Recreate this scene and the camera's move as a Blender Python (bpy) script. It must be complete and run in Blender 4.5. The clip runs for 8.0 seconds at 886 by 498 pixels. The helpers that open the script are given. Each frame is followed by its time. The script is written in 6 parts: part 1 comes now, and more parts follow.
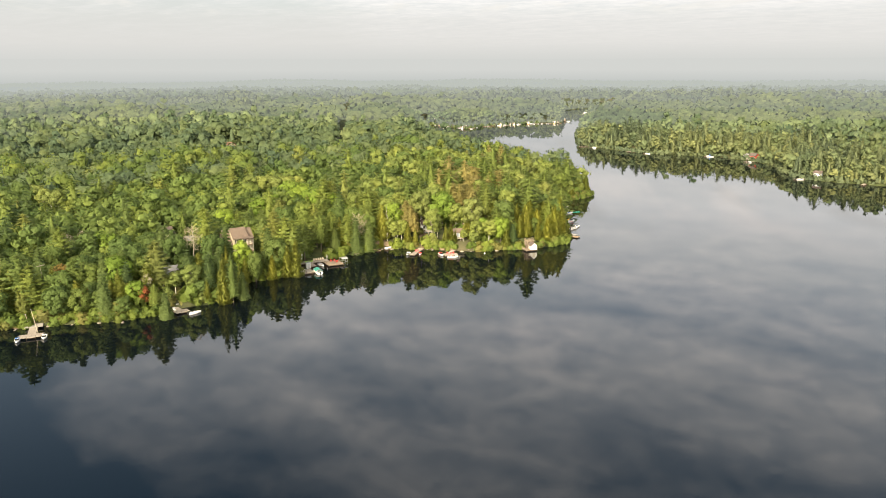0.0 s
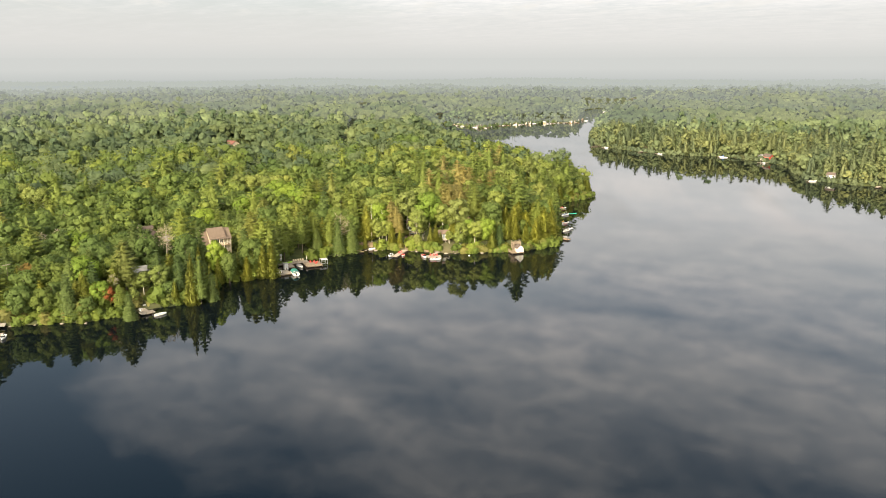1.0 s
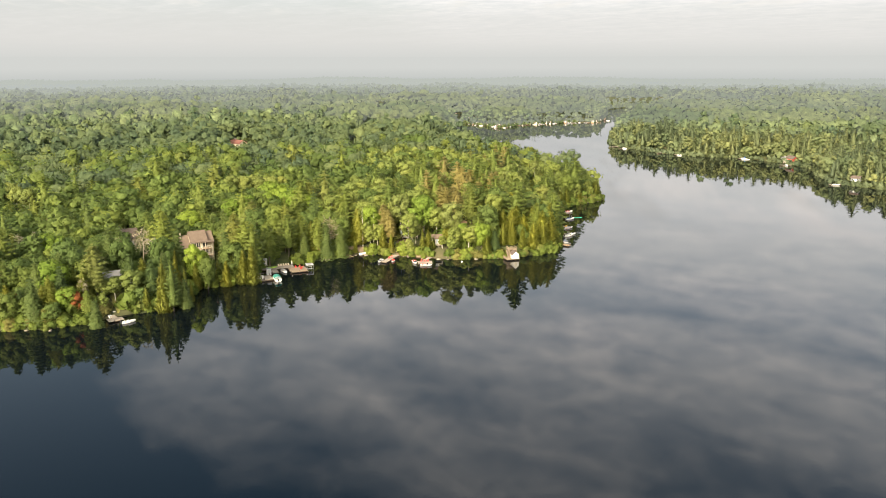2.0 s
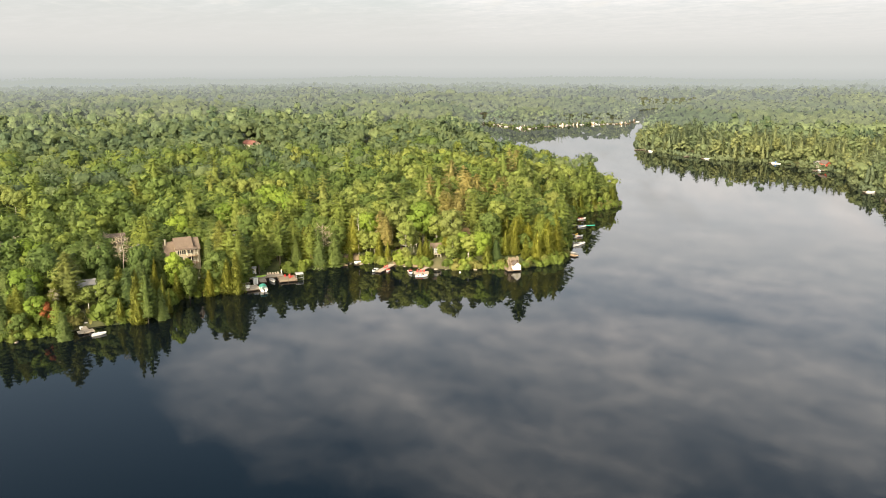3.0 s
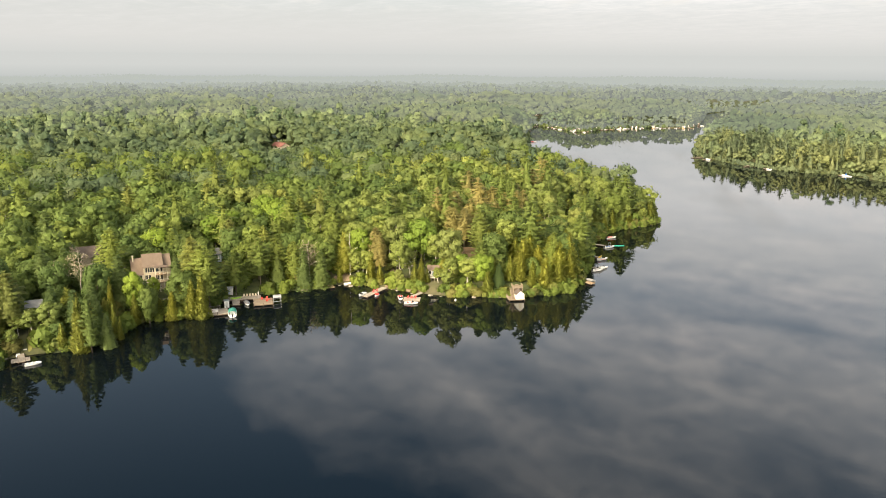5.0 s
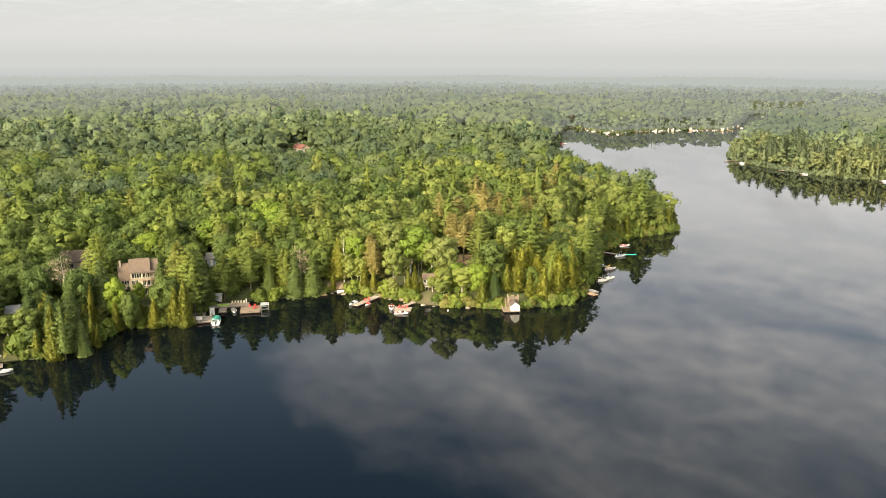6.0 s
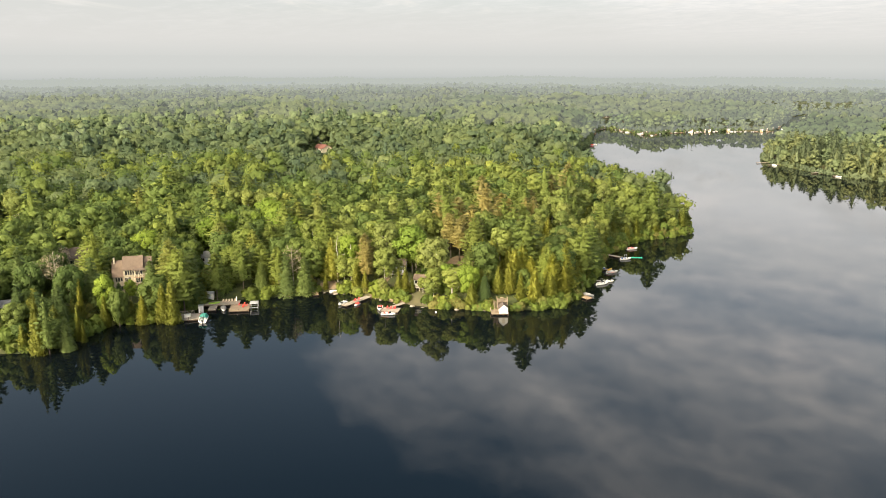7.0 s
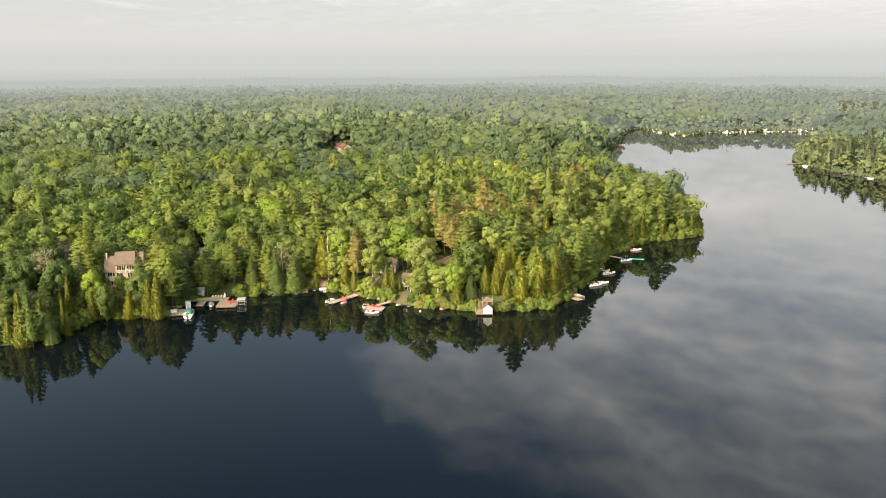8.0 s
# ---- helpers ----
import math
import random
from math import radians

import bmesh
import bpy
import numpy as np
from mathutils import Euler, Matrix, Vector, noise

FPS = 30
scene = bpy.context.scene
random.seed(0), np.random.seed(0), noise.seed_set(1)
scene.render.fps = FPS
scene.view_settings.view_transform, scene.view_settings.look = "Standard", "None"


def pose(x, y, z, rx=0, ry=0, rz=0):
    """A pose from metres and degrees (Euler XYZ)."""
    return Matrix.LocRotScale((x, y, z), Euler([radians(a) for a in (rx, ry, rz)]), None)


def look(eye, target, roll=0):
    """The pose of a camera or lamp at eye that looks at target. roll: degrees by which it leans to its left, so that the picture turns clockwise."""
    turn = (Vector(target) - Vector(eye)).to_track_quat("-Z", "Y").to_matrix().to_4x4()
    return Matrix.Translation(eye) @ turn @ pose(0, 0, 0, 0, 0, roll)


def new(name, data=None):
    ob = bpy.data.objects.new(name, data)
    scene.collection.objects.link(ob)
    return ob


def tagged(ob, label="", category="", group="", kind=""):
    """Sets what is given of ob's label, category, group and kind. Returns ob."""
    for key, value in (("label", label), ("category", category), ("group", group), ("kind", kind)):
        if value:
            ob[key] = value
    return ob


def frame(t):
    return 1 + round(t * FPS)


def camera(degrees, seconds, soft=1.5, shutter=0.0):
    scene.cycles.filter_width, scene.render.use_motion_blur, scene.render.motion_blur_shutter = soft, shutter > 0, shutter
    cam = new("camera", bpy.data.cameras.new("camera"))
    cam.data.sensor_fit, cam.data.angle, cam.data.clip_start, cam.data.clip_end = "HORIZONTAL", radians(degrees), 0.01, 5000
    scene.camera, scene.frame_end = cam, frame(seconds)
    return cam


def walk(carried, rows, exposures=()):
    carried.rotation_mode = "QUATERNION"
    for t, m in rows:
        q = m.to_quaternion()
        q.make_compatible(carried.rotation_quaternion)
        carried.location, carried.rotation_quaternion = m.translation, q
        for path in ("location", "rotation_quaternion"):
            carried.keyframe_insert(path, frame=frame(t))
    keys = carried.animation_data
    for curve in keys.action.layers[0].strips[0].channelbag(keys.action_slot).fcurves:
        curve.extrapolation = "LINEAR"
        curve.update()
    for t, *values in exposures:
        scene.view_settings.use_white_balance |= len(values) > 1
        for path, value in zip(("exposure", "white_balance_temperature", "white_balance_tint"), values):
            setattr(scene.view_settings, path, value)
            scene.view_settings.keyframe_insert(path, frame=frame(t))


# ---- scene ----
cam = camera(59.7, 8.0, soft=0.9)
PATH = [
    (0, (2.168, 0.88, 74.128), (2.139, 2.826, 73.665), -0.1),
    (0.5, (10.836, 3.574, 73.941), (10.773, 5.519, 73.478), -0.1),
    (1, (19.57, 8.164, 73.602), (19.469, 10.107, 73.137), -0.1),
    (1.5, (26.624, 14.144, 73.196), (26.488, 16.084, 72.73), -0.1),
    (3, (44.752, 37.837, 73.528), (44.489, 39.763, 73.059), 0.0),
    (3.5, (49.878, 45.74, 73.864), (49.574, 47.66, 73.395), 0.1),
    (4, (54.811, 54.997, 74.142), (54.464, 56.909, 73.671), 0.2),
    (4.5, (58.966, 63.662, 74.623), (58.577, 65.566, 74.15), 0.3),
    (6, (77.257, 85.043, 75.41), (76.71, 86.907, 74.937), 0.2),
    (6.5, (84.858, 88.852, 75.299), (84.256, 90.7, 74.827), 0.1),
    (7, (93.472, 92.654, 74.894), (92.811, 94.482, 74.423), -0.0),
    (7.5, (101.31, 96.422, 74.469), (100.597, 98.23, 73.997), -0.0),
    (8, (109.816, 100.914, 73.989), (109.047, 102.7, 73.519), -0.2),
]
walk(cam, [(t, look(eye, target, roll)) for t, eye, target, roll in PATH])

# ---- sky, sun, exposure ----
SUN_TO = Vector((-0.30, -0.86, 0.41)).normalized()      # towards the sun: low, behind and to the west
scene.view_settings.exposure = 1.1


def nodes_of(owner):
    owner.use_nodes = True
    tree = owner.node_tree
    tree.nodes.clear()
    return tree, tree.nodes, tree.links


def math_node(tree, op, a, b=None, clamp=False):
    node = tree.nodes.new("ShaderNodeMath")
    node.operation, node.use_clamp = op, clamp
    for slot, value in enumerate((a, b)):
        if value is None:
            continue
        if isinstance(value, (int, float)):
            node.inputs[slot].default_value = value
        else:
            tree.links.new(value, node.inputs[slot])
    return node.outputs[0]


def mix_color(tree, factor, a, b, blend="MIX"):
    node = tree.nodes.new("ShaderNodeMix")
    node.data_type, node.blend_type = "RGBA", blend
    for slot, value in ((0, factor), (6, a), (7, b)):
        if isinstance(value, (int, float)):
            node.inputs[slot].default_value = value
        elif isinstance(value, (tuple, list)):
            node.inputs[slot].default_value = (*value[:3], 1.0)
        else:
            tree.links.new(value, node.inputs[slot])
    return node.outputs[2]


def ramp(tree, value, *stops):
    node = tree.nodes.new("ShaderNodeValToRGB")
    el = node.color_ramp.elements
    while len(el) < len(stops):
        el.new(0.5)
    for e, (pos, col) in zip(el, stops):
        e.position = pos
        e.color = (col, col, col, 1) if isinstance(col, (int, float)) else (*col, 1)
    tree.links.new(value, node.inputs[0])
    return node.outputs[0]


def noise_tex(tree, coords, scale, detail=3.0, rough=0.55, distortion=0.0):
    node = tree.nodes.new("ShaderNodeTexNoise")
    node.inputs["Scale"].default_value, node.inputs["Detail"].default_value = scale, detail
    node.inputs["Roughness"].default_value, node.inputs["Distortion"].default_value = rough, distortion
    if coords is not None:
        tree.links.new(coords, node.inputs["Vector"])
    return node.outputs[0]


def make_world():
    world = bpy.data.worlds.new("morning_sky")
    scene.world = world
    tree, nodes, links = nodes_of(world)
    sky = nodes.new("ShaderNodeTexSky")
    sky.sky_type, sky.sun_disc = "NISHITA", False
    sky.sun_elevation = math.asin(SUN_TO.z)
    sky.sun_rotation = math.atan2(SUN_TO.x, SUN_TO.y)
    sky.air_density, sky.dust_density, sky.ozone_density = 1.0, 2.0, 1.0
    sky_dim = mix_color(tree, 1.0, sky.outputs[0], SKY_GAIN, "MULTIPLY")
    coords = nodes.new("ShaderNodeTexCoord").outputs["Generated"]
    sep = nodes.new("ShaderNodeSeparateXYZ")
    links.new(coords, sep.inputs[0])
    up = math_node(tree, "MAXIMUM", sep.outputs[2], 0.0)
    # cloud deck: the direction carried to a flat layer overhead
    lift = math_node(tree, "ADD", up, 0.07)
    px, py = math_node(tree, "DIVIDE", sep.outputs[0], lift), math_node(tree, "DIVIDE", sep.outputs[1], lift)
    flat = nodes.new("ShaderNodeCombineXYZ")
    links.new(px, flat.inputs[0]), links.new(py, flat.inputs[1])
    # long rows of cloud run from north-west to south-east: along and across them
    across = math_node(tree, "ADD", math_node(tree, "MULTIPLY", px, 0.49), math_node(tree, "MULTIPLY", py, 0.87))
    along = math_node(tree, "SUBTRACT", math_node(tree, "MULTIPLY", px, 0.87), math_node(tree, "MULTIPLY", py, 0.49))
    bent = math_node(tree, "ADD", across, math_node(tree, "MULTIPLY", math_node(tree, "SUBTRACT", noise_tex(tree, flat.outputs[0], 1.3, 4.0, 0.55), 0.5), 0.75))
    profile = ramp(tree, math_node(tree, "MULTIPLY", bent, 0.25), (0.225, 0.0), (0.33, 0.60), (0.36, 0.62), (0.41, 0.48), (0.455, 0.76), (0.545, 0.78), (0.60, 0.46), (0.69, 0.72), (1.0, 0.74))
    rows = nodes.new("ShaderNodeCombineXYZ")
    links.new(math_node(tree, "MULTIPLY", along, 1.35), rows.inputs[0]), links.new(math_node(tree, "MULTIPLY", across, 2.3), rows.inputs[1])
    big = noise_tex(tree, rows.outputs[0], 0.8, 3.0, 0.55, 0.9)
    fine = math_node(tree, "ADD", math_node(tree, "MULTIPLY", noise_tex(tree, rows.outputs[0], 2.6, 4.0, 0.6, 0.5), 0.6), math_node(tree, "MULTIPLY", noise_tex(tree, flat.outputs[0], 9.0, 4.0, 0.6, 0.4), 0.4))
    mixed = math_node(tree, "ADD", profile, math_node(tree, "ADD", math_node(tree, "MULTIPLY", math_node(tree, "SUBTRACT", big, 0.5), CLOUD_LUMPS), math_node(tree, "MULTIPLY", math_node(tree, "SUBTRACT", fine, 0.5), CLOUD_RIPPLE)))
    # the deck thins out towards the clear west
    clear = ramp(tree, math_node(tree, "ADD", math_node(tree, "MULTIPLY", px, 0.5), 0.75), (0.0, 0.62), (0.42, 0.0))
    mixed = math_node(tree, "SUBTRACT", mixed, clear)
    # a clear lane under the long row in the east
    lane = math_node(tree, "MULTIPLY", ramp(tree, px, (0.02, 0.0), (0.4, 0.26)), ramp(tree, math_node(tree, "MULTIPLY", bent, 0.25), (0.40, 1.0), (0.46, 0.0)))
    mixed = math_node(tree, "SUBTRACT", mixed, lane)
    cover = ramp(tree, mixed, (0.0, 0.0), (0.5, 0.55), (1.0, 1.0))
    cloud = mix_color(tree, ramp(tree, fine, (0.34, 0.0), (0.66, 1.0)), CLOUD_DARK, CLOUD_LIGHT)
    deck = mix_color(tree, math_node(tree, "MULTIPLY", cover, 0.92), sky_dim, cloud)
    # morning haze whitens the lowest few degrees
    haze = ramp(tree, up, (0.0, 1.0), (0.012, 1.0), (0.055, 0.93), (0.085, 0.80), (0.16, 0.86), (0.215, 0.70), (0.29, 0.22), (0.5, 0.0))
    full = mix_color(tree, haze, deck, ramp(tree, up, (0.004, HAZE_LOW), (0.028, HAZE), (0.09, HAZE_TOP), (0.17, HAZE_HIGH)))
    # a broken row of small puffs low in the sky
    low = ramp(tree, up, (0.056, 0.0), (0.072, 1.0), (0.10, 1.0), (0.22, 0.0))
    puffs = nodes.new("ShaderNodeMapping")
    puffs.inputs["Scale"].default_value = (1.0, 0.33, 1.0)
    links.new(flat.outputs[0], puffs.inputs[0])
    puff = ramp(tree, noise_tex(tree, puffs.outputs[0], 2.4, 5.0, 0.6, 0.3), (0.53, 0.0), (0.66, 1.0))
    full = mix_color(tree, math_node(tree, "MULTIPLY", math_node(tree, "MULTIPLY", low, puff), 0.7), full, PUFF)
    # a second row higher up, pinkish and soft
    high = ramp(tree, up, (0.125, 0.0), (0.15, 1.0), (0.175, 1.0), (0.21, 0.0))
    plume = ramp(tree, noise_tex(tree, puffs.outputs[0], 1.5, 4.0, 0.55, 0.4), (0.5, 0.0), (0.68, 1.0))
    full = mix_color(tree, math_node(tree, "MULTIPLY", math_node(tree, "MULTIPLY", high, plume), 0.6), full, PLUME)
    # unseen wide glow around the low sun, added to fill shade on the trees
    toward = nodes.new("ShaderNodeVectorMath")
    toward.operation = "DOT_PRODUCT"
    links.new(coords, toward.inputs[0])
    toward.inputs[1].default_value = SUN_TO
    sun_fill = math_node(tree, "POWER", math_node(tree, "MAXIMUM", toward.outputs["Value"], 0.0), 4.0)
    full = mix_color(tree, 1.0, full, mix_color(tree, sun_fill, (0, 0, 0), SUN_FILL), "ADD")
    back = nodes.new("ShaderNodeBackground")
    links.new(full, back.inputs[0])
    back.inputs[1].default_value = 1.0
    links.new(back.outputs[0], nodes.new("ShaderNodeOutputWorld").inputs[0])


SUN_FILL = (4.4, 3.7, 2.75)
SKY_GAIN, CLOUD_LUMPS, CLOUD_RIPPLE = (0.068, 0.082, 0.082), 0.9, 0.72
CLOUD_DARK, CLOUD_LIGHT, PUFF, PLUME = (0.66, 0.70, 0.755), (1.31, 1.235, 1.165), (0.43, 0.415, 0.385), (1.0, 0.9, 0.83)
HAZE_LOW, HAZE, HAZE_TOP, HAZE_HIGH = (0.308, 0.311, 0.299), (0.352, 0.345, 0.331), (0.357, 0.351, 0.34), (0.70, 0.685, 0.665)
make_world()

sun = new("sun", bpy.data.lights.new("sun", "SUN"))
sun.data.energy, sun.data.angle, sun.data.color = 2.7, radians(3.0), (1.0, 0.85, 0.60)
sun.matrix_world = look((0, 0, 300), Vector((0, 0, 300)) - SUN_TO)

# ---- materials ----
def principled(name, rough=0.8, metal=0.0, spec=0.5):
    mat = bpy.data.materials.new(name)
    tree, nodes, links = nodes_of(mat)
    bsdf = nodes.new("ShaderNodeBsdfPrincipled")
    bsdf.inputs["Roughness"].default_value, bsdf.inputs["Metallic"].default_value = rough, metal
    bsdf.inputs["Specular IOR Level"].default_value = spec
    links.new(bsdf.outputs[0], nodes.new("ShaderNodeOutputMaterial").inputs[0])
    return mat, tree, bsdf


def foliage(name, dark, light, other=None, thin=0.34, gaps=0.0, grain=1.0):
    """Leaves: tints vary from tree to tree and from spray to spray; gaps: how much sky shows between the leaves of a spray."""
    mat = bpy.data.materials.new(name)
    tree, nodes, links = nodes_of(mat)
    info, geo = nodes.new("ShaderNodeObjectInfo"), nodes.new("ShaderNodeNewGeometry")
    tint = nodes.new("ShaderNodeAttribute")
    tint.attribute_name = "tint"
    per_tree = math_node(tree, "FRACT", math_node(tree, "ADD", info.outputs["Random"], tint.outputs["Fac"]))
    spray, pos = geo.outputs["Random Per Island"], geo.outputs["Position"]
    col = mix_color(tree, per_tree, dark, light)
    if other:
        pick = ramp(tree, math_node(tree, "FRACT", math_node(tree, "MULTIPLY", per_tree, 7.31)), (0.72, 0.0), (0.95, 1.0))
        col = mix_color(tree, pick, col, other)
    shade = ramp(tree, math_node(tree, "FRACT", math_node(tree, "MULTIPLY", per_tree, 13.7)), (0.0, (0.84, 0.86, 0.90)), (1.0, (1.09, 1.07, 1.04)))
    col = mix_color(tree, 1.0, col, shade, "MULTIPLY")
    jitter = ramp(tree, spray, (0.0, 0.92), (1.0, 1.08))
    col = mix_color(tree, 1.0, col, jitter, "MULTIPLY")
    # leaf dapple at the size of leaves, twigs and branches
    leafy = noise_tex(tree, pos, 2.6 / grain, 3, 0.65)
    dapple = math_node(tree, "ADD", math_node(tree, "MULTIPLY", leafy, 0.65), math_node(tree, "MULTIPLY", noise_tex(tree, pos, 0.3 / grain, 2), 0.35))
    col = mix_color(tree, 1.0, col, ramp(tree, dapple, (0.34, (0.82, 0.83, 0.84)), (0.64, (1.1, 1.09, 1.07))), "MULTIPLY")
    # stands of darker and lighter growth
    stand = noise_tex(tree, pos, 0.022, 2, 0.5)
    col = mix_color(tree, 1.0, col, ramp(tree, stand, (0.36, (0.82, 0.86, 0.94)), (0.62, (1.06, 1.04, 1.0))), "MULTIPLY")
    diff, trans = nodes.new("ShaderNodeBsdfPrincipled"), nodes.new("ShaderNodeBsdfTranslucent")
    diff.inputs["Roughness"].default_value, diff.inputs["Specular IOR Level"].default_value = 0.6, 0.15
    links.new(col, diff.inputs[0]), links.new(col, trans.inputs[0])
    # clusters of leaves in relief
    bp = nodes.new("ShaderNodeBump")
    bp.inputs["Strength"].default_value, bp.inputs["Distance"].default_value = 0.5, 0.5 * grain
    links.new(noise_tex(tree, pos, 1.9 / grain, 4, 0.65), bp.inputs["Height"])
    links.new(bp.outputs[0], diff.inputs["Normal"])
    both = nodes.new("ShaderNodeMixShader")
    both.inputs[0].default_value = thin
    links.new(diff.outputs[0], both.inputs[1]), links.new(trans.outputs[0], both.inputs[2])
    out = both.outputs[0]
    if gaps:
        sky_gap, cut = nodes.new("ShaderNodeBsdfTransparent"), nodes.new("ShaderNodeMixShader")
        links.new(ramp(tree, noise_tex(tree, pos, 1.7, 2, 0.6), (gaps, 0.0), (gaps + 0.015, 1.0)), cut.inputs[0])
        links.new(sky_gap.outputs[0], cut.inputs[1]), links.new(out, cut.inputs[2])
        out = cut.outputs[0]
    links.new(out, nodes.new("ShaderNodeOutputMaterial").inputs[0])
    return mat


def rough_surface(name, a, b, scale=1.0, rough=0.85, metal=0.0, bump=0.2, stretch=(1, 1, 1), fine=8.0, spec=0.4):
    """Two tones mixed by noise at two scales, with fine relief."""
    mat, tree, bsdf = principled(name, rough, metal, spec)
    nodes, links = tree.nodes, tree.links
    coords = nodes.new("ShaderNodeTexCoord").outputs["Object"]
    mp = nodes.new("ShaderNodeMapping")
    mp.inputs["Scale"].default_value = stretch
    links.new(coords, mp.inputs[0])
    n1, n2 = noise_tex(tree, mp.outputs[0], scale), noise_tex(tree, mp.outputs[0], scale * fine, 4.0)
    info = nodes.new("ShaderNodeObjectInfo")
    m = math_node(tree, "ADD", math_node(tree, "MULTIPLY", n1, 0.6), math_node(tree, "MULTIPLY", n2, 0.4))
    f = ramp(tree, m, (0.34, 0.0), (0.66, 1.0))
    col = mix_color(tree, f, a, b)
    vary = ramp(tree, info.outputs["Random"], (0.0, (0.86, 0.86, 0.86)), (1.0, (1.1, 1.1, 1.1)))
    links.new(mix_color(tree, 1.0, col, vary, "MULTIPLY"), bsdf.inputs["Base Color"])
    if bump:
        bp = nodes.new("ShaderNodeBump")
        bp.inputs["Strength"].default_value, bp.inputs["Distance"].default_value = bump, 0.05
        links.new(n2, bp.inputs["Height"])
        links.new(bp.outputs[0], bsdf.inputs["Normal"])
    return mat


LEAF = {
    "maple": foliage("maple_leaves", (0.113, 0.166, 0.045), (0.153, 0.201, 0.050), (0.198, 0.244, 0.051), 0.36, 0.36),
    "pine": foliage("pine_needles", (0.178, 0.228, 0.056), (0.235, 0.282, 0.062), (0.25, 0.27, 0.07), 0.38, 0.35),
    "cedar": foliage("cedar_sprays", (0.262, 0.284, 0.055), (0.33, 0.334, 0.062), None, 0.4, 0.33),
    "spruce": foliage("spruce_needles", (0.122, 0.172, 0.056), (0.168, 0.214, 0.062), None, 0.36, 0.36),
    "birch": foliage("birch_leaves", (0.228, 0.276, 0.07), (0.288, 0.326, 0.076), (0.275, 0.302, 0.082), 0.38, 0.35),
    "redpine": foliage("rusty_pine_needles", (0.30, 0.268, 0.092), (0.37, 0.312, 0.105), None, 0.38, 0.35),
    "aspen": foliage("aspen_leaves", (0.235, 0.272, 0.072), (0.30, 0.33, 0.082), None, 0.36, 0.36),
    "lime": foliage("lime_maple_leaves", (0.201, 0.288, 0.043), (0.248, 0.328, 0.050), None, 0.34, 0.36),
    "shrub": foliage("shrub_leaves", (0.128, 0.178, 0.036), (0.19, 0.235, 0.042), (0.20, 0.19, 0.055)),
    "dead": foliage("withered_twigs", (0.29, 0.25, 0.16), (0.39, 0.335, 0.21), None, 0.2, 0.47),
    "amber": foliage("amber_leaves", (0.20, 0.15, 0.04), (0.26, 0.175, 0.05)),
    "autumn": foliage("autumn_leaves", (0.30, 0.07, 0.03), (0.34, 0.15, 0.045)),
}


def painted_haze_foliage(name, leaf, mist, share):
    """Backdrop woods and bushes: haze painted in as a glowing share of mist colour."""
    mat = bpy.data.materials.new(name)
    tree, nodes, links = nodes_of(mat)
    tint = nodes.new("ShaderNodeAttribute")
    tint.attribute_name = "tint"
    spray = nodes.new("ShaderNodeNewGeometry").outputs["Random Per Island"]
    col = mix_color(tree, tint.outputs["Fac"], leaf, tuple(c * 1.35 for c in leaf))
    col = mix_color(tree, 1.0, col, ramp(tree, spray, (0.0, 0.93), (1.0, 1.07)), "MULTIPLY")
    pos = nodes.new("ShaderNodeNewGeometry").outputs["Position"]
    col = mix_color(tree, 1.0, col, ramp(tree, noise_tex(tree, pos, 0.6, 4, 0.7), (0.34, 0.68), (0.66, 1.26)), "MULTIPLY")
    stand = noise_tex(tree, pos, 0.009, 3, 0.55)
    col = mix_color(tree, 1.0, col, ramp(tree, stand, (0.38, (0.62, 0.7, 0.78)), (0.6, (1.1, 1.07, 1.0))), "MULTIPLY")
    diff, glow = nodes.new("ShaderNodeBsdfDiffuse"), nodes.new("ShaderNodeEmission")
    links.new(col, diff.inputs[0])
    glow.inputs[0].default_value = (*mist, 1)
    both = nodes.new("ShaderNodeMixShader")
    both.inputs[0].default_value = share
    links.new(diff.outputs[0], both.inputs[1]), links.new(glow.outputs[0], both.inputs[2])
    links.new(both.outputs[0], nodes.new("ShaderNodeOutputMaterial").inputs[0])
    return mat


# mist colour painted into the far woods, a larger share ring by ring
PAINTED_MIST = (0.228, 0.24, 0.222)
# leaf colours greyed and blued to paint haze onto the inland woods
INLAND_HAZED = [foliage("hazed_inland_" + name, dark, light, other, 0.34, 0.35, 1.3) for name, dark, light, other in (
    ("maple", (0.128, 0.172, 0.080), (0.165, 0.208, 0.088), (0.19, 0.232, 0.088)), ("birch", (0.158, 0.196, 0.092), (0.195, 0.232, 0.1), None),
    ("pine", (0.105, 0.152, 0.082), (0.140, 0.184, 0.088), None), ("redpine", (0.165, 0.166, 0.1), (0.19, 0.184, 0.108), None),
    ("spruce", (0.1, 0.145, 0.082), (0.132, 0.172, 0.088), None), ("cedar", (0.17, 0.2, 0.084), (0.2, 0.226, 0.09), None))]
# paler, bluer leaf copies: haze over the east shore put into their colour
EAST_LEAF_HAZED = [foliage("hazed_lakeside_" + name, dark, light, None, 0.36, 0.36, 1.3) for name, dark, light in (
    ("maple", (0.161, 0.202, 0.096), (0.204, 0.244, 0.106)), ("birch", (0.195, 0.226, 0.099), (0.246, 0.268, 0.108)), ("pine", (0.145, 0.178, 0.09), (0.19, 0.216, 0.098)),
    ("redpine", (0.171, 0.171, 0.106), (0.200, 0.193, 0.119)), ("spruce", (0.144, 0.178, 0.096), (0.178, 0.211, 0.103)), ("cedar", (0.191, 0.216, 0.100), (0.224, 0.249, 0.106)))]
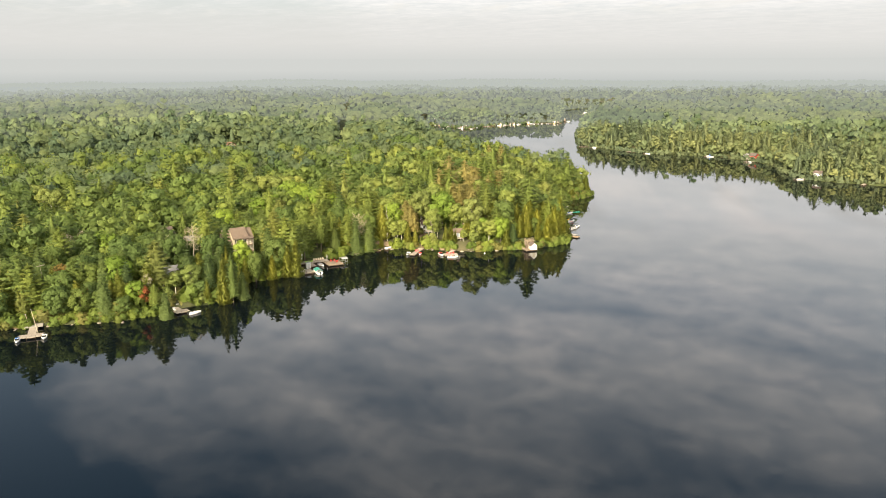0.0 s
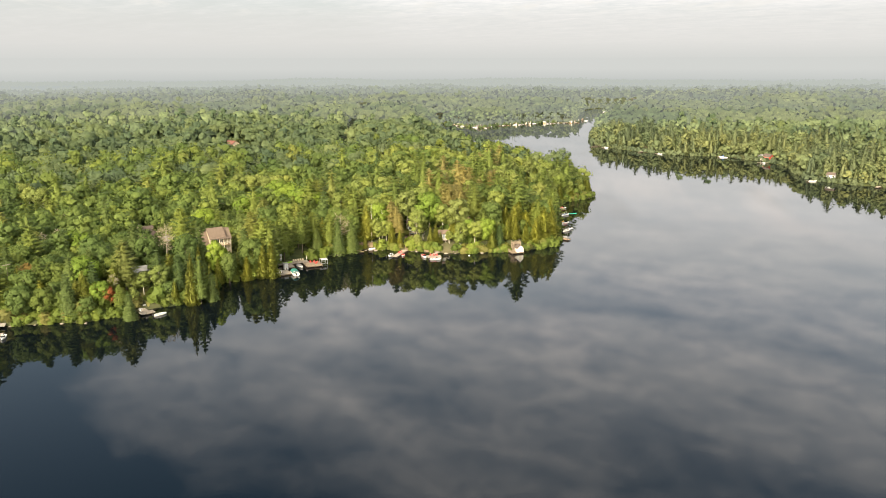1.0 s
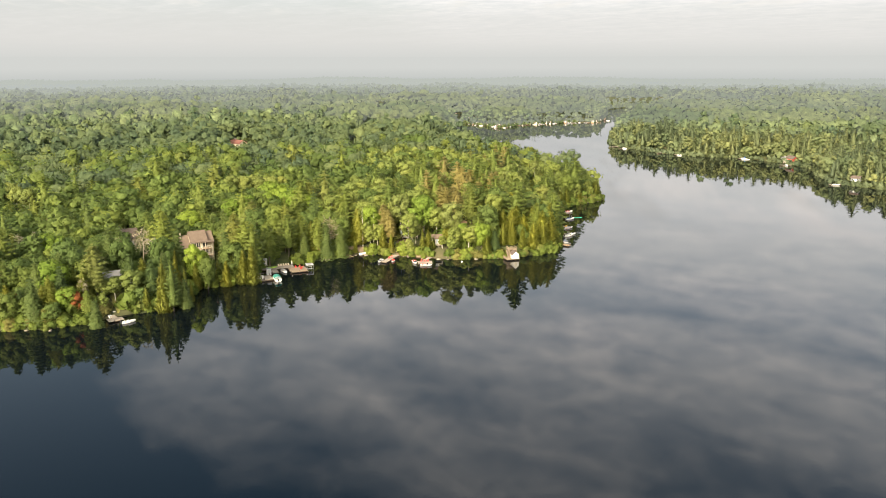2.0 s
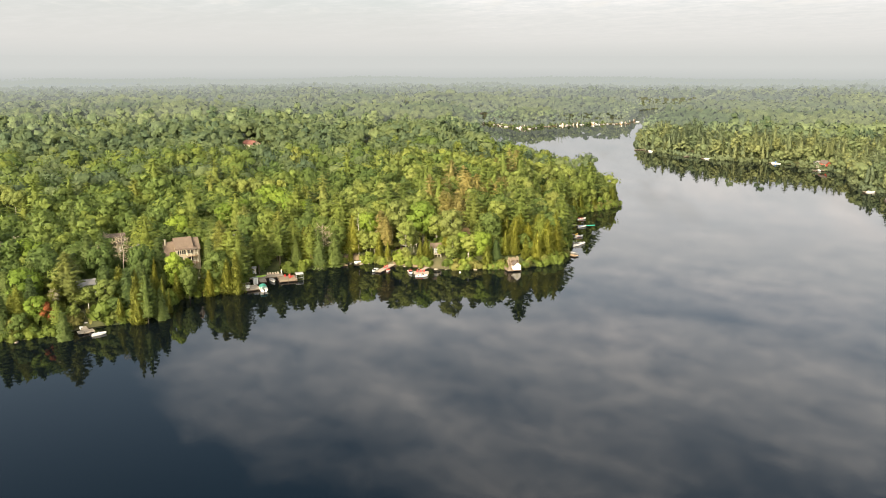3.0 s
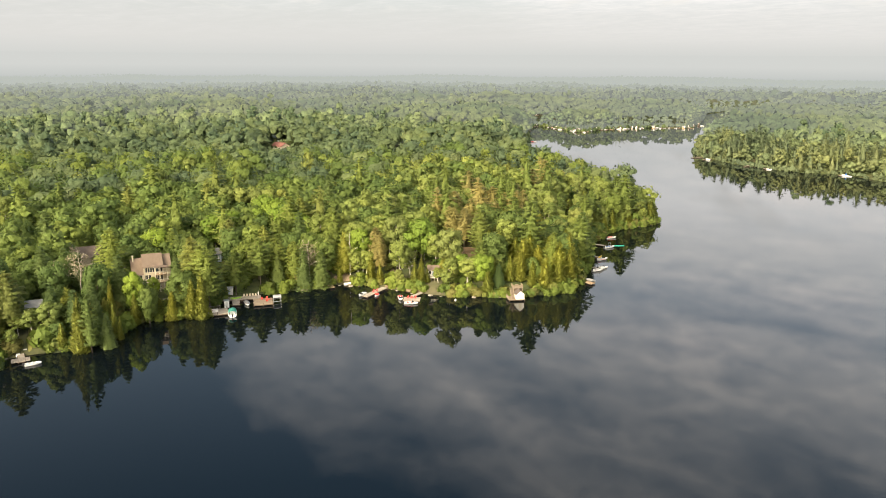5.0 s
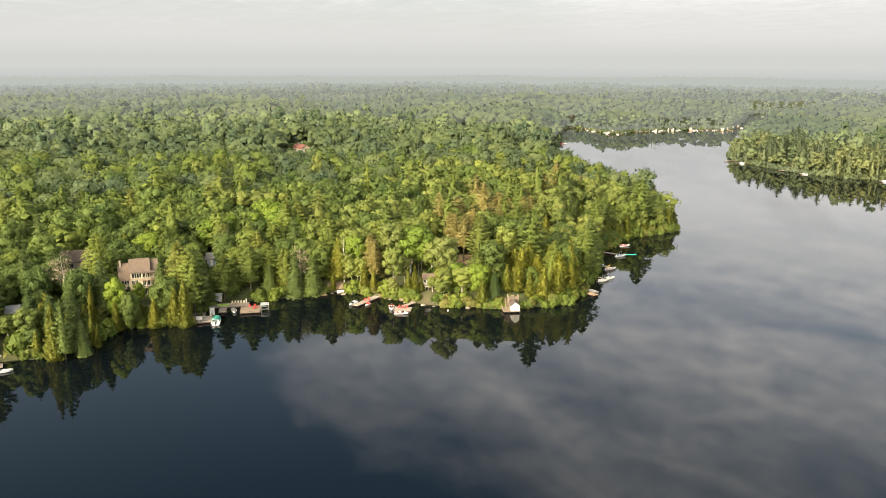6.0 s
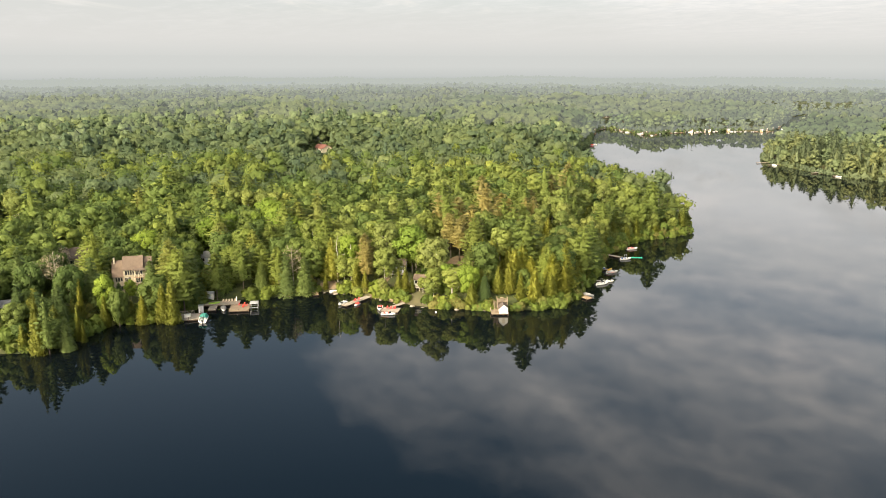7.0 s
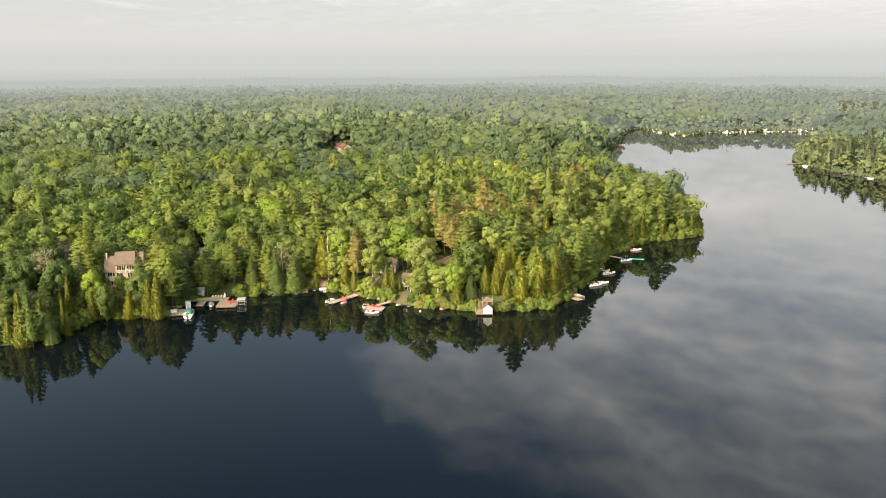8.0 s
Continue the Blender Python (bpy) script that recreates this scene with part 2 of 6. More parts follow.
HAZE_PAINTED = [[painted_haze_foliage("far_woods_painted_haze", tuple(c * k for c in leaf), tuple(m * air for m in PAINTED_MIST), share) for k in (1.02, 1.12, 0.94, 1.0, 0.9, 1.05)] for leaf, share, air in (((0.098, 0.122, 0.05), 0.26, 1.0), ((0.094, 0.116, 0.05), 0.38, 1.0), ((0.086, 0.106, 0.046), 0.52, 1.0), ((0.082, 0.104, 0.044), 0.65, 1.03), ((0.076, 0.1, 0.04), 0.82, 1.04), ((0.072, 0.098, 0.038), 0.95, 1.1))]
MIDWOOD_HAZE_PAINTED = [painted_haze_foliage("misty_woods_painted_haze", tuple(c * k for c in (0.112, 0.142, 0.062)), PAINTED_MIST, 0.11) for k in (1.0, 1.15, 0.9, 1.02, 0.86, 1.08)]
BARK = rough_surface("grey_brown_bark", (0.07, 0.055, 0.04), (0.17, 0.14, 0.11), 1.5, 0.9, stretch=(1, 1, 0.25))
BARK_PALE = rough_surface("pale_birch_bark", (0.35, 0.32, 0.27), (0.68, 0.64, 0.57), 0.9, 0.8, stretch=(1, 1, 3))
BARK_DEAD = rough_surface("weathered_dead_wood", (0.32, 0.27, 0.21), (0.52, 0.46, 0.38), 1.2, 0.9, stretch=(1, 1, 0.3))


def ground_material():
    mat, tree, bsdf = principled("forest_floor", 0.95, 0.0, 0.2)
    nodes, links = tree.nodes, tree.links
    pos = nodes.new("ShaderNodeNewGeometry").outputs["Position"]
    n1, n2, n3 = noise_tex(tree, pos, 0.03), noise_tex(tree, pos, 0.35, 4), noise_tex(tree, pos, 2.2, 4)
    a = mix_color(tree, ramp(tree, n2, (0.35, 0.0), (0.65, 1.0)), (0.05, 0.064, 0.026), (0.085, 0.098, 0.036))
    b = mix_color(tree, n3, (0.10, 0.076, 0.05), (0.17, 0.13, 0.085))
    links.new(mix_color(tree, ramp(tree, n1, (0.5, 0.0), (0.72, 0.8)), a, b), bsdf.inputs["Base Color"])
    bp = nodes.new("ShaderNodeBump")
    bp.inputs["Strength"].default_value, bp.inputs["Distance"].default_value = 0.5, 0.3
    links.new(n3, bp.inputs["Height"]), links.new(bp.outputs[0], bsdf.inputs["Normal"])
    return mat


def water_material():
    mat, tree, bsdf = principled("dark_lake_water", 0.03, 0.0, 0.5)
    nodes, links = tree.nodes, tree.links
    bsdf.inputs["IOR"].default_value = 1.333
    pos = nodes.new("ShaderNodeNewGeometry").outputs["Position"]
    murk = noise_tex(tree, pos, 0.01, 2)
    links.new(mix_color(tree, murk, (0.002, 0.0035, 0.005), (0.003, 0.005, 0.007)), bsdf.inputs["Base Color"])
    # cat's-paws: soft patches where a breath of wind roughens the calm
    patch = ramp(tree, noise_tex(tree, pos, 0.006, 3, 0.5, 0.6), (0.45, 0.0), (0.7, 1.0))
    rough = math_node(tree, "ADD", 0.004, math_node(tree, "MULTIPLY", patch, 0.02))
    links.new(rough, bsdf.inputs["Roughness"])
    ripple = noise_tex(tree, pos, 0.9, 3)
    bp = nodes.new("ShaderNodeBump")
    bp.inputs["Strength"].default_value, bp.inputs["Distance"].default_value = 0.02, 0.12
    links.new(ripple, bp.inputs["Height"]), links.new(bp.outputs[0], bsdf.inputs["Normal"])
    return mat


GROUND, WATER = ground_material(), water_material()

# ---- the lie of the land ----
# the lake's edge: home shore, point, back bay, far shore, narrows, east shore, and round behind
HOME = [(-260, 190), (-180, 203), (-129, 211), (-108, 217), (-95, 220), (-86, 229), (-78, 236), (-71, 244), (-70, 261), (-60, 269), (-57, 280),
        (-58, 289), (-50, 296), (-39, 304), (-28, 312), (-20, 315), (-8, 311), (8, 309), (24, 312), (43, 318), (51, 330), (53, 350), (53, 380), (55, 405),
        (60, 421), (71, 435), (81, 448)]
BACK_BAY = [(77, 472), (60, 508), (38, 550), (14, 600), (-8, 655), (-20, 720), (-24, 790), (-26, 835), (-36, 905), (-42, 965), (-34, 1000)]
FAR = [(-8, 968), (9, 942), (22, 938), (32, 960), (57, 985), (95, 1013), (132, 1022), (146, 1042), (158, 1110), (170, 1200), (186, 1300), (228, 1372)]
EAST = [(292, 1388), (272, 1325), (238, 1235), (206, 1150), (183, 1080), (160, 960), (140, 875), (127, 790), (124, 742), (135, 716), (158, 680), (185, 657), (214, 650),
        (236, 614), (243, 592), (236, 552), (233, 522), (247, 503), (272, 485), (330, 450), (420, 380)]
BEHIND = [(520, 200), (560, -100), (480, -420), (100, -560), (-350, -450), (-520, -100), (-420, 130)]


def rounded(points, step=4.0):
    """A closed Catmull-Rom curve through the corners, with a little wander."""
    p = np.array(points, float)
    out = []
    for i in range(len(p)):
        a, b, c, d = p[i - 1], p[i], p[(i + 1) % len(p)], p[(i + 2) % len(p)]
        n = max(2, int(np.linalg.norm(c - b) / step))
        s = (np.arange(n) / n)[:, None]
        out.append(0.5 * (2 * b + (c - a) * s + (2 * a - 5 * b + 4 * c - d) * s ** 2 + (3 * b - a - 3 * c + d) * s ** 3))
    out = np.concatenate(out)
    k = np.arange(len(out))
    out[:, 0] += 0.7 * np.sin(k * 0.9) + 0.5 * np.sin(k * 2.3 + 1)
    out[:, 1] += 0.7 * np.sin(k * 1.1 + 2) + 0.5 * np.sin(k * 2.9)
    return out


SHORE = rounded(HOME + BACK_BAY + FAR + EAST + BEHIND, 6.0)
SEG_A, SEG_B = SHORE, np.roll(SHORE, -1, axis=0)


def shore_distance(x, y):
    """Metres from the waterline, over land positive, over water negative. Arrays in, array out."""
    x, y = np.asarray(x, float).ravel(), np.asarray(y, float).ravel()
    best, inside = np.full(x.shape, 1e18), np.zeros(x.shape, bool)
    for (ax, ay), (bx, by) in zip(SEG_A, SEG_B):
        dx, dy = bx - ax, by - ay
        t = np.clip(((x - ax) * dx + (y - ay) * dy) / (dx * dx + dy * dy + 1e-9), 0, 1)
        best = np.minimum(best, (x - ax - t * dx) ** 2 + (y - ay - t * dy) ** 2)
        if ay != by:
            cross = (ay > y) != (by > y)
            inside ^= cross & (x < (bx - ax) * (y - ay) / (by - ay) + ax)
    return np.where(inside, -1, 1) * np.sqrt(best)


def wander(x, y, size, seed=0):
    """Smooth value noise, 0 to 1, with lumps of about that size."""
    u, v = np.asarray(x, float) / size + seed * 17.3, np.asarray(y, float) / size + seed * 9.1
    i, j = np.floor(u), np.floor(v)
    f, g = u - i, v - j
    f, g = f * f * (3 - 2 * f), g * g * (3 - 2 * g)

    def cell(a, b):
        s = np.sin(a * 127.1 + b * 311.7 + seed * 74.7) * 43758.5453
        return s - np.floor(s)
    return (cell(i, j) * (1 - f) + cell(i + 1, j) * f) * (1 - g) + (cell(i, j + 1) * (1 - f) + cell(i + 1, j + 1) * f) * g


def rise(x, y, d=None):
    """The ground's height."""
    x, y = np.asarray(x, float), np.asarray(y, float)
    d = shore_distance(x, y).reshape(x.shape) if d is None else d
    inland = np.maximum(d, 0)
    h = 0.25 + np.minimum(inland, 3) * 0.3 + 6.8 * (1 - np.exp(-inland / 26))
    h = h + (wander(x, y, 90, 1) - 0.5) * 6 * np.clip(inland / 60, 0, 1) + (wander(x, y, 300, 2) - 0.5) * 8 * np.clip(inland / 200, 0, 1)
    h = h + 5.5 * np.exp(-((x - 25) ** 2 + (y - 420) ** 2) / 45.0 ** 2) * np.clip(inland / 20, 0, 1)
    h = h + 5.0 * np.exp(-((x + 165) ** 2 + (y - 570) ** 2) / 26.0 ** 2)
    h = h + np.clip((np.hypot(x, y) - 640) / 250, 0, 1) * (wander(x, y, 150, 9) - 0.5) * 13 * np.clip(inland / 60, 0, 1)
    h = h + np.clip((np.hypot(x, y) - 1300) / 900, 0, 1) * (wander(x, y, 420, 5) - 0.85) * 24
    h = np.maximum(h, 0.25 + np.minimum(inland, 3) * 0.3)
    return np.where(d > 0, h, np.maximum(d * 0.35, -4.0))


def ground_at(x, y):
    return float(rise(np.array([x]), np.array([y]))[0])


def spaced(lo, hi, fine, end_lo, end_hi, keep=0.0):
    """Grid lines: close between lo and hi, wider and wider beyond, but no wider than 13 m up to keep."""
    mid = list(np.arange(lo, hi, fine))
    up, down, s = [hi], [lo - fine], fine
    while up[-1] < end_hi:
        s = min(s * 1.09, 13.0) if up[-1] < keep else s * 1.09
        up.append(up[-1] + s)
    s = fine
    while down[-1] > end_lo:
        s *= 1.09
        down.append(down[-1] - s)
    return np.array(down[::-1] + mid + up)


def array_mesh(name, verts, faces, mats, mat_index=None, tint=None, smooth=False, normals=None):
    """A mesh from numpy arrays; all faces have the same number of corners."""
    me = bpy.data.meshes.new(name)
    n, k = faces.shape
    me.vertices.add(len(verts)), me.loops.add(n * k), me.polygons.add(n)
    me.vertices.foreach_set("co", np.ascontiguousarray(verts, np.float32).ravel())
    me.loops.foreach_set("vertex_index", np.ascontiguousarray(faces, np.int32).ravel())
    me.polygons.foreach_set("loop_start", np.arange(0, n * k, k, dtype=np.int32))
    for m in mats:
        me.materials.append(m)
    if mat_index is not None:
        me.polygons.foreach_set("material_index", np.ascontiguousarray(mat_index, np.int32))
    me.polygons.foreach_set("use_smooth", np.full(n, smooth, bool))
    if tint is not None:
        me.attributes.new("tint", "FLOAT", "POINT").data.foreach_set("value", np.ascontiguousarray(tint, np.float32))
    me.update(calc_edges=True)
    if normals is not None:
        me.attributes.new("custom_normal", "FLOAT_VECTOR", "POINT").data.foreach_set("vector", np.ascontiguousarray(normals, np.float32).ravel())
    return me


def build_ground():
    gx, gy = spaced(-150, 110, 3.0, -4900, 4900, 330), spaced(190, 470, 3.0, -2500, 4900, 1420)
    X, Y = np.meshgrid(gx, gy)
    D = shore_distance(X, Y).reshape(X.shape)
    Z = rise(X, Y, D) - np.clip((np.hypot(X, Y) - 1440) / 260, 0, 1) * 18 - np.clip((np.hypot(X, Y) - 1900) / 600, 0, 1) * 22
    w, h = len(gx), len(gy)
    k = (np.arange(h - 1)[:, None] * w + np.arange(w - 1)[None, :]).ravel()
    faces = np.stack([k, k + 1, k + w + 1, k + w], 1)
    me = array_mesh("ground", np.stack([X.ravel(), Y.ravel(), Z.ravel()], 1), faces, [GROUND], smooth=True)
    tagged(new("ground", me), "wooded ground sloping down to the lake shore", "ground", kind="structure")


def build_water():
    gx, gy = np.linspace(-700, 700, 15), np.linspace(-700, 1400, 22)
    X, Y = np.meshgrid(gx, gy)
    w, h = len(gx), len(gy)
    k = (np.arange(h - 1)[:, None] * w + np.arange(w - 1)[None, :]).ravel()
    me = array_mesh("water", np.stack([X.ravel(), Y.ravel(), 0 * X.ravel()], 1), np.stack([k, k + 1, k + w + 1, k + w], 1), [WATER])
    tagged(new("water", me), "calm dark lake water mirroring sky and trees", "lake", kind="structure")


build_ground()
build_water()

# ---- trees ----


def sprays_at(points, normals, size, rng, long=1.0, round_=None):
    """One small three-cornered leafy spray at each point, facing its normal: corners, and the soft normal of the clump it sits on."""
    n = len(points)
    normals = normals / (np.linalg.norm(normals, axis=1, keepdims=True) + 1e-9)
    ref = rng.normal(size=(n, 3))
    u = np.cross(normals, ref)
    u /= np.linalg.norm(u, axis=1, keepdims=True) + 1e-9
    v = np.cross(normals, u)
    s = (size * rng.uniform(0.6, 1.35, n))[:, None] * 0.6
    jit = rng.uniform(0.7, 1.2, (n, 3, 1))
    corners = np.stack([u * s * long, -u * s * 0.5 + v * s * 0.87, -u * s * 0.5 - v * s * 0.87], 1) * jit
    soft = normals if round_ is None else round_ / (np.linalg.norm(round_, axis=1, keepdims=True) + 1e-9) + normals * 0.42
    soft = soft / (np.linalg.norm(soft, axis=1, keepdims=True) + 1e-9)
    return np.concatenate([(points[:, None, :] + corners).reshape(-1, 3), np.repeat(soft, 3, axis=0)], 1)


def boughs_at(points, outward, size, rng, soft):
    """One flat pointed spray of needles at each point, reaching outwards along its bough and drooping a little."""
    n = len(points)
    out = outward + rng.normal(size=(n, 3)) * np.array([0.28, 0.28, 0.22])
    out /= np.linalg.norm(out, axis=1, keepdims=True) + 1e-9
    side = np.stack([-out[:, 1], out[:, 0], rng.normal(0, 0.35, n)], 1)
    side /= np.linalg.norm(side, axis=1, keepdims=True) + 1e-9
    s = (size * rng.uniform(0.6, 1.35, n))[:, None]
    corners = np.stack([out * s * 1.05 + np.array([0, 0, -0.12]) * s, -out * s * 0.45 + side * s * 0.42, -out * s * 0.45 - side * s * 0.42], 1)
    up = np.cross(out, side)
    up *= np.sign(up[:, 2:3] + 1e-9)
    nrm = soft / (np.linalg.norm(soft, axis=1, keepdims=True) + 1e-9) + up * 0.5
    nrm /= np.linalg.norm(nrm, axis=1, keepdims=True) + 1e-9
    return np.concatenate([(points[:, None, :] + corners).reshape(-1, 3), np.repeat(nrm, 3, axis=0)], 1)


def solid(verts, faces):
    v, f = np.array(verts, float), np.array(faces)
    return v / np.linalg.norm(v, axis=1, keepdims=True), f


G = 1.618
ICO = solid([(-1, G, 0), (1, G, 0), (-1, -G, 0), (1, -G, 0), (0, -1, G), (0, 1, G), (0, -1, -G), (0, 1, -G), (G, 0, -1), (G, 0, 1), (-G, 0, -1), (-G, 0, 1)],
            [(0, 11, 5), (0, 5, 1), (0, 1, 7), (0, 7, 10), (0, 10, 11), (1, 5, 9), (5, 11, 4), (11, 10, 2), (10, 7, 6), (7, 1, 8),
             (3, 9, 4), (3, 4, 2), (3, 2, 6), (3, 6, 8), (3, 8, 9), (4, 9, 5), (2, 4, 11), (6, 2, 10), (8, 6, 7), (9, 8, 1)])
OCTA = solid([(1, 0, 0), (0, 1, 0), (-1, 0, 0), (0, -1, 0), (0, 0, 1), (0, 0, -1)], [(0, 1, 4), (1, 2, 4), (2, 3, 4), (3, 0, 4), (1, 0, 5), (2, 1, 5), (3, 2, 5), (0, 3, 5)])


def clump(centre, radius, rng, shape, whole):
    """A lumpy mass of leaves inside the sprays: corners and soft normals."""
    v, f = shape
    q = np.linalg.qr(rng.normal(size=(3, 3)))[0]
    d = v @ q * np.sign(np.linalg.det(q))
    p = d * rng.uniform(0.8, 1.2, (len(d), 1)) * np.array(radius) + centre
    nrm = d + 0.5 * whole(p)
    nrm /= np.linalg.norm(nrm, axis=1, keepdims=True)
    return np.concatenate([p[f].reshape(-1, 3), nrm[f].reshape(-1, 3)], 1)


def broad_crown(n, size, rng, height=15.0, width=8.0, base=0.28, lobes=9, shape=ICO, massed=True):
    """Billowing broadleaf crown: lobes of leaf mass with sprays all over them."""
    cz, rz, r = height * (1 + base) / 2, height * (1 - base) / 2, width / 2
    c, rad = [], []
    plump = 1.0 if lobes > 6 else 1.3 if lobes > 2 else 1.7
    for i in range(lobes):
        a = i * 2.4 + rng.uniform(-0.4, 0.4)
        lev = (i + 0.5) / lobes * 1.6 - 0.85
        rr = math.sqrt(max(0.08, 1 - abs(lev) ** 1.7)) * rng.uniform(0.45, 0.80 if lobes > 12 else 0.72) * (1.0 if lobes > 2 else 0.4)
        c.append((r * rr * math.cos(a), r * rr * math.sin(a), cz + rz * lev * 0.8))
        rad.append(r * rng.uniform(0.36, 0.56) * plump * (0.82 if lobes > 12 else 1.0))
    if lobes > 2:
        c.append((0, 0, cz + rz * 0.5)), rad.append(r * 0.5 * plump)
    c, rad = np.array(c), np.array(rad)

    def whole(p):
        return (p - np.array([0, 0, cz - rz * 0.3])) / np.array([r, r, rz])
    out = [clump(c[i], rad[i] * (0.66 if n > 100 else 0.95) * np.array([1, 1, 0.8 if lobes > 2 else rz / r * 0.75]), rng, shape, whole) for i in range(len(c) if massed else 0)]
    pts, nrm = [], []
    while n and sum(map(len, pts)) < n:
        m = n * 2
        i = rng.integers(len(c), size=m)
        d = rng.normal(size=(m, 3))
        d[:, 2] = d[:, 2] * 0.9 + 0.25
        d /= np.linalg.norm(d, axis=1, keepdims=True)
        p = c[i] + d * rad[i][:, None] * np.array([1, 1, 0.85]) * rng.uniform(0.86, 1.1, (m, 1))
        gap = (np.linalg.norm((p[:, None] - c[None]) / rad[None, :, None], axis=2) < 0.8).sum(1) == 0
        pts.append(p[gap]), nrm.append(d[gap])
    if n:
        p, d = np.concatenate(pts)[:n], np.concatenate(nrm)[:n]
        out.append(sprays_at(p, d + rng.normal(size=(n, 3)) * 0.35, size, rng, 1.0, d + 0.9 * whole(p)))
    return np.concatenate(out)


def cone_core(height, width, base, sides=6, rings=(0.0, 0.12, 0.55, 1.0)):
    """The dark leafy core of a conifer, corners and soft normals."""
    tri = []
    prof = [(width / 2 * (0.35 if k == 0 else 1.0) * (1 - f) ** 0.85, height * (base + (0.97 - base) * f)) for k, f in enumerate(rings)]

    def at(k, i):
        a = (i + 0.5 * (k % 2)) * 2 * math.pi / sides
        lump = 1 + 0.16 * math.sin(i * 2.4 + k * 1.7)
        return (prof[k][0] * lump * math.cos(a), prof[k][0] * lump * math.sin(a), prof[k][1], math.cos(a), math.sin(a), 0.4)
    for k in range(len(prof) - 1):
        for i in range(sides):
            tri += [at(k, i), at(k, i + 1), at(k + 1, i)]
            if k < len(prof) - 2:
                tri += [at(k, i + 1), at(k + 1, i + 1), at(k + 1, i)]
    return np.array(tri)


def whorled_crown(n, size, rng, height=20.0, width=8.0, base=0.2, tiers=11, droop=0.05, shape="pine"):
    """Conifer with tiers of boughs: airy and ragged for a pine, a dense cone for a spruce."""
    per = max(1, n // tiers)
    pts, nrm = [], []
    for t in range(tiers):
        f = (t + 0.3) / tiers
        z = height * (base + (0.97 - base) * f)
        if shape == "pine":
            reach = width / 2 * (0.55 + 0.6 * math.sin(math.pi * min(1, f * 0.9 + 0.15))) * (1 - 0.72 * f ** 2.2)
        else:
            reach = width / 2 * (1 - f) ** 0.85 + 0.25
        boughs = max(3, int((6 if shape == "pine" else 8) * (1 - 0.4 * f)))
        if per < 12:
            boughs = max(2, boughs // 2)
        a0 = rng.uniform(0, 6.28)
        k = np.arange(per)
        b = k % boughs
        length = rng.uniform(0.65, 1.1, boughs) if shape == "pine" else rng.uniform(0.85, 1.05, boughs)
        ang = a0 + b * 6.2832 / boughs + rng.normal(0, 0.16, per) * (1.6 if shape == "pine" else 2)
        s = np.sqrt(rng.uniform(0.03, 1, per))
        rad = reach * length[b] * s
        lift = (0.10 if shape == "pine" else -0.28) * rad + droop * rad * s + rng.normal(0, 0.09 * height / tiers, per)
        p = np.stack([rad * np.cos(ang), rad * np.sin(ang), z + lift], 1)
        d = np.stack([np.cos(ang) * 0.45, np.sin(ang) * 0.45, np.full(per, 0.9)], 1)
        pts.append(p), nrm.append(d)
    top = np.stack([rng.normal(0, 0.15, 4), rng.normal(0, 0.15, 4), height * rng.uniform(0.93, 1.0, 4)], 1)
    pts.append(top), nrm.append(rng.normal(size=(4, 3)))
    p, d = np.concatenate(pts), np.concatenate(nrm)
    core = cone_core(height, width * (0.52 if shape == "pine" else 0.68), base)
    away = np.stack([p[:, 0], p[:, 1], np.full(len(p), -0.02 if shape == "pine" else -0.12) * np.hypot(p[:, 0], p[:, 1])], 1)
    away /= np.linalg.norm(away, axis=1, keepdims=True) + 1e-9
    return np.concatenate([core, boughs_at(p, away, size, rng, np.stack([p[:, 0], p[:, 1], np.full(len(p), 0.22 * width)], 1))])


def spire_crown(n, size, rng, height=11.0, width=3.6, base=0.06, sides=6):
    """Narrow cedar: upright sprays all over a tapering, slightly lumpy spire."""
    f = 1 - np.sqrt(rng.uniform(0, 1, n))
    a = rng.uniform(0, 6.2832, n)
    lump = 1 + 0.22 * np.sin(a * 3 + f * 17) + 0.12 * np.sin(a * 5 - f * 31)
    belly = np.minimum(1, (f + 0.08) / 0.2) ** 0.5
    r = width / 2 * ((1 - f) ** 0.8) * lump * belly * rng.uniform(0.72, 1.2, n) + 0.12
    p = np.stack([r * np.cos(a), r * np.sin(a), height * (base + (1 - base) * f)], 1)
    d = np.stack([np.cos(a), np.sin(a), np.full(n, 0.45)], 1)
    core = cone_core(height * 0.96, width * 0.8, base, sides, (0.0, 0.12, 0.55, 1.0) if sides > 5 else (0.06, 1.0))
    away = d * np.array([1, 1, 1.6])
    away /= np.linalg.norm(away, axis=1, keepdims=True)
    return np.concatenate([core, boughs_at(p, away, size * 0.85, rng, d + np.array([0, 0, 0.5]))]) if n else core


def limb_mesh(bm, a, b, r0, r1, sides=5):
    a, b = Vector(a), Vector(b)
    q = (b - a).to_track_quat("Z", "Y").to_matrix()
    rings = []
    for p, r in ((a, r0), (b, r1)):
        rings.append([bm.verts.new(p + q @ Vector((r * math.cos(k * 6.2832 / sides), r * math.sin(k * 6.2832 / sides), 0))) for k in range(sides)])
    for k in range(sides):
        bm.faces.new((rings[0][k], rings[0][(k + 1) % sides], rings[1][(k + 1) % sides], rings[1][k]))
    bm.faces.new(rings[1])


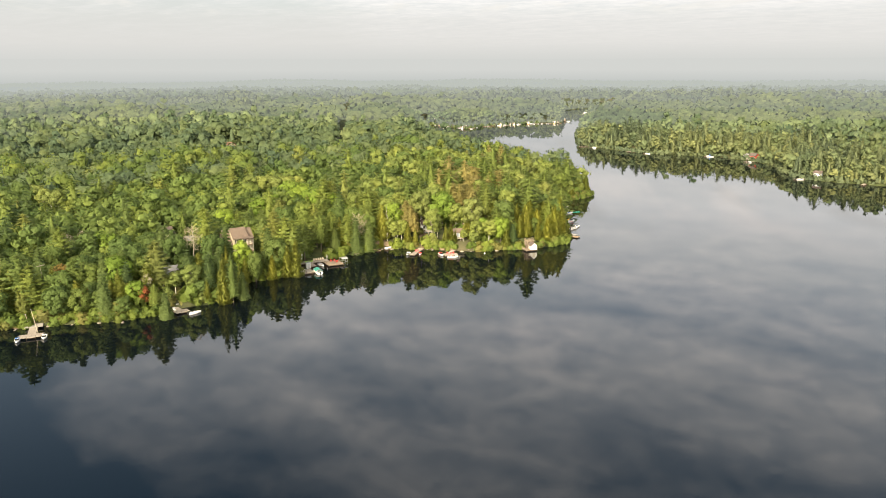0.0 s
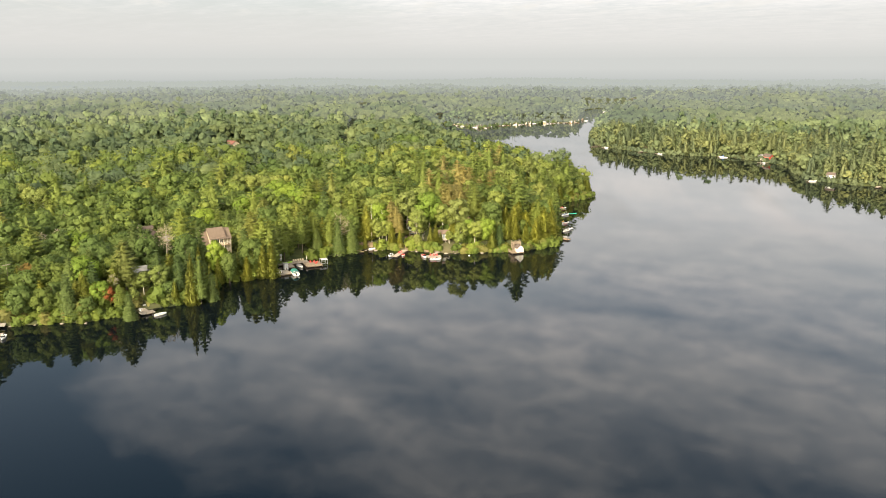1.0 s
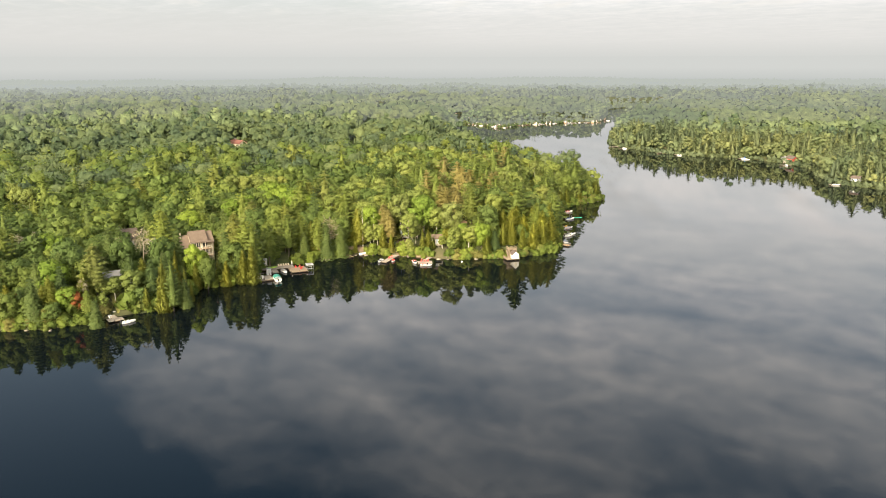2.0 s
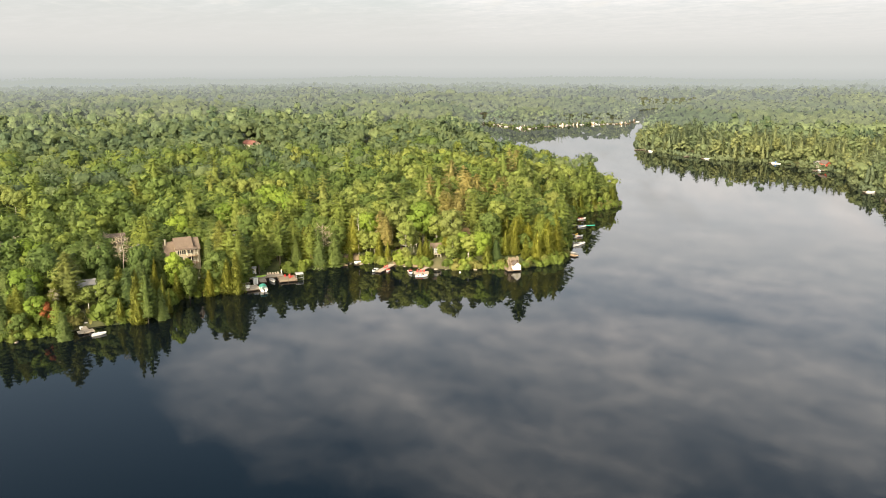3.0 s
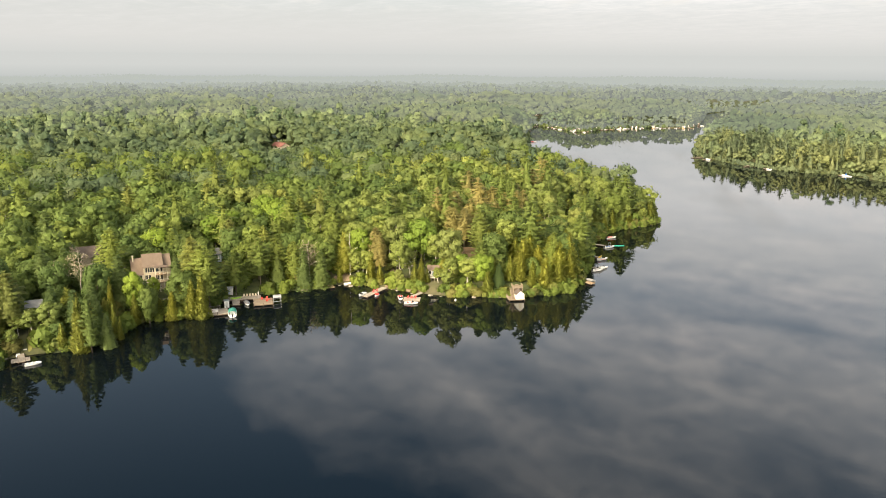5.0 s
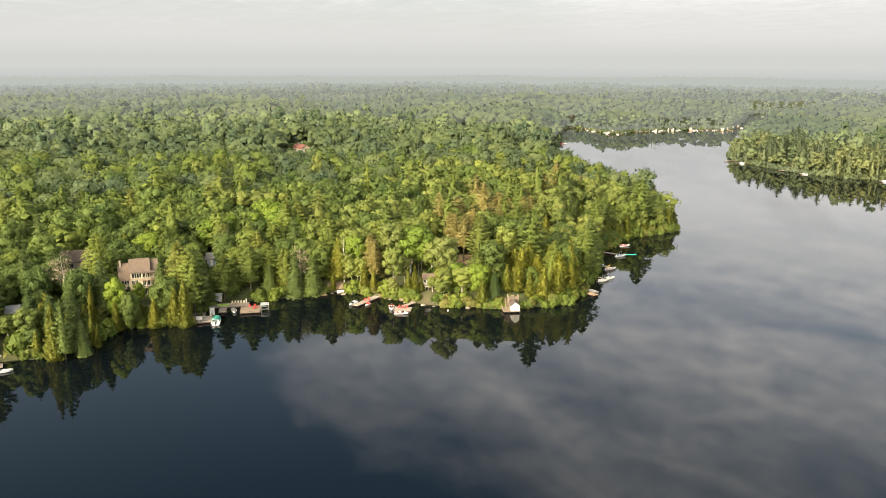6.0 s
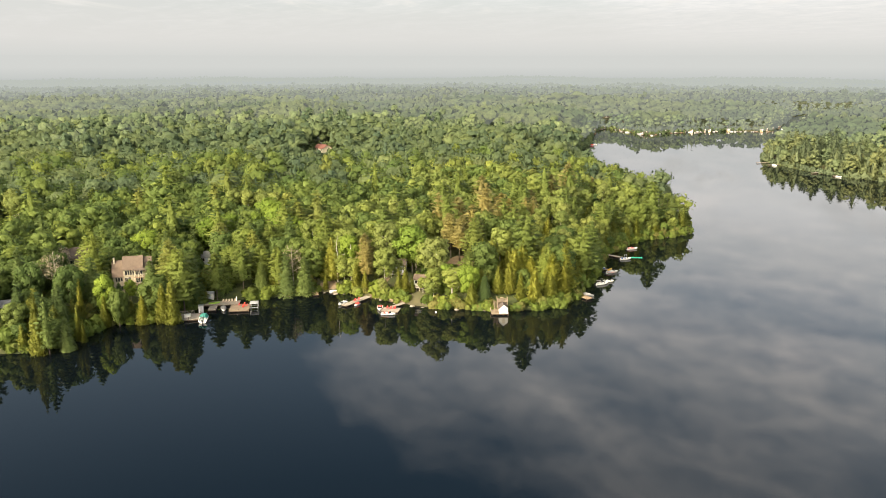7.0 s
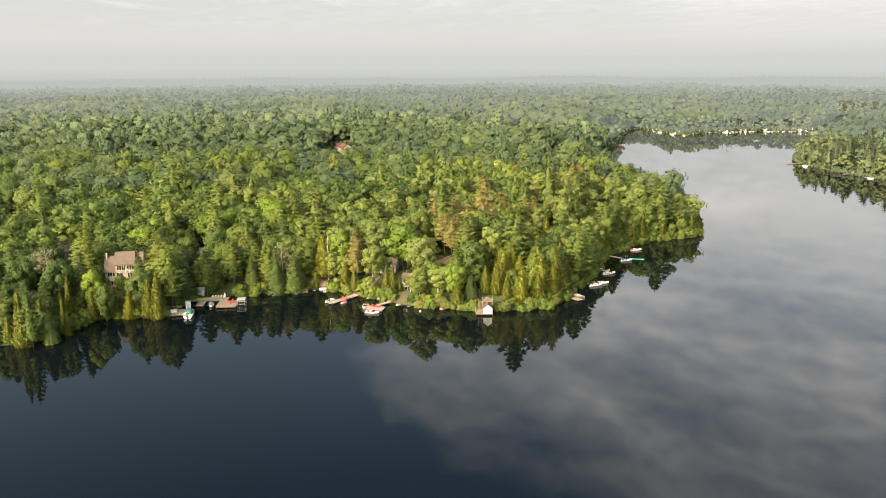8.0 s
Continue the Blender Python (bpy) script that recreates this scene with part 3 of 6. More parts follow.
def trunk_mesh(name, height, r, mat, rng, limbs=5, reach=2.5, low=0.3, bare=False):
    """Tapered trunk with a slight lean and a few limbs."""
    bm = bmesh.new()
    pts = [Vector((0, 0, -0.6))]
    for k in range(1, 6):
        pts.append(Vector((rng.normal(0, 0.012 * height) * k / 5, rng.normal(0, 0.012 * height) * k / 5, height * k / 5)))
    for k in range(5):
        limb_mesh(bm, pts[k], pts[k + 1], r * (1 - k / 5.6), r * (1 - (k + 1) / 5.6), 6)
    for k in range(limbs):
        f = low + (0.92 - low) * (k + 0.5) / limbs
        a = k * 2.4 + rng.uniform(-0.4, 0.4)
        i = min(4, int(f * 5))
        p = pts[i].lerp(pts[i + 1], f * 5 - i)
        ln = reach * (1.1 - f * 0.6) * rng.uniform(0.7, 1.2)
        q = p + Vector((math.cos(a) * ln, math.sin(a) * ln, ln * rng.uniform(0.35, 0.9)))
        limb_mesh(bm, p, q, r * 0.34 * (1.1 - f * 0.7), r * 0.12, 4)
        if bare:
            for j in range(4):
                s = p.lerp(q, rng.uniform(0.35, 1.0))
                e = s + Vector((rng.normal(0, 0.5), rng.normal(0, 0.5), rng.uniform(0.2, 0.8))) * ln * 0.5
                limb_mesh(bm, s, e, r * 0.12, r * 0.04, 3)
    me = bpy.data.meshes.new(name)
    bm.to_mesh(me)
    bm.free()
    me.materials.append(mat)
    return me


def crown(kind, n, size, rng, tops=False):
    """The leaf masses and sprays of one tree of a kind, as corners of triangles, at its full-grown size. Fewer sprays, simpler masses."""
    lobes, shape = (17, ICO) if n > 500 else (8, ICO) if n > 100 else (4, ICO) if n > 40 else (4, OCTA) if n > 12 else (3, OCTA) if n > 5 else (1, OCTA)
    sides = 6 if n > 12 else 5
    if tops and kind in ("maple", "birch", "pine"):
        # deep in the wood the camera sees only upper crowns, so only these are built
        lobes = 5 if n > 80 else 4 if n > 12 else lobes
        tall, wide = {"maple": (14, 10.4), "birch": (14, 7.4), "pine": (17.5, 6.6)}[kind]
        return broad_crown(n, size, rng, tall * rng.uniform(0.86, 1.14), wide * rng.uniform(0.86, 1.2), 0.42, lobes, shape)
    if n in (2, 3, 4) and kind in ("spruce", "redpine", "cedar"):
        kind = "birch"
    if n < 100 and kind in ("spruce", "redpine"):
        return spire_crown(n, size, rng, rng.uniform(14.5, 17.5), rng.uniform(5.0, 6.4), 0.2, sides)
    if n < 100 and kind == "pine":
        return broad_crown(n, size, rng, rng.uniform(15, 18), rng.uniform(6.5, 8), 0.1, lobes, shape)
    if kind in ("maple", "lime"):
        return broad_crown(n, size, rng, rng.uniform(12, 16), rng.uniform(8.5, 11), 0.16, lobes, shape)
    if kind == "aspen":
        return broad_crown(n, size, rng, rng.uniform(16, 18), rng.uniform(6, 7), 0.58, 8, shape)
    if kind == "birch":
        return broad_crown(n, size * 0.9, rng, rng.uniform(12, 16), rng.uniform(6, 7.5), 0.25, lobes, shape)
    if kind == "pine":
        return whorled_crown(n, size, rng, rng.uniform(17, 21), rng.uniform(8.5, 11), 0.22, 11, 0.06, "pine")
    if kind == "redpine":
        return whorled_crown(n, size, rng, rng.uniform(15, 18), rng.uniform(6.2, 7.8), 0.35, 9, 0.0, "pine")
    if kind == "spruce":
        return whorled_crown(n, size, rng, rng.uniform(13, 17), rng.uniform(6.5, 8), 0.06, 14, 0.03, "spruce")
    return spire_crown(n, size * 0.85, rng, rng.uniform(9, 12.5), rng.uniform(4.6, 6), 0.06, sides)


KINDS = ["maple", "birch", "pine", "redpine", "spruce", "cedar"]
TRUNK_H = {"maple": 11, "birch": 12, "pine": 20, "redpine": 15.5, "spruce": 14, "cedar": 9, "lime": 11, "aspen": 14}


def clear_of(x, y, clearings):
    ok = np.ones(len(x), bool)
    for cx, cy, r in clearings:
        ok &= (x - cx) ** 2 + (y - cy) ** 2 > r * r
    return ok


# straight cut through the woods for a power line
CUT = [(-74, 515), (-86, 590), (-102, 720), (-129, 938), (-170, 1290), (-214, 1660)]


def cut_distance(x, y):
    best = np.full(len(x), 1e9)
    for (ax, ay), (bx, by) in zip(CUT, CUT[1:]):
        dx, dy = bx - ax, by - ay
        t = np.clip(((x - ax) * dx + (y - ay) * dy) / (dx * dx + dy * dy), 0, 1)
        best = np.minimum(best, np.hypot(x - ax - t * dx, y - ay - t * dy))
    return best


# open ground round the houses and lawns, and along the camera's view to them: place and radius
CLEAR = [(-88, 259.5, 4), (-36.4, 306.5, 3), (-75, 313.5, 4), (-72, 309, 3), (-79, 282, 8.5), (-72, 276, 6.5), (-50, 292, 4.0), (-58, 291, 3.0), (-3.5, 315, 3.5), (-113, 294, 7), (-107, 287, 5), (-100, 292, 5), (-95, 286, 4), (-92, 357, 4), (-84, 359, 4), (-76, 361, 4), (-170, 318, 5), (-176, 324, 4), (-92.5, 249.5, 6.5), (-89, 243, 3), (-86.5, 237.5, 2.8), (-84.5, 233, 3), (-9, 329, 5.5), (-6.5, 322, 5.0), (-10.5, 318, 4), (3.6, 320, 4), (5.2, 314, 4),
         (11, 333, 6), (-93, 222.5, 4.5), (9, 341, 6), (3, 343, 4), (35, 315, 3.5), (-164, 562, 9.5), (-158, 550, 6), (-74, 271, 4), (-19, 583, 9), (-16, 572, 7), (239, 616, 7.5), (237, 626, 5), (240, 508, 5), (215, 654, 6)]


# trees kept low so the camera sees houses and slopes behind: place and radius
LOW = [(-85, 253, 6), (-69, 305, 5), (-66, 300, 5), (-63, 295, 4), (-102, 283, 4), (-95, 276, 6), (-89, 270, 5), (-72, 270, 7), (-156, 546, 17), (-146, 530, 16), (-138, 514, 14), (-17, 573, 9), (-14, 560, 9), (-12, 548, 8), (13, 332, 6), (3, 337, 5), (8, 334, 6), (1, 344, 4), (17, 324, 6), (-84, 268, 8), (-2, 318, 4), (-88, 349, 6), (-79, 353, 5), (-162, 310, 7), (-171, 311, 6), (-59, 296, 5), (-54, 303, 5)]


def stature(x, y):
    """How tall trees stand at a place, of their full height, fitted to the camera's view."""
    g = 0.84 + 0.36 * wander(x, y, 55, 21)
    g = g * (1 + 0.05 * np.exp(-((x - 34) ** 2 + (y - 490) ** 2) / 45.0 ** 2)) * (1 - 0.22 * np.exp(-((x - 76) ** 2 + (y - 448) ** 2) / 14.0 ** 2))
    for cx, cy, r in LOW:
        g = np.where((x - cx) ** 2 + (y - cy) ** 2 < r * r, 0.5, g)
    return g


# trees that stand out, one by one: kind, place, height of the top above the lake
LANDMARKS = [
    ("lime", -65.6, 346.5, 22.6), ("lime", -81.6, 325.3, 20.0), ("lime", -72.7, 352, 23.5), ("lime", -77.5, 330, 20.5), ("lime", -3.0, 328.5, 21.8), ("lime", -89.6, 300, 19.5), ("lime", -59, 338, 22), ("lime", -70, 337, 20.5),
    ("pine", -34.3, 325, 24.4), ("pine", -50.7, 299, 18.6), ("pine", -60.5, 279.5, 20.6), ("pine", -92.1, 236.3, 21.2), ("pine", 66.2, 438.5, 25.2), ("pine", -53, 302.5, 17.8),
    ("redpine", -16.2, 320.6, 16.8), ("redpine", -14.4, 316.6, 14.8), ("redpine", 7.6, 351.1, 21.6), ("redpine", 9.7, 341, 22.4), ("redpine", 4.5, 347, 22.2), ("redpine", 13.5, 350, 21.8), ("redpine", -18.5, 324, 18.5),
    ("cedar", 25.4, 329.9, 17.0), ("cedar", 33.6, 340.2, 15.2), ("cedar", 41.7, 334.2, 17.0), ("cedar", 29.5, 334, 15.5), ("cedar", 38, 330, 14.2), ("birch", -12.4, 328.3, 22.2), ("birch", -34.2, 356.7, 22.4), ("maple", -84.3, 273.5, 12.2)]


# the front row at the water, one by one: kind, place, height of the top above the lake, width of the crown
SPIT_TREES = [
    ("cedar", -67.2, 247.3, 7.3, 2.3), ("spruce", -66.5, 240.9, 9.8, 5.7), ("pine", -68.6, 236.9, 16.7, 5.7), ("cedar", -69.3, 247.9, 11.4, 2.6), ("cedar", -71.1, 236.0, 17.0, 5.6), ("birch", -82.6, 239.5, 12.4, 6.3),
    ("birch", -87.2, 237.6, 10.6, 5.0), ("spruce", -84.5, 221.2, 8.5, 5.6), ("cedar", -75.7, 255.7, 15.4, 3.1), ("maple", -93.2, 255.1, 18.6, 8.2), ("maple", -80.6, 256.7, 18.6, 8.7), ("maple", -79, 237.5, 7.5, 4.6), ("cedar", -76.5, 236, 8.0, 3.6), ("birch", -90.5, 236.5, 9.0, 4.4)]
HOUSE_TREES = [
    ("lime", -71.8, 261.2, 15.6, 6.2), ("cedar", -70.4, 258.9, 9.8, 4.1), ("maple", -67.4, 261.1, 11.7, 5.8), ("cedar", -62.4, 265.1, 9.0, 5.0), ("lime", -73.6, 273.5, 10.4, 4.0), ("cedar", -57.5, 268.0, 12.3, 5.8),
    ("cedar", -54.5, 268.6, 14.4, 6.4), ("pine", -57.2, 277.3, 20.2, 9.9)]
DOCK_TREES = [
    ("spruce", -45.6, 301.9, 11.3, 6.4), ("spruce", -37.5, 304.2, 15.6, 7.5), ("spruce", -32.7, 307.3, 13.4, 8.2), ("cedar", -28.1, 313.2, 6.4, 2.7), ("lime", -23.7, 322.4, 18.2, 7.9), ("birch", -22.6, 316.6, 11.1, 5.0),
    ("birch", -20.0, 317.9, 11.5, 5.0), ("cedar", -17.2, 314.5, 11.2, 4.7), ("cedar", -14.0, 314.4, 8.7, 3.4)]
POINT_TREES = [
    ("cedar", 2.6, 314.6, 7.6, 2.8), ("birch", 6.2, 315.0, 7.8, 3.4), ("cedar", 0.8, 313.4, 11.8, 3.8), ("cedar", -1.3, 312.8, 11.0, 3.6), ("birch", 11.0, 311.8, 12.4, 5.5), ("birch", 10.4, 311.4, 8.1, 4.9), ("birch", 16.6, 313.8, 12.4, 7.4), ("lime", 21.5, 315.2, 13.4, 7.4), ("spruce", 26.6, 316.0, 10.4, 5.6),
    ("cedar", 15.7, 350.9, 17.6, 6.0), ("cedar", 20.0, 347.2, 16.9, 5.2), ("cedar", 35.6, 346.0, 16.5, 6.0), ("pine", 41.4, 340.7, 16.2, 8.1), ("cedar", 41.6, 320.5, 13.2, 6.0), ("cedar", 37.5, 319.1, 11.4, 4.3), ("cedar", 45.9, 324.4, 10.5, 5.6), ("cedar", 33.3, 321.3, 14.2, 5.4), ("cedar", 29.8, 320.5, 12.6, 4.8), ("cedar", 49.0, 330.0, 12.5, 5.0), ("cedar", 24.6, 319.0, 11.5, 4.4)]
FRONT = SPIT_TREES + HOUSE_TREES + DOCK_TREES + POINT_TREES


def scatter(step, near, far, rng):
    """Tree sites on a jittered grid, over land, between two distances from the walk's middle."""
    gx, gy = np.arange(-far, far, step), np.arange(-far, far, step)
    X, Y = np.meshgrid(gx, gy)
    x, y = X.ravel() + 60, Y.ravel() + 60
    d = np.hypot(x - 60, y - 60)
    bearing = np.degrees(np.arctan2(x - 60, y + 20))
    keep = (d >= near) & (d < far) & ((bearing > -57) & (bearing < 35))
    x, y = x[keep], y[keep]
    x = x + rng.uniform(-0.48, 0.48, len(x)) * step
    y = y + rng.uniform(-0.48, 0.48, len(y)) * step
    s = shore_distance(x, y)
    ok = (s > 0.9) & clear_of(x, y, CLEAR) & (cut_distance(x, y) > np.where(y > 740, 6.5, 5.0)) & clear_of(x, y, [(q[1], q[2], 3.4) for q in LANDMARKS + FRONT])
    return x[ok], y[ok], s[ok]


def species(x, y, s, rng):
    """Which kind grows where: cedar and pine by the water, broadleaf inland, in stands."""
    stand, stand2 = wander(x, y, 38, 11), wander(x, y, 70, 12)
    roll = rng.uniform(0, 1, len(x))
    kind = np.where(roll < 0.60, 0, np.where(roll < 0.82, 1, np.where(roll < 0.92, 2, 4)))
    kind = np.where((stand > 0.76) & (roll < 0.7), np.where(roll < 0.45, 2, 4), kind)
    kind = np.where((stand2 > 0.74) & (stand < 0.5) & (roll < 0.6), 1, kind)
    shore = (s < 9)
    kind = np.where(shore & (roll < 0.30), 5, np.where(shore & (roll < 0.36), 2, np.where(shore & (roll < 0.40), 4, kind)))
    band = (s >= 9) & (s < 26)
    kind = np.where(band & (roll < 0.09), 2, np.where(band & (roll < 0.14), 4, np.where(band & (roll < 0.36), 5, kind)))
    east = (x > 18) & (y < 470) & (s < 45)
    kind = np.where(east & (roll < 0.34), 5, np.where(east & (roll < 0.38), 4, np.where(east & (roll < 0.46), 2, kind)))
    # on the point, paler kinds stand in for its brighter sun and haze
    point = (x > -45) & (y > 318) & (y < 480)
    kind = np.where(point & (kind == 0) & (roll > 0.28), 1, kind)
    brightened = (x > -38) & (y > 296) & (y < 480) & (s < 60)
    deal = rng.uniform(0, 1, len(x))
    kind = np.where(brightened & (deal < 0.85), np.where(deal < 0.15, 5, np.where(deal < 0.62, 1, np.where(deal < 0.68, 3, np.where(deal < 0.78, 2, 0)))), kind)
    kind = np.where(((x < -45) | (y > 470)) & (x < 110) & (kind == 1) & (deal < 0.9), 0, kind)
    kind = np.where((x < -42) & (y < 480) & (s > 11) & np.isin(kind, (2, 4, 5)) & (deal < 0.62), 0, kind)
    hedge = (x > 16) & (x < 58) & (y < 372) & (s < 30)
    kind = np.where(hedge, np.where(deal < 0.55, 5, np.where(deal < 0.72, 1, np.where(deal < 0.9, 2, 0))), kind)
    tip = (x > 36) & (y > 372) & (y < 480) & (s < 38)
    kind = np.where(tip, np.where(deal < 0.62, 1, np.where(deal < 0.82, 5, np.where(deal < 0.92, 2, 0))), kind)
    rusty = ((x + 12) ** 2 + (y - 328) ** 2 < 9 ** 2) | ((x - 10) ** 2 + (y - 367) ** 2 < 12 ** 2)
    over = (x > 110) & (s < 60)
    kind = np.where(over & (s < 7), np.where(deal < 0.5, 5, np.where(deal < 0.85, 1, 4)), kind)
    over = over & (s >= 7)
    kind = np.where(over, np.where(deal < 0.40, 2, np.where(deal < 0.68, 1, np.where(deal < 0.78, 4, 0))), kind)
    return np.where(rusty & (roll < 0.6), 3, kind)


def woods(name, sites, n, size, rng, label, trunks=True, scale=1.0, mats=None, tops=False, lift=0.45):
    """One great joined wood of many trees."""
    x, y, s, kind = sites
    z = rise(x, y, s)
    V, M, T, N = [], [], [], []
    tv, tf, tm = [], [], []
    for k, kn in enumerate(KINDS):
        idx = np.nonzero(kind == k)[0]
        if not len(idx):
            continue
        which = rng.integers(4, size=len(idx))
        for v in range(4):
            sub = idx[which == v]
            if not len(sub):
                continue
            base = crown(kn, n, size, rng, tops)
            a = rng.uniform(0, 6.2832, len(sub))
            g = rng.uniform(0.68, 1.22, len(sub)) * scale * stature(x[sub], y[sub])
            w = g * rng.uniform(0.9, 1.12, len(sub)) * (1.25 if lift > 1 else 0.95 if tops else 1.0)
            g = g * (rng.uniform(0.92, 1.2, len(sub)) if tops else 1.0)
            ca, sa = np.cos(a) * w, np.sin(a) * w
            ua, va = np.cos(a), np.sin(a)
            R = np.empty((len(sub), len(base), 3))
            R[:, :, 0] = base[None, :, 3] * ua[:, None] - base[None, :, 4] * va[:, None]
            R[:, :, 1] = base[None, :, 3] * va[:, None] + base[None, :, 4] * ua[:, None]
            R[:, :, 2] = base[None, :, 5] + (lift if tops else 0.15)
            N.append(R.reshape(-1, 3))
            P = np.empty((len(sub), len(base), 3))
            P[:, :, 0] = base[None, :, 0] * ca[:, None] - base[None, :, 1] * sa[:, None] + x[sub][:, None]
            P[:, :, 1] = base[None, :, 0] * sa[:, None] + base[None, :, 1] * ca[:, None] + y[sub][:, None]
            P[:, :, 2] = base[None, :, 2] * g[:, None] + z[sub][:, None] - 0.3
            V.append(P.reshape(-1, 3))
            M.append(np.full(len(sub) * len(base) // 3, k))
            T.append(np.repeat(rng.uniform(0, 1, len(sub)), len(base)))
            if trunks:
                h = TRUNK_H[kn] * g * (0.6 if tops else 0.8)
                for c in range(3):
                    b = c * 2.0944
                    r0 = 0.2
                    a1, a2 = np.array([math.cos(b), math.sin(b)]) * r0, np.array([math.cos(b + 2.0944), math.sin(b + 2.0944)]) * r0
                    Q = np.zeros((len(sub), 3, 3))
                    for corner, (off, top) in enumerate(((a1, 0), (a2, 0), (a2 * 0.2, 1))):
                        Q[:, corner, 0], Q[:, corner, 1] = x[sub] + off[0], y[sub] + off[1]
                        Q[:, corner, 2] = z[sub] - 0.5 + top * h
                    tv.append(Q.reshape(-1, 3))
                    tm.append(np.full(len(sub), 7 if kn == "birch" else 6))
    if tv:
        V += tv
        M += tm
        T.append(np.zeros(sum(map(len, tv))))
        N += [np.tile([0.3, -0.9, 0.3], (len(q), 1)) for q in tv]
    V, M, T = np.concatenate(V), np.concatenate(M), np.concatenate(T)
    faces = np.arange(len(V)).reshape(-1, 3)
    mats = mats or [LEAF[k] for k in KINDS]
    me = array_mesh(name, V, faces, mats + [BARK, BARK_PALE], M, T, True, np.concatenate(N))
    return tagged(new(name, me), label, "woods", kind="stuff")


def shrubs(name, points, size, rng, label, n=60, leaf=0.62, mat=None):
    """Low leafy bushes hanging over the waterline, joined into one band."""
    V, T, N = [], [], []
    base = [broad_crown(n, leaf, rng, 1.0, 1.5, -0.35, 2, OCTA) for _ in range(5)]
    for (x, y, z), g in zip(points, rng.uniform(0.7, 1.4, len(points)) * size):
        b = base[int(rng.integers(5))]
        a = rng.uniform(0, 6.28)
        c, s = math.cos(a), math.sin(a)
        V.append(np.stack([b[:, 0] * c - b[:, 1] * s, b[:, 0] * s + b[:, 1] * c, b[:, 2]], 1) * g + (x, y, z))
        N.append(np.stack([b[:, 3] * c - b[:, 4] * s, b[:, 3] * s + b[:, 4] * c, b[:, 5]], 1))
        T.append(np.full(len(b), rng.uniform()))
    V, T = np.concatenate(V), np.concatenate(T)
    me = array_mesh(name, V, np.arange(len(V)).reshape(-1, 3), [mat or LEAF["shrub"]], None, T, True, np.concatenate(N))
    return tagged(new(name, me), label, "shrubs", kind="stuff")


def along_shore(step, inside, ok, rng):
    """Places beside the waterline where ok(x, y) holds, some metres inland."""
    out = []
    for (ax, ay), (bx, by) in zip(SEG_A, SEG_B):
        ln = math.hypot(bx - ax, by - ay)
        for k in range(max(1, int(ln / step))):
            f = (k + rng.uniform()) / max(1, int(ln / step))
            x, y = ax + (bx - ax) * f, ay + (by - ay) * f
            if ok(x, y):
                d = inside + rng.uniform(-1.9, 1.6)
                nx, ny = (by - ay) / ln, -(bx - ax) / ln
                px, py = x - nx * d, y - ny * d
                out.append((px, py))
    xy = np.array(out)
    s = shore_distance(xy[:, 0], xy[:, 1])
    z = np.maximum(rise(xy[:, 0], xy[:, 1], s), 0.15)
    return np.stack([xy[:, 0], xy[:, 1], z], 1)[s > -1.6]


def leaf_mesh(leaves, mat):
    """A crown's mesh from its sprays."""
    return array_mesh("crown", leaves[:, :3], np.arange(len(leaves)).reshape(-1, 3), [mat], None, None, True, leaves[:, 3:])

# ---- woods ----
def site_list(step, near, far, rng):
    x, y, s = scatter(step, near, far, rng)
    return x, y, s, species(x, y, s, rng)


def pick(sites, keep):
    return tuple(v[keep] for v in sites)


LABEL = {
    "maple": "broadleaf maple tree in full green leaf", "birch": "slender birch with pale bark and light green leaves",
    "pine": "tall white pine with ragged tiers of dark green boughs", "redpine": "red pine with rust-tinged thinning needles",
    "spruce": "dense conical dark green spruce", "aspen": "tall aspen with a long bare pale trunk", "lime": "young maple with bright lime-green leaves", "cedar": "narrow yellow-green cedar growing by the waterline"}


def make_prototypes():
    rng = np.random.default_rng(3)
    proto = {}
    count = {"maple": 1600, "birch": 1350, "pine": 2000, "redpine": 1300, "spruce": 1900, "cedar": 1700, "lime": 2000, "aspen": 900}
    for kind in KINDS + ["lime", "aspen"]:
        proto[kind] = []
        for v in range(4):
            leaves = crown(kind, count[kind], 0.72, rng)
            bark = BARK_PALE if kind in ("birch", "aspen") else BARK
            trunk = trunk_mesh("trunk", TRUNK_H[kind] * (0.86 if kind in ("pine", "redpine", "spruce", "cedar") else 0.95), 0.26 if kind in ("maple", "pine") else 0.17, bark, rng, 6, 2.4)
            proto[kind].append((trunk, leaf_mesh(leaves, LEAF[kind])))
    return proto


PROTO = make_prototypes()


def plant(kind, x, y, size=1.0, turn=0.0, variant=0, label="", z=None, girth=None):
    """One tree of its own: a base with trunk and crown."""
    trunk, leaves = PROTO[kind][variant % 4]
    name = {"redpine": "pine_tree", "lime": "maple_tree"}.get(kind, kind + "_tree")
    root = tagged(new(name), label or LABEL[kind], "tree", group=name.replace("_tree", "") + " trees near the lake")
    root.matrix_world = pose(x, y, ground_at(x, y) if z is None else z, 0, 0, turn) @ Matrix.Diagonal((girth or size, girth or size, size, 1))
    for part_name, me in (("trunk", trunk), ("crown", leaves)):
        ob = new(part_name, me)
        ob.parent = root
    return root


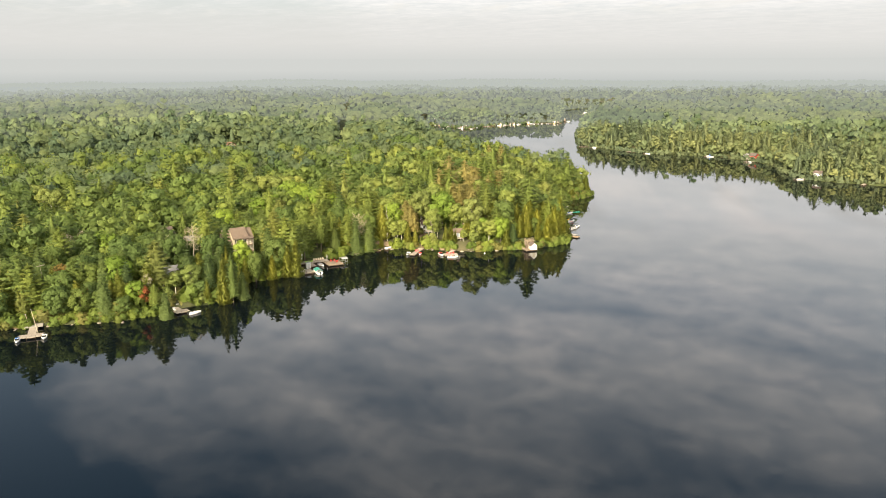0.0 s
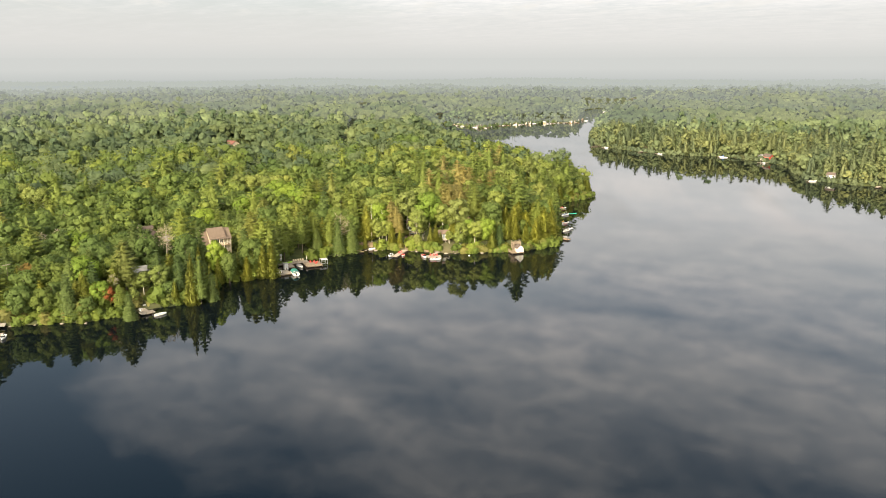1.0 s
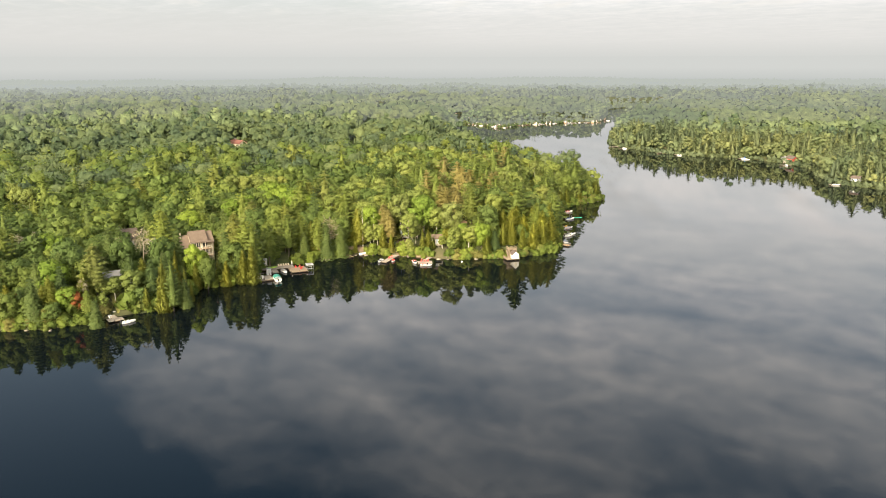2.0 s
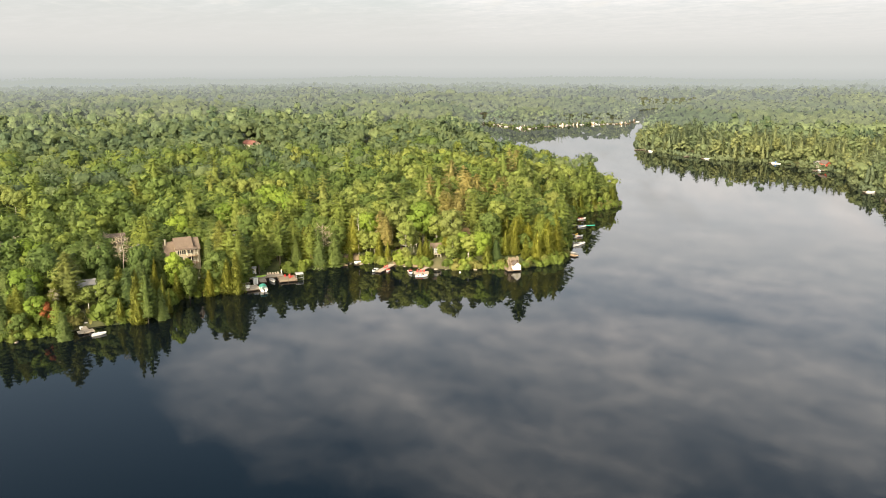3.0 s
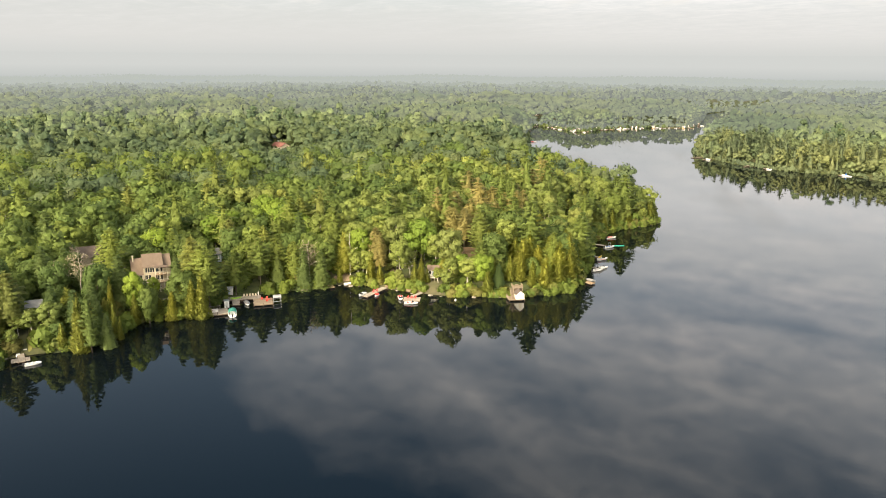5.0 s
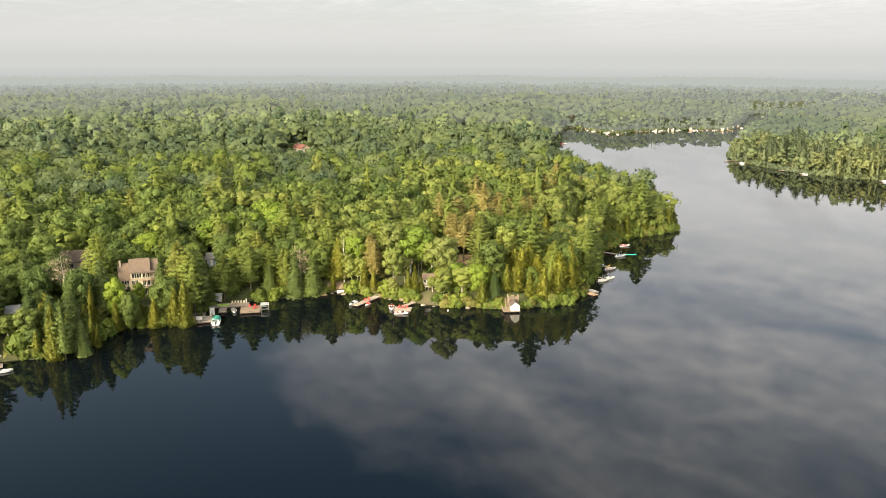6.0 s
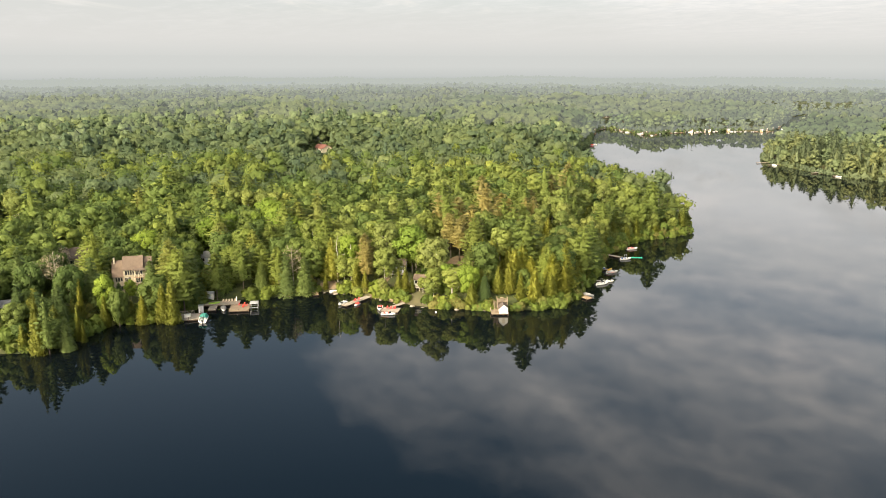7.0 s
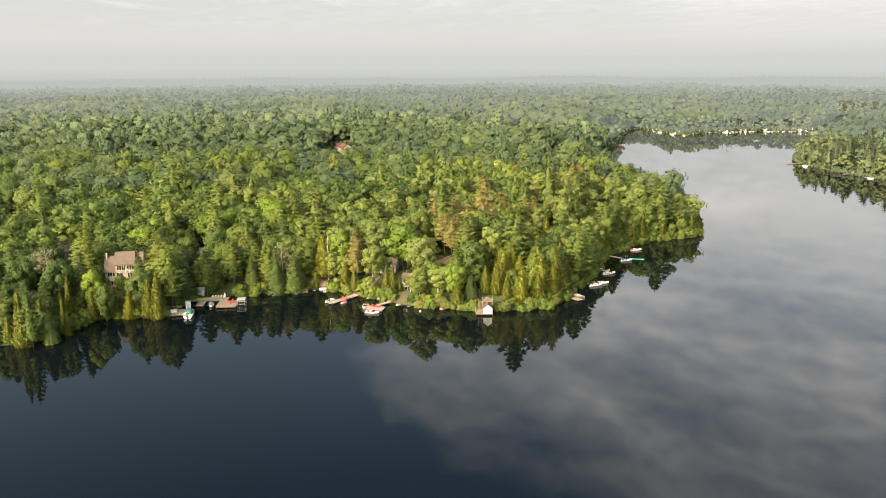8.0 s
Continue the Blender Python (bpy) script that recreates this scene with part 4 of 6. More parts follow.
def build_woods():
    rng = np.random.default_rng(11)
    a = site_list(5.3, 100, 470, rng)
    # trees that stand singly: along the home shore
    front = (a[2] < 36) & (a[0] < 84) & (a[0] > -150) & (a[1] < 460) & ~((a[0] > 20) & (a[1] > 380) & (a[2] > 25))
    rank = np.where(front, a[2], 1e9)
    single = np.zeros(len(front), bool)
    for k in range(len(KINDS)):
        mine = np.nonzero(front & (a[3] == k))[0]
        single[mine[np.argsort(rank[mine])][:230]] = True
    near = pick(a, single)
    z = rise(near[0], near[1], near[2])
    for i in range(len(near[0])):
        kind = KINDS[near[3][i]]
        grow = rng.uniform(0.76, 1.16) * float(stature(near[0][i:i + 1], near[1][i:i + 1])[0])
        plant(kind, near[0][i], near[1][i], grow, rng.uniform(0, 360), int(rng.integers(4)), z=float(z[i]) - 0.2)
    rest = pick(a, ~single)
    close = (np.hypot(rest[0] - 60, rest[1] - 60) < 400) & (rest[2] < 105)
    woods("woods", pick(rest, close), 205, 1.25, rng, "mixed green woods of maple, birch and pine behind the shore", True, 1.08)
    # with distance, more crowns take the leaf colours that have haze painted in
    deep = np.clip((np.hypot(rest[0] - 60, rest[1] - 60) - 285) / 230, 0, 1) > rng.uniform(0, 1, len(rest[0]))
    woods("woods", pick(rest, ~close & ~deep), 150, 1.1, rng, "mixed green woods covering the point", True, 0.96, None, True, 0.7)
    woods("woods", pick(rest, ~close & deep), 150, 1.1, rng, "deep green woods behind the point", True, 0.96, INLAND_HAZED, True, 0.95)
    b = site_list(6.2, 470, 740, rng)
    bank = (b[0] > 110) & (b[2] < 50)
    woods("woods", pick(b, bank), 145, 1.3, rng, "tall pines and mixed trees along the east shore", False, 0.86, EAST_LEAF_HAZED)
    lip = b[2] < 14
    woods("woods", pick(b, ~bank & lip), 24, 1.9, rng, "full-crowned trees where the woods meet the back bay", False, 0.95, INLAND_HAZED)
    bank = bank | lip
    # farther out, more crowns take the leaf material with mist painted in
    mist_painted = ~bank & (np.clip((np.hypot(b[0] - 60, b[1] - 60) - 540) / 230, 0, 0.9) > rng.uniform(0, 1, len(b[0])))
    woods("backdrop", pick(b, mist_painted), 24, 1.9, rng, "summer woods with morning mist painted into their leaves", False, 1.0, MIDWOOD_HAZE_PAINTED, True, 1.0)
    bank = bank | mist_painted
    woods("woods", pick(b, ~bank), 24, 1.9, rng, "mixed summer woods inland of the lake", False, 1.04, INLAND_HAZED, True, 1.0)
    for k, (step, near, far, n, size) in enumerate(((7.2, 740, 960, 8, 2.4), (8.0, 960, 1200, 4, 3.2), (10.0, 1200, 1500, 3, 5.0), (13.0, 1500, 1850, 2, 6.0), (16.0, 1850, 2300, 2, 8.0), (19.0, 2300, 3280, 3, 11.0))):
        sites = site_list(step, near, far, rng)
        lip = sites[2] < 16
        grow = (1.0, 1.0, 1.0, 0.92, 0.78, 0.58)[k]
        woods("backdrop", pick(sites, ~lip), n, size, rng, "far rolling woods with morning haze painted into their colour", False, grow, HAZE_PAINTED[k], True, 3.0)
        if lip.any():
            woods("backdrop", pick(sites, lip), max(n, 8), min(size, 3.0), rng, "hazy trees along a far shore", False, 0.95 * grow, HAZE_PAINTED[k])
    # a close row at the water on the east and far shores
    for name, spots, mats, label in (("woods", along_shore(3.6, 2.6, lambda x, y: x > 110 and 440 < y < 800 and clear_of(np.array([x]), np.array([y]), CLEAR)[0], rng), EAST_LEAF_HAZED, "cedars and birches leaning over the east shore"),
                                     ("backdrop", along_shore(4.5, 3.0, lambda x, y: y > 860 and x > -60, rng), HAZE_PAINTED[1], "hazy waterside trees round the far bay")):
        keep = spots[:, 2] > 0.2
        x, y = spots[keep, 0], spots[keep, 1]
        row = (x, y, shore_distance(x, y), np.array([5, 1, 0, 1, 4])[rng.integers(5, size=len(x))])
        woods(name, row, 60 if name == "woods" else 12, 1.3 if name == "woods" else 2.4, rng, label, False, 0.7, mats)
    tip = along_shore(0.9, 0.8, lambda x, y: -150 < x < 90 and 205 < y < 470 and clear_of(np.array([x]), np.array([y]), LANDINGS)[0], rng)
    shrubs("shoreline_shrubs", tip, 2.1, rng, "bright green bushes crowding the home shore", 100, 0.4)
    # a hedge of cedars and young spruce at the water's edge
    fringe = along_shore(3.1, 2.4, lambda x, y: -150 < x < 90 and 205 < y < 470 and clear_of(np.array([x]), np.array([y]), LANDINGS + CLEAR)[0], rng)
    chosen = np.array([q[1:3] for q in LANDMARKS + FRONT])
    for x, y, z in fringe:
        roll = rng.uniform()
        if np.min(np.hypot(chosen[:, 0] - x, chosen[:, 1] - y)) < 3.6:
            continue
        if x < -45:
            kind = "cedar" if roll < 0.3 else "spruce" if roll < 0.5 else "pine" if roll < 0.6 else "birch" if roll < 0.68 else "maple"
        elif x > 14:
            kind = "cedar" if roll < 0.58 else "pine" if roll < 0.68 else "maple" if roll < 0.74 else "birch"
        else:
            kind = "cedar" if roll < 0.5 else "spruce" if roll < 0.58 else "birch" if roll < 0.78 else "maple"
        plant(kind, x, y, rng.uniform(0.42, 0.95) if kind == "cedar" else rng.uniform(0.4, 0.62), rng.uniform(0, 360), int(rng.integers(4)), z=float(z) - 0.2)
    second = along_shore(4.2, 9.0, lambda x, y: -150 < x < 90 and 205 < y < 470 and clear_of(np.array([x]), np.array([y]), LANDINGS + CLEAR)[0], rng)
    for x, y, z in second:
        if np.min(np.hypot(chosen[:, 0] - x, chosen[:, 1] - y)) < 3.6:
            continue
        kind = ("birch", "maple", "cedar", "birch" if x > -45 else "maple")[int(rng.integers(4))]
        if x > 14 and rng.uniform() < 0.3:
            kind = "cedar" if rng.uniform() < 0.5 else "pine"
        plant(kind, x, y, rng.uniform(0.5, 0.8), rng.uniform(0, 360), int(rng.integers(4)), z=float(z) - 0.2)
    # bushes under the trees behind it
    ux, uy, us = scatter(3.4, 100, 420, rng)
    ok = (us < 38) & (ux > -150) & (ux < 85)
    uz = rise(ux, uy, us)
    shrubs("undergrowth", np.stack([ux, uy, uz], 1)[ok & (us < 15)], 3.3, rng, "tall leafy undergrowth behind the shore", 60, 0.5)
    shrubs("undergrowth", np.stack([ux, uy, uz], 1)[ok & (us >= 15)], 2.0, rng, "leafy undergrowth beneath the shore trees", 44, 0.5)
    shrubs("shoreline_shrubs", along_shore(1.8, 1.2, lambda x, y: x > 110 and 440 < y < 1000, rng), 1.9, rng, "leafy bushes along the east shore", 20, 1.1, EAST_LEAF_HAZED[4])
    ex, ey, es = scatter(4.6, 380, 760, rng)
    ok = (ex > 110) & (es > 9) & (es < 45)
    shrubs("undergrowth", np.stack([ex, ey, rise(ex, ey, es)], 1)[ok], 3.0, rng, "leafy undergrowth beneath the east shore trees", 16, 0.6, EAST_LEAF_HAZED[0])
    ring, turn = rng.uniform(7.5, 34, 420), rng.uniform(0, 6.2832, 420)
    fx, fy = -164 + ring * np.cos(turn), 560 + ring * np.sin(turn)
    fx, fy = fx[(ring > 15) | (fy > 558)], fy[(ring > 15) | (fy > 558)]
    shrubs("undergrowth", np.stack([fx, fy, rise(fx, fy)], 1), 3.4, rng, "young growth round the red-roofed farmhouse", 30, 1.0, INLAND_HAZED[0])
    shrubs("shoreline_shrubs", along_shore(3.0, 4.0, lambda x, y: y > 900 and x > -60, rng), 3.4, rng, "bushes round the far bay with painted haze", 14, 1.4, HAZE_PAINTED[1][4])
    shrubs("shoreline_shrubs", along_shore(3.0, 0.9, lambda x, y: x < 110 and 600 < y < 1100, rng), 2.4, rng, "leafy bushes along the back bay", 14, 1.2, INLAND_HAZED[0])


# gaps in the bushes where docks and decks come ashore, and before cabins the camera sees
LANDINGS = [(-85, 233, 3.5), (-11.5, 312.5, 2.5), (-27, 314, 2.5), (-6, 314, 2.2), (5.2, 312, 1.8), (-118, 214, 3), (-84, 232, 2.5), (-57, 276, 2.5), (-56, 290, 4), (-50, 295, 3), (-28, 311, 2), (-12, 311, 2.5), (5, 309, 2.5), (33, 314, 2.6)]
build_woods()


def painted_haze_wall():
    """Plain glowing backdrop round the land's far rim, pale haze painted on by height."""
    mat = bpy.data.materials.new("painted_horizon_haze")
    tree, nodes, links = nodes_of(mat)
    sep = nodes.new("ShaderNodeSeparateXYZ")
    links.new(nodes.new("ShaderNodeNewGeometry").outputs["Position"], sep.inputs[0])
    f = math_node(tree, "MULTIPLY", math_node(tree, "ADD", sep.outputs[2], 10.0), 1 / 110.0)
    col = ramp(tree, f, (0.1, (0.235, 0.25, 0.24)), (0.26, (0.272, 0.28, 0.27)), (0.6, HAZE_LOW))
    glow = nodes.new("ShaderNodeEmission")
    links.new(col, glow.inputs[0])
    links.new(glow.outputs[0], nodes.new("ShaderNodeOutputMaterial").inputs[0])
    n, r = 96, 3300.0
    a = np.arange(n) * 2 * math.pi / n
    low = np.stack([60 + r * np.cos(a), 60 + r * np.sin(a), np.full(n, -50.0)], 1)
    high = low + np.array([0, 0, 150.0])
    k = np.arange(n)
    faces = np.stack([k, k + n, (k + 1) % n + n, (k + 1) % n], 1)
    tagged(new("backdrop", array_mesh("backdrop", np.concatenate([low, high]), faces, [mat])), "glowing backdrop wall with pale haze painted over the wooded horizon", "haze", kind="structure")


painted_haze_wall()

# ---- trees with a look of their own ----
def bare_tree(x, y, height, label, twigs=True, seed=1, mat=None):
    rng = np.random.default_rng(seed)
    root = tagged(new("dead_tree"), label, "tree", group="dead trees in the woods")
    root.matrix_world = pose(x, y, ground_at(x, y) - 0.2)
    ob = new("trunk", trunk_mesh("trunk", height, 0.22, mat or BARK_DEAD, rng, 11 if twigs else 3, height * 0.26, 0.45, twigs))
    ob.parent = root
    if twigs:
        leaves = broad_crown(820, 0.36, rng, height, height * 0.42, 0.4, 8, ICO, False)
        ob = new("crown", leaf_mesh(leaves, LEAF["dead"]))
        ob.parent = root
    return root


def singles():
    rng = np.random.default_rng(21)
    bare_tree(-88, 259.5, 17.5, "half-dead tree with pale brown thinning twigs", True, 2)
    bare_tree(-36.4, 306.5, 16, "bare grey tree with dry twigs above the shore", True, 3)
    for k, (x, y, h) in enumerate(((-131.7, 260.2, 12), (-128.5, 265, 12), (-107.8, 248.3, 11), (-107.3, 281.2, 11), (-112.5, 281, 11), (-138.7, 289.1, 12))):
        bare_tree(x, y, h, "greying tree with pale bare limbs above the canopy", True, 40 + k)
    bare_tree(-97, 262, 12, "withered tree with a pale leaning trunk", True, 4)
    bare_tree(-26, 318, 16, "white dead snag with broken limbs", False, 5, BARK_PALE)
    bare_tree(-22, 320, 13, "white dead snag with broken limbs", False, 6, BARK_PALE)
    bare_tree(16.5, 313.5, 7, "slender white birch stem leaning over the water", False, 7, BARK_PALE)
    bare_tree(68, 452, 13, "tall pale dead trunk on the point", False, 8, BARK_PALE)
    bare_tree(-93.5, 232, 9, "bare brown shrub-like tree by the cottage", True, 9)
    for kind, x, y, top in LANDMARKS:
        v, low = int(rng.integers(4)), ground_at(x, y) - 0.2
        tall = max(q.co.z for q in PROTO[kind][v][1].vertices)
        plant(kind, x, y, (top - low) / tall, rng.uniform(0, 360), v, z=low)
    for kind, x, y, top, wide in FRONT:
        v, low = int(rng.integers(4)), ground_at(x, y) - 0.2
        leaves = PROTO[kind][v][1].vertices
        tall, across = max(q.co.z for q in leaves), 2 * max(q.co.x for q in leaves)
        plant(kind, x, y, (top - low) / tall, rng.uniform(0, 360), v, z=low, girth=1.12 * wide / across)
    for x, y, g in ((-52, 335, 1.0), (-44, 328, 0.95), (-103, 232, 0.95), (-96, 226, 0.7), (-118, 256, 1.0), (-20, 326, 0.85), (14, 316, 0.7), (-64, 274, 0.6), (-130, 300, 1.0)):
        plant("lime", x, y, g, rng.uniform(0, 360), int(rng.integers(4)))
    for x, y, g in ((-41, 305, 0.85), (-56, 292, 0.9), (-126, 219, 1.05), (43, 332, 0.8), (46, 340, 0.8), (52, 415, 1.0)):
        plant("pine", x, y, g, rng.uniform(0, 360), int(rng.integers(4)))
    for x, y in ((-93, 357), (-90, 361), (-87, 358), (-84, 362), (-81, 359), (-78, 363), (-75, 360), (-86, 366), (-72, 364), (-170, 318), (-166, 316), (-174, 322), (-162, 314), (-178, 326)):
        plant("aspen", x, y, rng.uniform(0.98, 1.12), rng.uniform(0, 360), int(rng.integers(4)))
    root = tagged(new("maple_tree"), "small maple turning amber at its top", "tree")
    root.matrix_world = pose(-119, 229, ground_at(-119, 229) - 0.2)
    for name, me in (("trunk", trunk_mesh("trunk", 8.5, 0.15, BARK, rng, 6, 1.8)), ("crown", leaf_mesh(broad_crown(700, 0.6, rng, 12.5, 6.0, 0.2, 9), LEAF["amber"]))):
        ob = new(name, me)
        ob.parent = root
    for x, y in ((-92.8, 226.4), (-97.5, 226.8), (-108, 222)):
        root = tagged(new("sapling"), "young maple turning red and orange early", "tree", group="reddening saplings")
        root.matrix_world = pose(x, y, ground_at(x, y) - 0.1)
        ob = new("trunk", trunk_mesh("trunk", 5.5, 0.1, BARK, rng, 4, 1.0))
        ob.parent = root
        leaves = broad_crown(520, 0.5, rng, 7.6, 4.2, 0.2, 7)
        ob = new("crown", leaf_mesh(leaves, LEAF["autumn"]))
        ob.parent = root


singles()


def shore_rocks():
    rng = np.random.default_rng(31)
    spots = along_shore(2.6, 0.3, lambda x, y: -45 < x < 30 and 296 < y < 320, rng)
    spots = np.concatenate([spots, along_shore(5.0, 0.3, lambda x, y: (-140 < x < -86 and y < 232) or (52 < x < 85 and 420 < y < 450), rng)])
    for x, y, z in spots[:90]:
        bm = bmesh.new()
        bmesh.ops.create_icosphere(bm, subdivisions=2, radius=1.0)
        r = rng.uniform(0.25, 0.65)
        sq = Vector((r * rng.uniform(0.9, 1.7), r * rng.uniform(0.8, 1.3), r * rng.uniform(0.4, 0.75)))
        off = rng.uniform(0, 50)
        for v in bm.verts:
            k = 1 + 0.35 * noise.noise(v.co * 1.6 + Vector((off, 0, 0)))
            v.co = Vector((v.co.x * sq.x, v.co.y * sq.y, v.co.z * sq.z)) * k
        me = bpy.data.meshes.new("boulder")
        bm.to_mesh(me)
        bm.free()
        me.materials.append(ROCK_SHORE)
        ob = tagged(new("boulder", me), "tan weathered boulder at the waterline", "rock", group="boulders along the shore")
        ob.matrix_world = pose(x, y - 0.5, max(0.0, z - 0.15), 0, 0, rng.uniform(0, 360))


ROCK_SHORE = rough_surface("weathered_shore_rock", (0.20, 0.17, 0.13), (0.36, 0.31, 0.25), 0.5, 0.92, bump=0.5)
shore_rocks()


def draped(name, cx, cy, rx, ry, turn, mat, label, lift=0.14):
    """An uneven patch of bare or mown ground, laid on the land."""
    n, rings = 26, 7
    pts = [(0.0, 0.0)]
    for r in range(1, rings + 1):
        for k in range(n):
            a = k * 2 * math.pi / n
            w = (1 + 0.16 * math.sin(3 * a + cx) + 0.1 * math.sin(7 * a + cy)) * r / rings
            pts.append((rx * w * math.cos(a), ry * w * math.sin(a)))
    c, s = math.cos(radians(turn)), math.sin(radians(turn))
    p = np.array(pts)
    verts = np.stack([cx + p[:, 0] * c - p[:, 1] * s, cy + p[:, 0] * s + p[:, 1] * c, np.zeros(len(p))], 1)
    verts[:, 2] = np.maximum(rise(verts[:, 0], verts[:, 1]), -0.3) + lift
    faces = []
    for k in range(n):
        faces.append((0, 1 + k, 1 + (k + 1) % n))
        for r in range(rings - 1):
            a, b = 1 + r * n + k, 1 + r * n + (k + 1) % n
            faces += [(a, a + n, b + n), (a, b + n, b)]
    return tagged(new(name, array_mesh(name, verts, np.array(faces), [mat], smooth=True)), label, "ground", kind="structure")


def open_ground():
    soil = rough_surface("dry_grass_slope", (0.24, 0.165, 0.09), (0.40, 0.29, 0.18), 0.35, 0.95, bump=0.5)
    sand = rough_surface("sandy_bank", (0.15, 0.108, 0.064), (0.25, 0.185, 0.118), 0.5, 0.95, bump=0.4)
    lawn = rough_surface("sunlit_lawn", (0.17, 0.175, 0.045), (0.25, 0.23, 0.065), 0.3, 0.95, bump=0.5)
    draped("bare_slope", 9.0, 338, 7.5, 10.0, -12, soil, "bare brown slope of dry grass above the cabins")
    draped("bare_slope", -10.8, 320, 1.9, 9.0, 6, sand, "worn sandy path sloping from the cottage to the docks")
    draped("bare_slope", -28, 315.5, 3.2, 2.4, 25, sand, "sandy bank beside the short swim dock")
    draped("bare_slope", -3, 311.2, 6.0, 1.2, -16, sand, "strip of sandy bank and roots above the docks")
    draped("bare_slope", -128, 214, 10.0, 2.2, -14, sand, "brown earth bank beside the pale dock")
    draped("lawn", -87.5, 239, 1.8, 6.5, 30, lawn, "yellow-green lawn sloping from the grey cottage to its dock")


open_ground()


def utility_pole(x, y, height, turn):
    root = tagged(new("utility_pole"), "grey wooden utility pole with a short crossarm", "pole", group="utility poles in the woods")
    root.matrix_world = pose(x, y, ground_at(x, y) - 0.3, 0, 0, turn)
    ob = new("pole", trunk_mesh("pole", height, 0.17, BARK_DEAD, np.random.default_rng(4), 0, 0.5))
    ob.parent = root
    me = bpy.data.meshes.new("crossarm")
    bm = bmesh.new()
    bmesh.ops.create_cube(bm, size=1.0, matrix=Matrix.Translation((0, 0, height - 0.5)) @ Matrix.Diagonal((2.4, 0.16, 0.16, 1)))
    bm.to_mesh(me)
    bm.free()
    me.materials.append(BARK_DEAD)
    ob = new("crossarm", me)
    ob.parent = root


utility_pole(-3.0, 332.0, 9.5, 20)
utility_pole(-124.0, 227.0, 12.0, 60)

# ---- built things: helpers ----
def paint(name, colour, rough=0.6, metal=0.0, wear=0.82, scale=0.8, bump=0.08):
    return rough_surface(name, tuple(c * wear for c in colour), colour, scale, rough, metal, bump)


WOOD_GREY = rough_surface("weathered_grey_boards", (0.25, 0.21, 0.17), (0.42, 0.37, 0.30), 0.7, 0.85, stretch=(1, 4, 1))
WOOD_WARM = rough_surface("warm_brown_boards", (0.30, 0.20, 0.12), (0.46, 0.33, 0.21), 0.7, 0.8, stretch=(1, 4, 1))
WOOD_BROWN = rough_surface("weathered_brown_boards", (0.19, 0.145, 0.10), (0.33, 0.26, 0.185), 0.7, 0.85, stretch=(1, 4, 1))
WOOD_DARK = rough_surface("dark_stained_timber", (0.07, 0.05, 0.035), (0.13, 0.095, 0.065), 1.0, 0.85)
SHINGLE_BROWN = rough_surface("brown_asphalt_shingles", (0.135, 0.098, 0.074), (0.19, 0.142, 0.105), 0.6, 0.95, fine=14)
SHINGLE_DARK = rough_surface("dark_brown_shingles", (0.085, 0.065, 0.055), (0.14, 0.11, 0.09), 0.6, 0.95, fine=14)
SHINGLE_GREY = rough_surface("grey_shingles", (0.20, 0.20, 0.20), (0.32, 0.31, 0.30), 0.6, 0.95, fine=14)
ROOF_RED = rough_surface("red_sheet_roof", (0.20, 0.085, 0.065), (0.27, 0.12, 0.095), 0.5, 0.5)
SIDING_TAN = paint("tan_siding", (0.50, 0.43, 0.31), 0.75)
SIDING_WHITE = paint("white_painted_boards", (0.80, 0.77, 0.70), 0.6, wear=0.9)
SIDING_BLUE = paint("pale_blue_grey_boards", (0.48, 0.54, 0.60), 0.65)
SIDING_RED = paint("barn_red_boards", (0.42, 0.09, 0.06), 0.7)
SIDING_CREAM = paint("cream_boards", (0.66, 0.57, 0.42), 0.7)
TRIM = paint("cream_trim", (0.74, 0.68, 0.55), 0.55, wear=0.93)
STONE = rough_surface("grey_fieldstone", (0.26, 0.24, 0.21), (0.44, 0.41, 0.37), 0.9, 0.9, bump=0.5)
GEL_WHITE = paint("white_gelcoat", (0.82, 0.81, 0.78), 0.25, wear=0.93)
GEL_RED = paint("red_gelcoat", (0.55, 0.04, 0.03), 0.3)
GEL_YELLOW = paint("yellow_plastic", (0.75, 0.50, 0.04), 0.4)
CANVAS_TEAL = paint("teal_canvas", (0.10, 0.42, 0.34), 0.85)
CANVAS_GREY = paint("grey_canvas", (0.30, 0.29, 0.28), 0.85)
CANVAS_PALE = paint("pale_grey_canvas", (0.62, 0.63, 0.63), 0.75)
CANVAS_RED = paint("red_canvas", (0.55, 0.05, 0.04), 0.8)
CANVAS_BLUE = paint("blue_canvas", (0.06, 0.16, 0.42), 0.8)
FOAM_GREEN = paint("green_foam", (0.05, 0.45, 0.30), 0.7)
METAL = paint("grey_aluminium", (0.60, 0.61, 0.62), 0.4, 0.9)
BLACK = paint("black_plastic", (0.03, 0.03, 0.032), 0.45)
PLASTIC_RED = paint("red_plastic", (0.60, 0.05, 0.04), 0.45)
PLASTIC_LIME = paint("lime_plastic", (0.35, 0.55, 0.08), 0.45)


def window_glass():
    mat, tree, bsdf = principled("dark_window_glass", 0.06, 0.0, 0.5)
    bsdf.inputs["Base Color"].default_value = (0.02, 0.024, 0.028, 1)
    return mat


GLASS = window_glass()


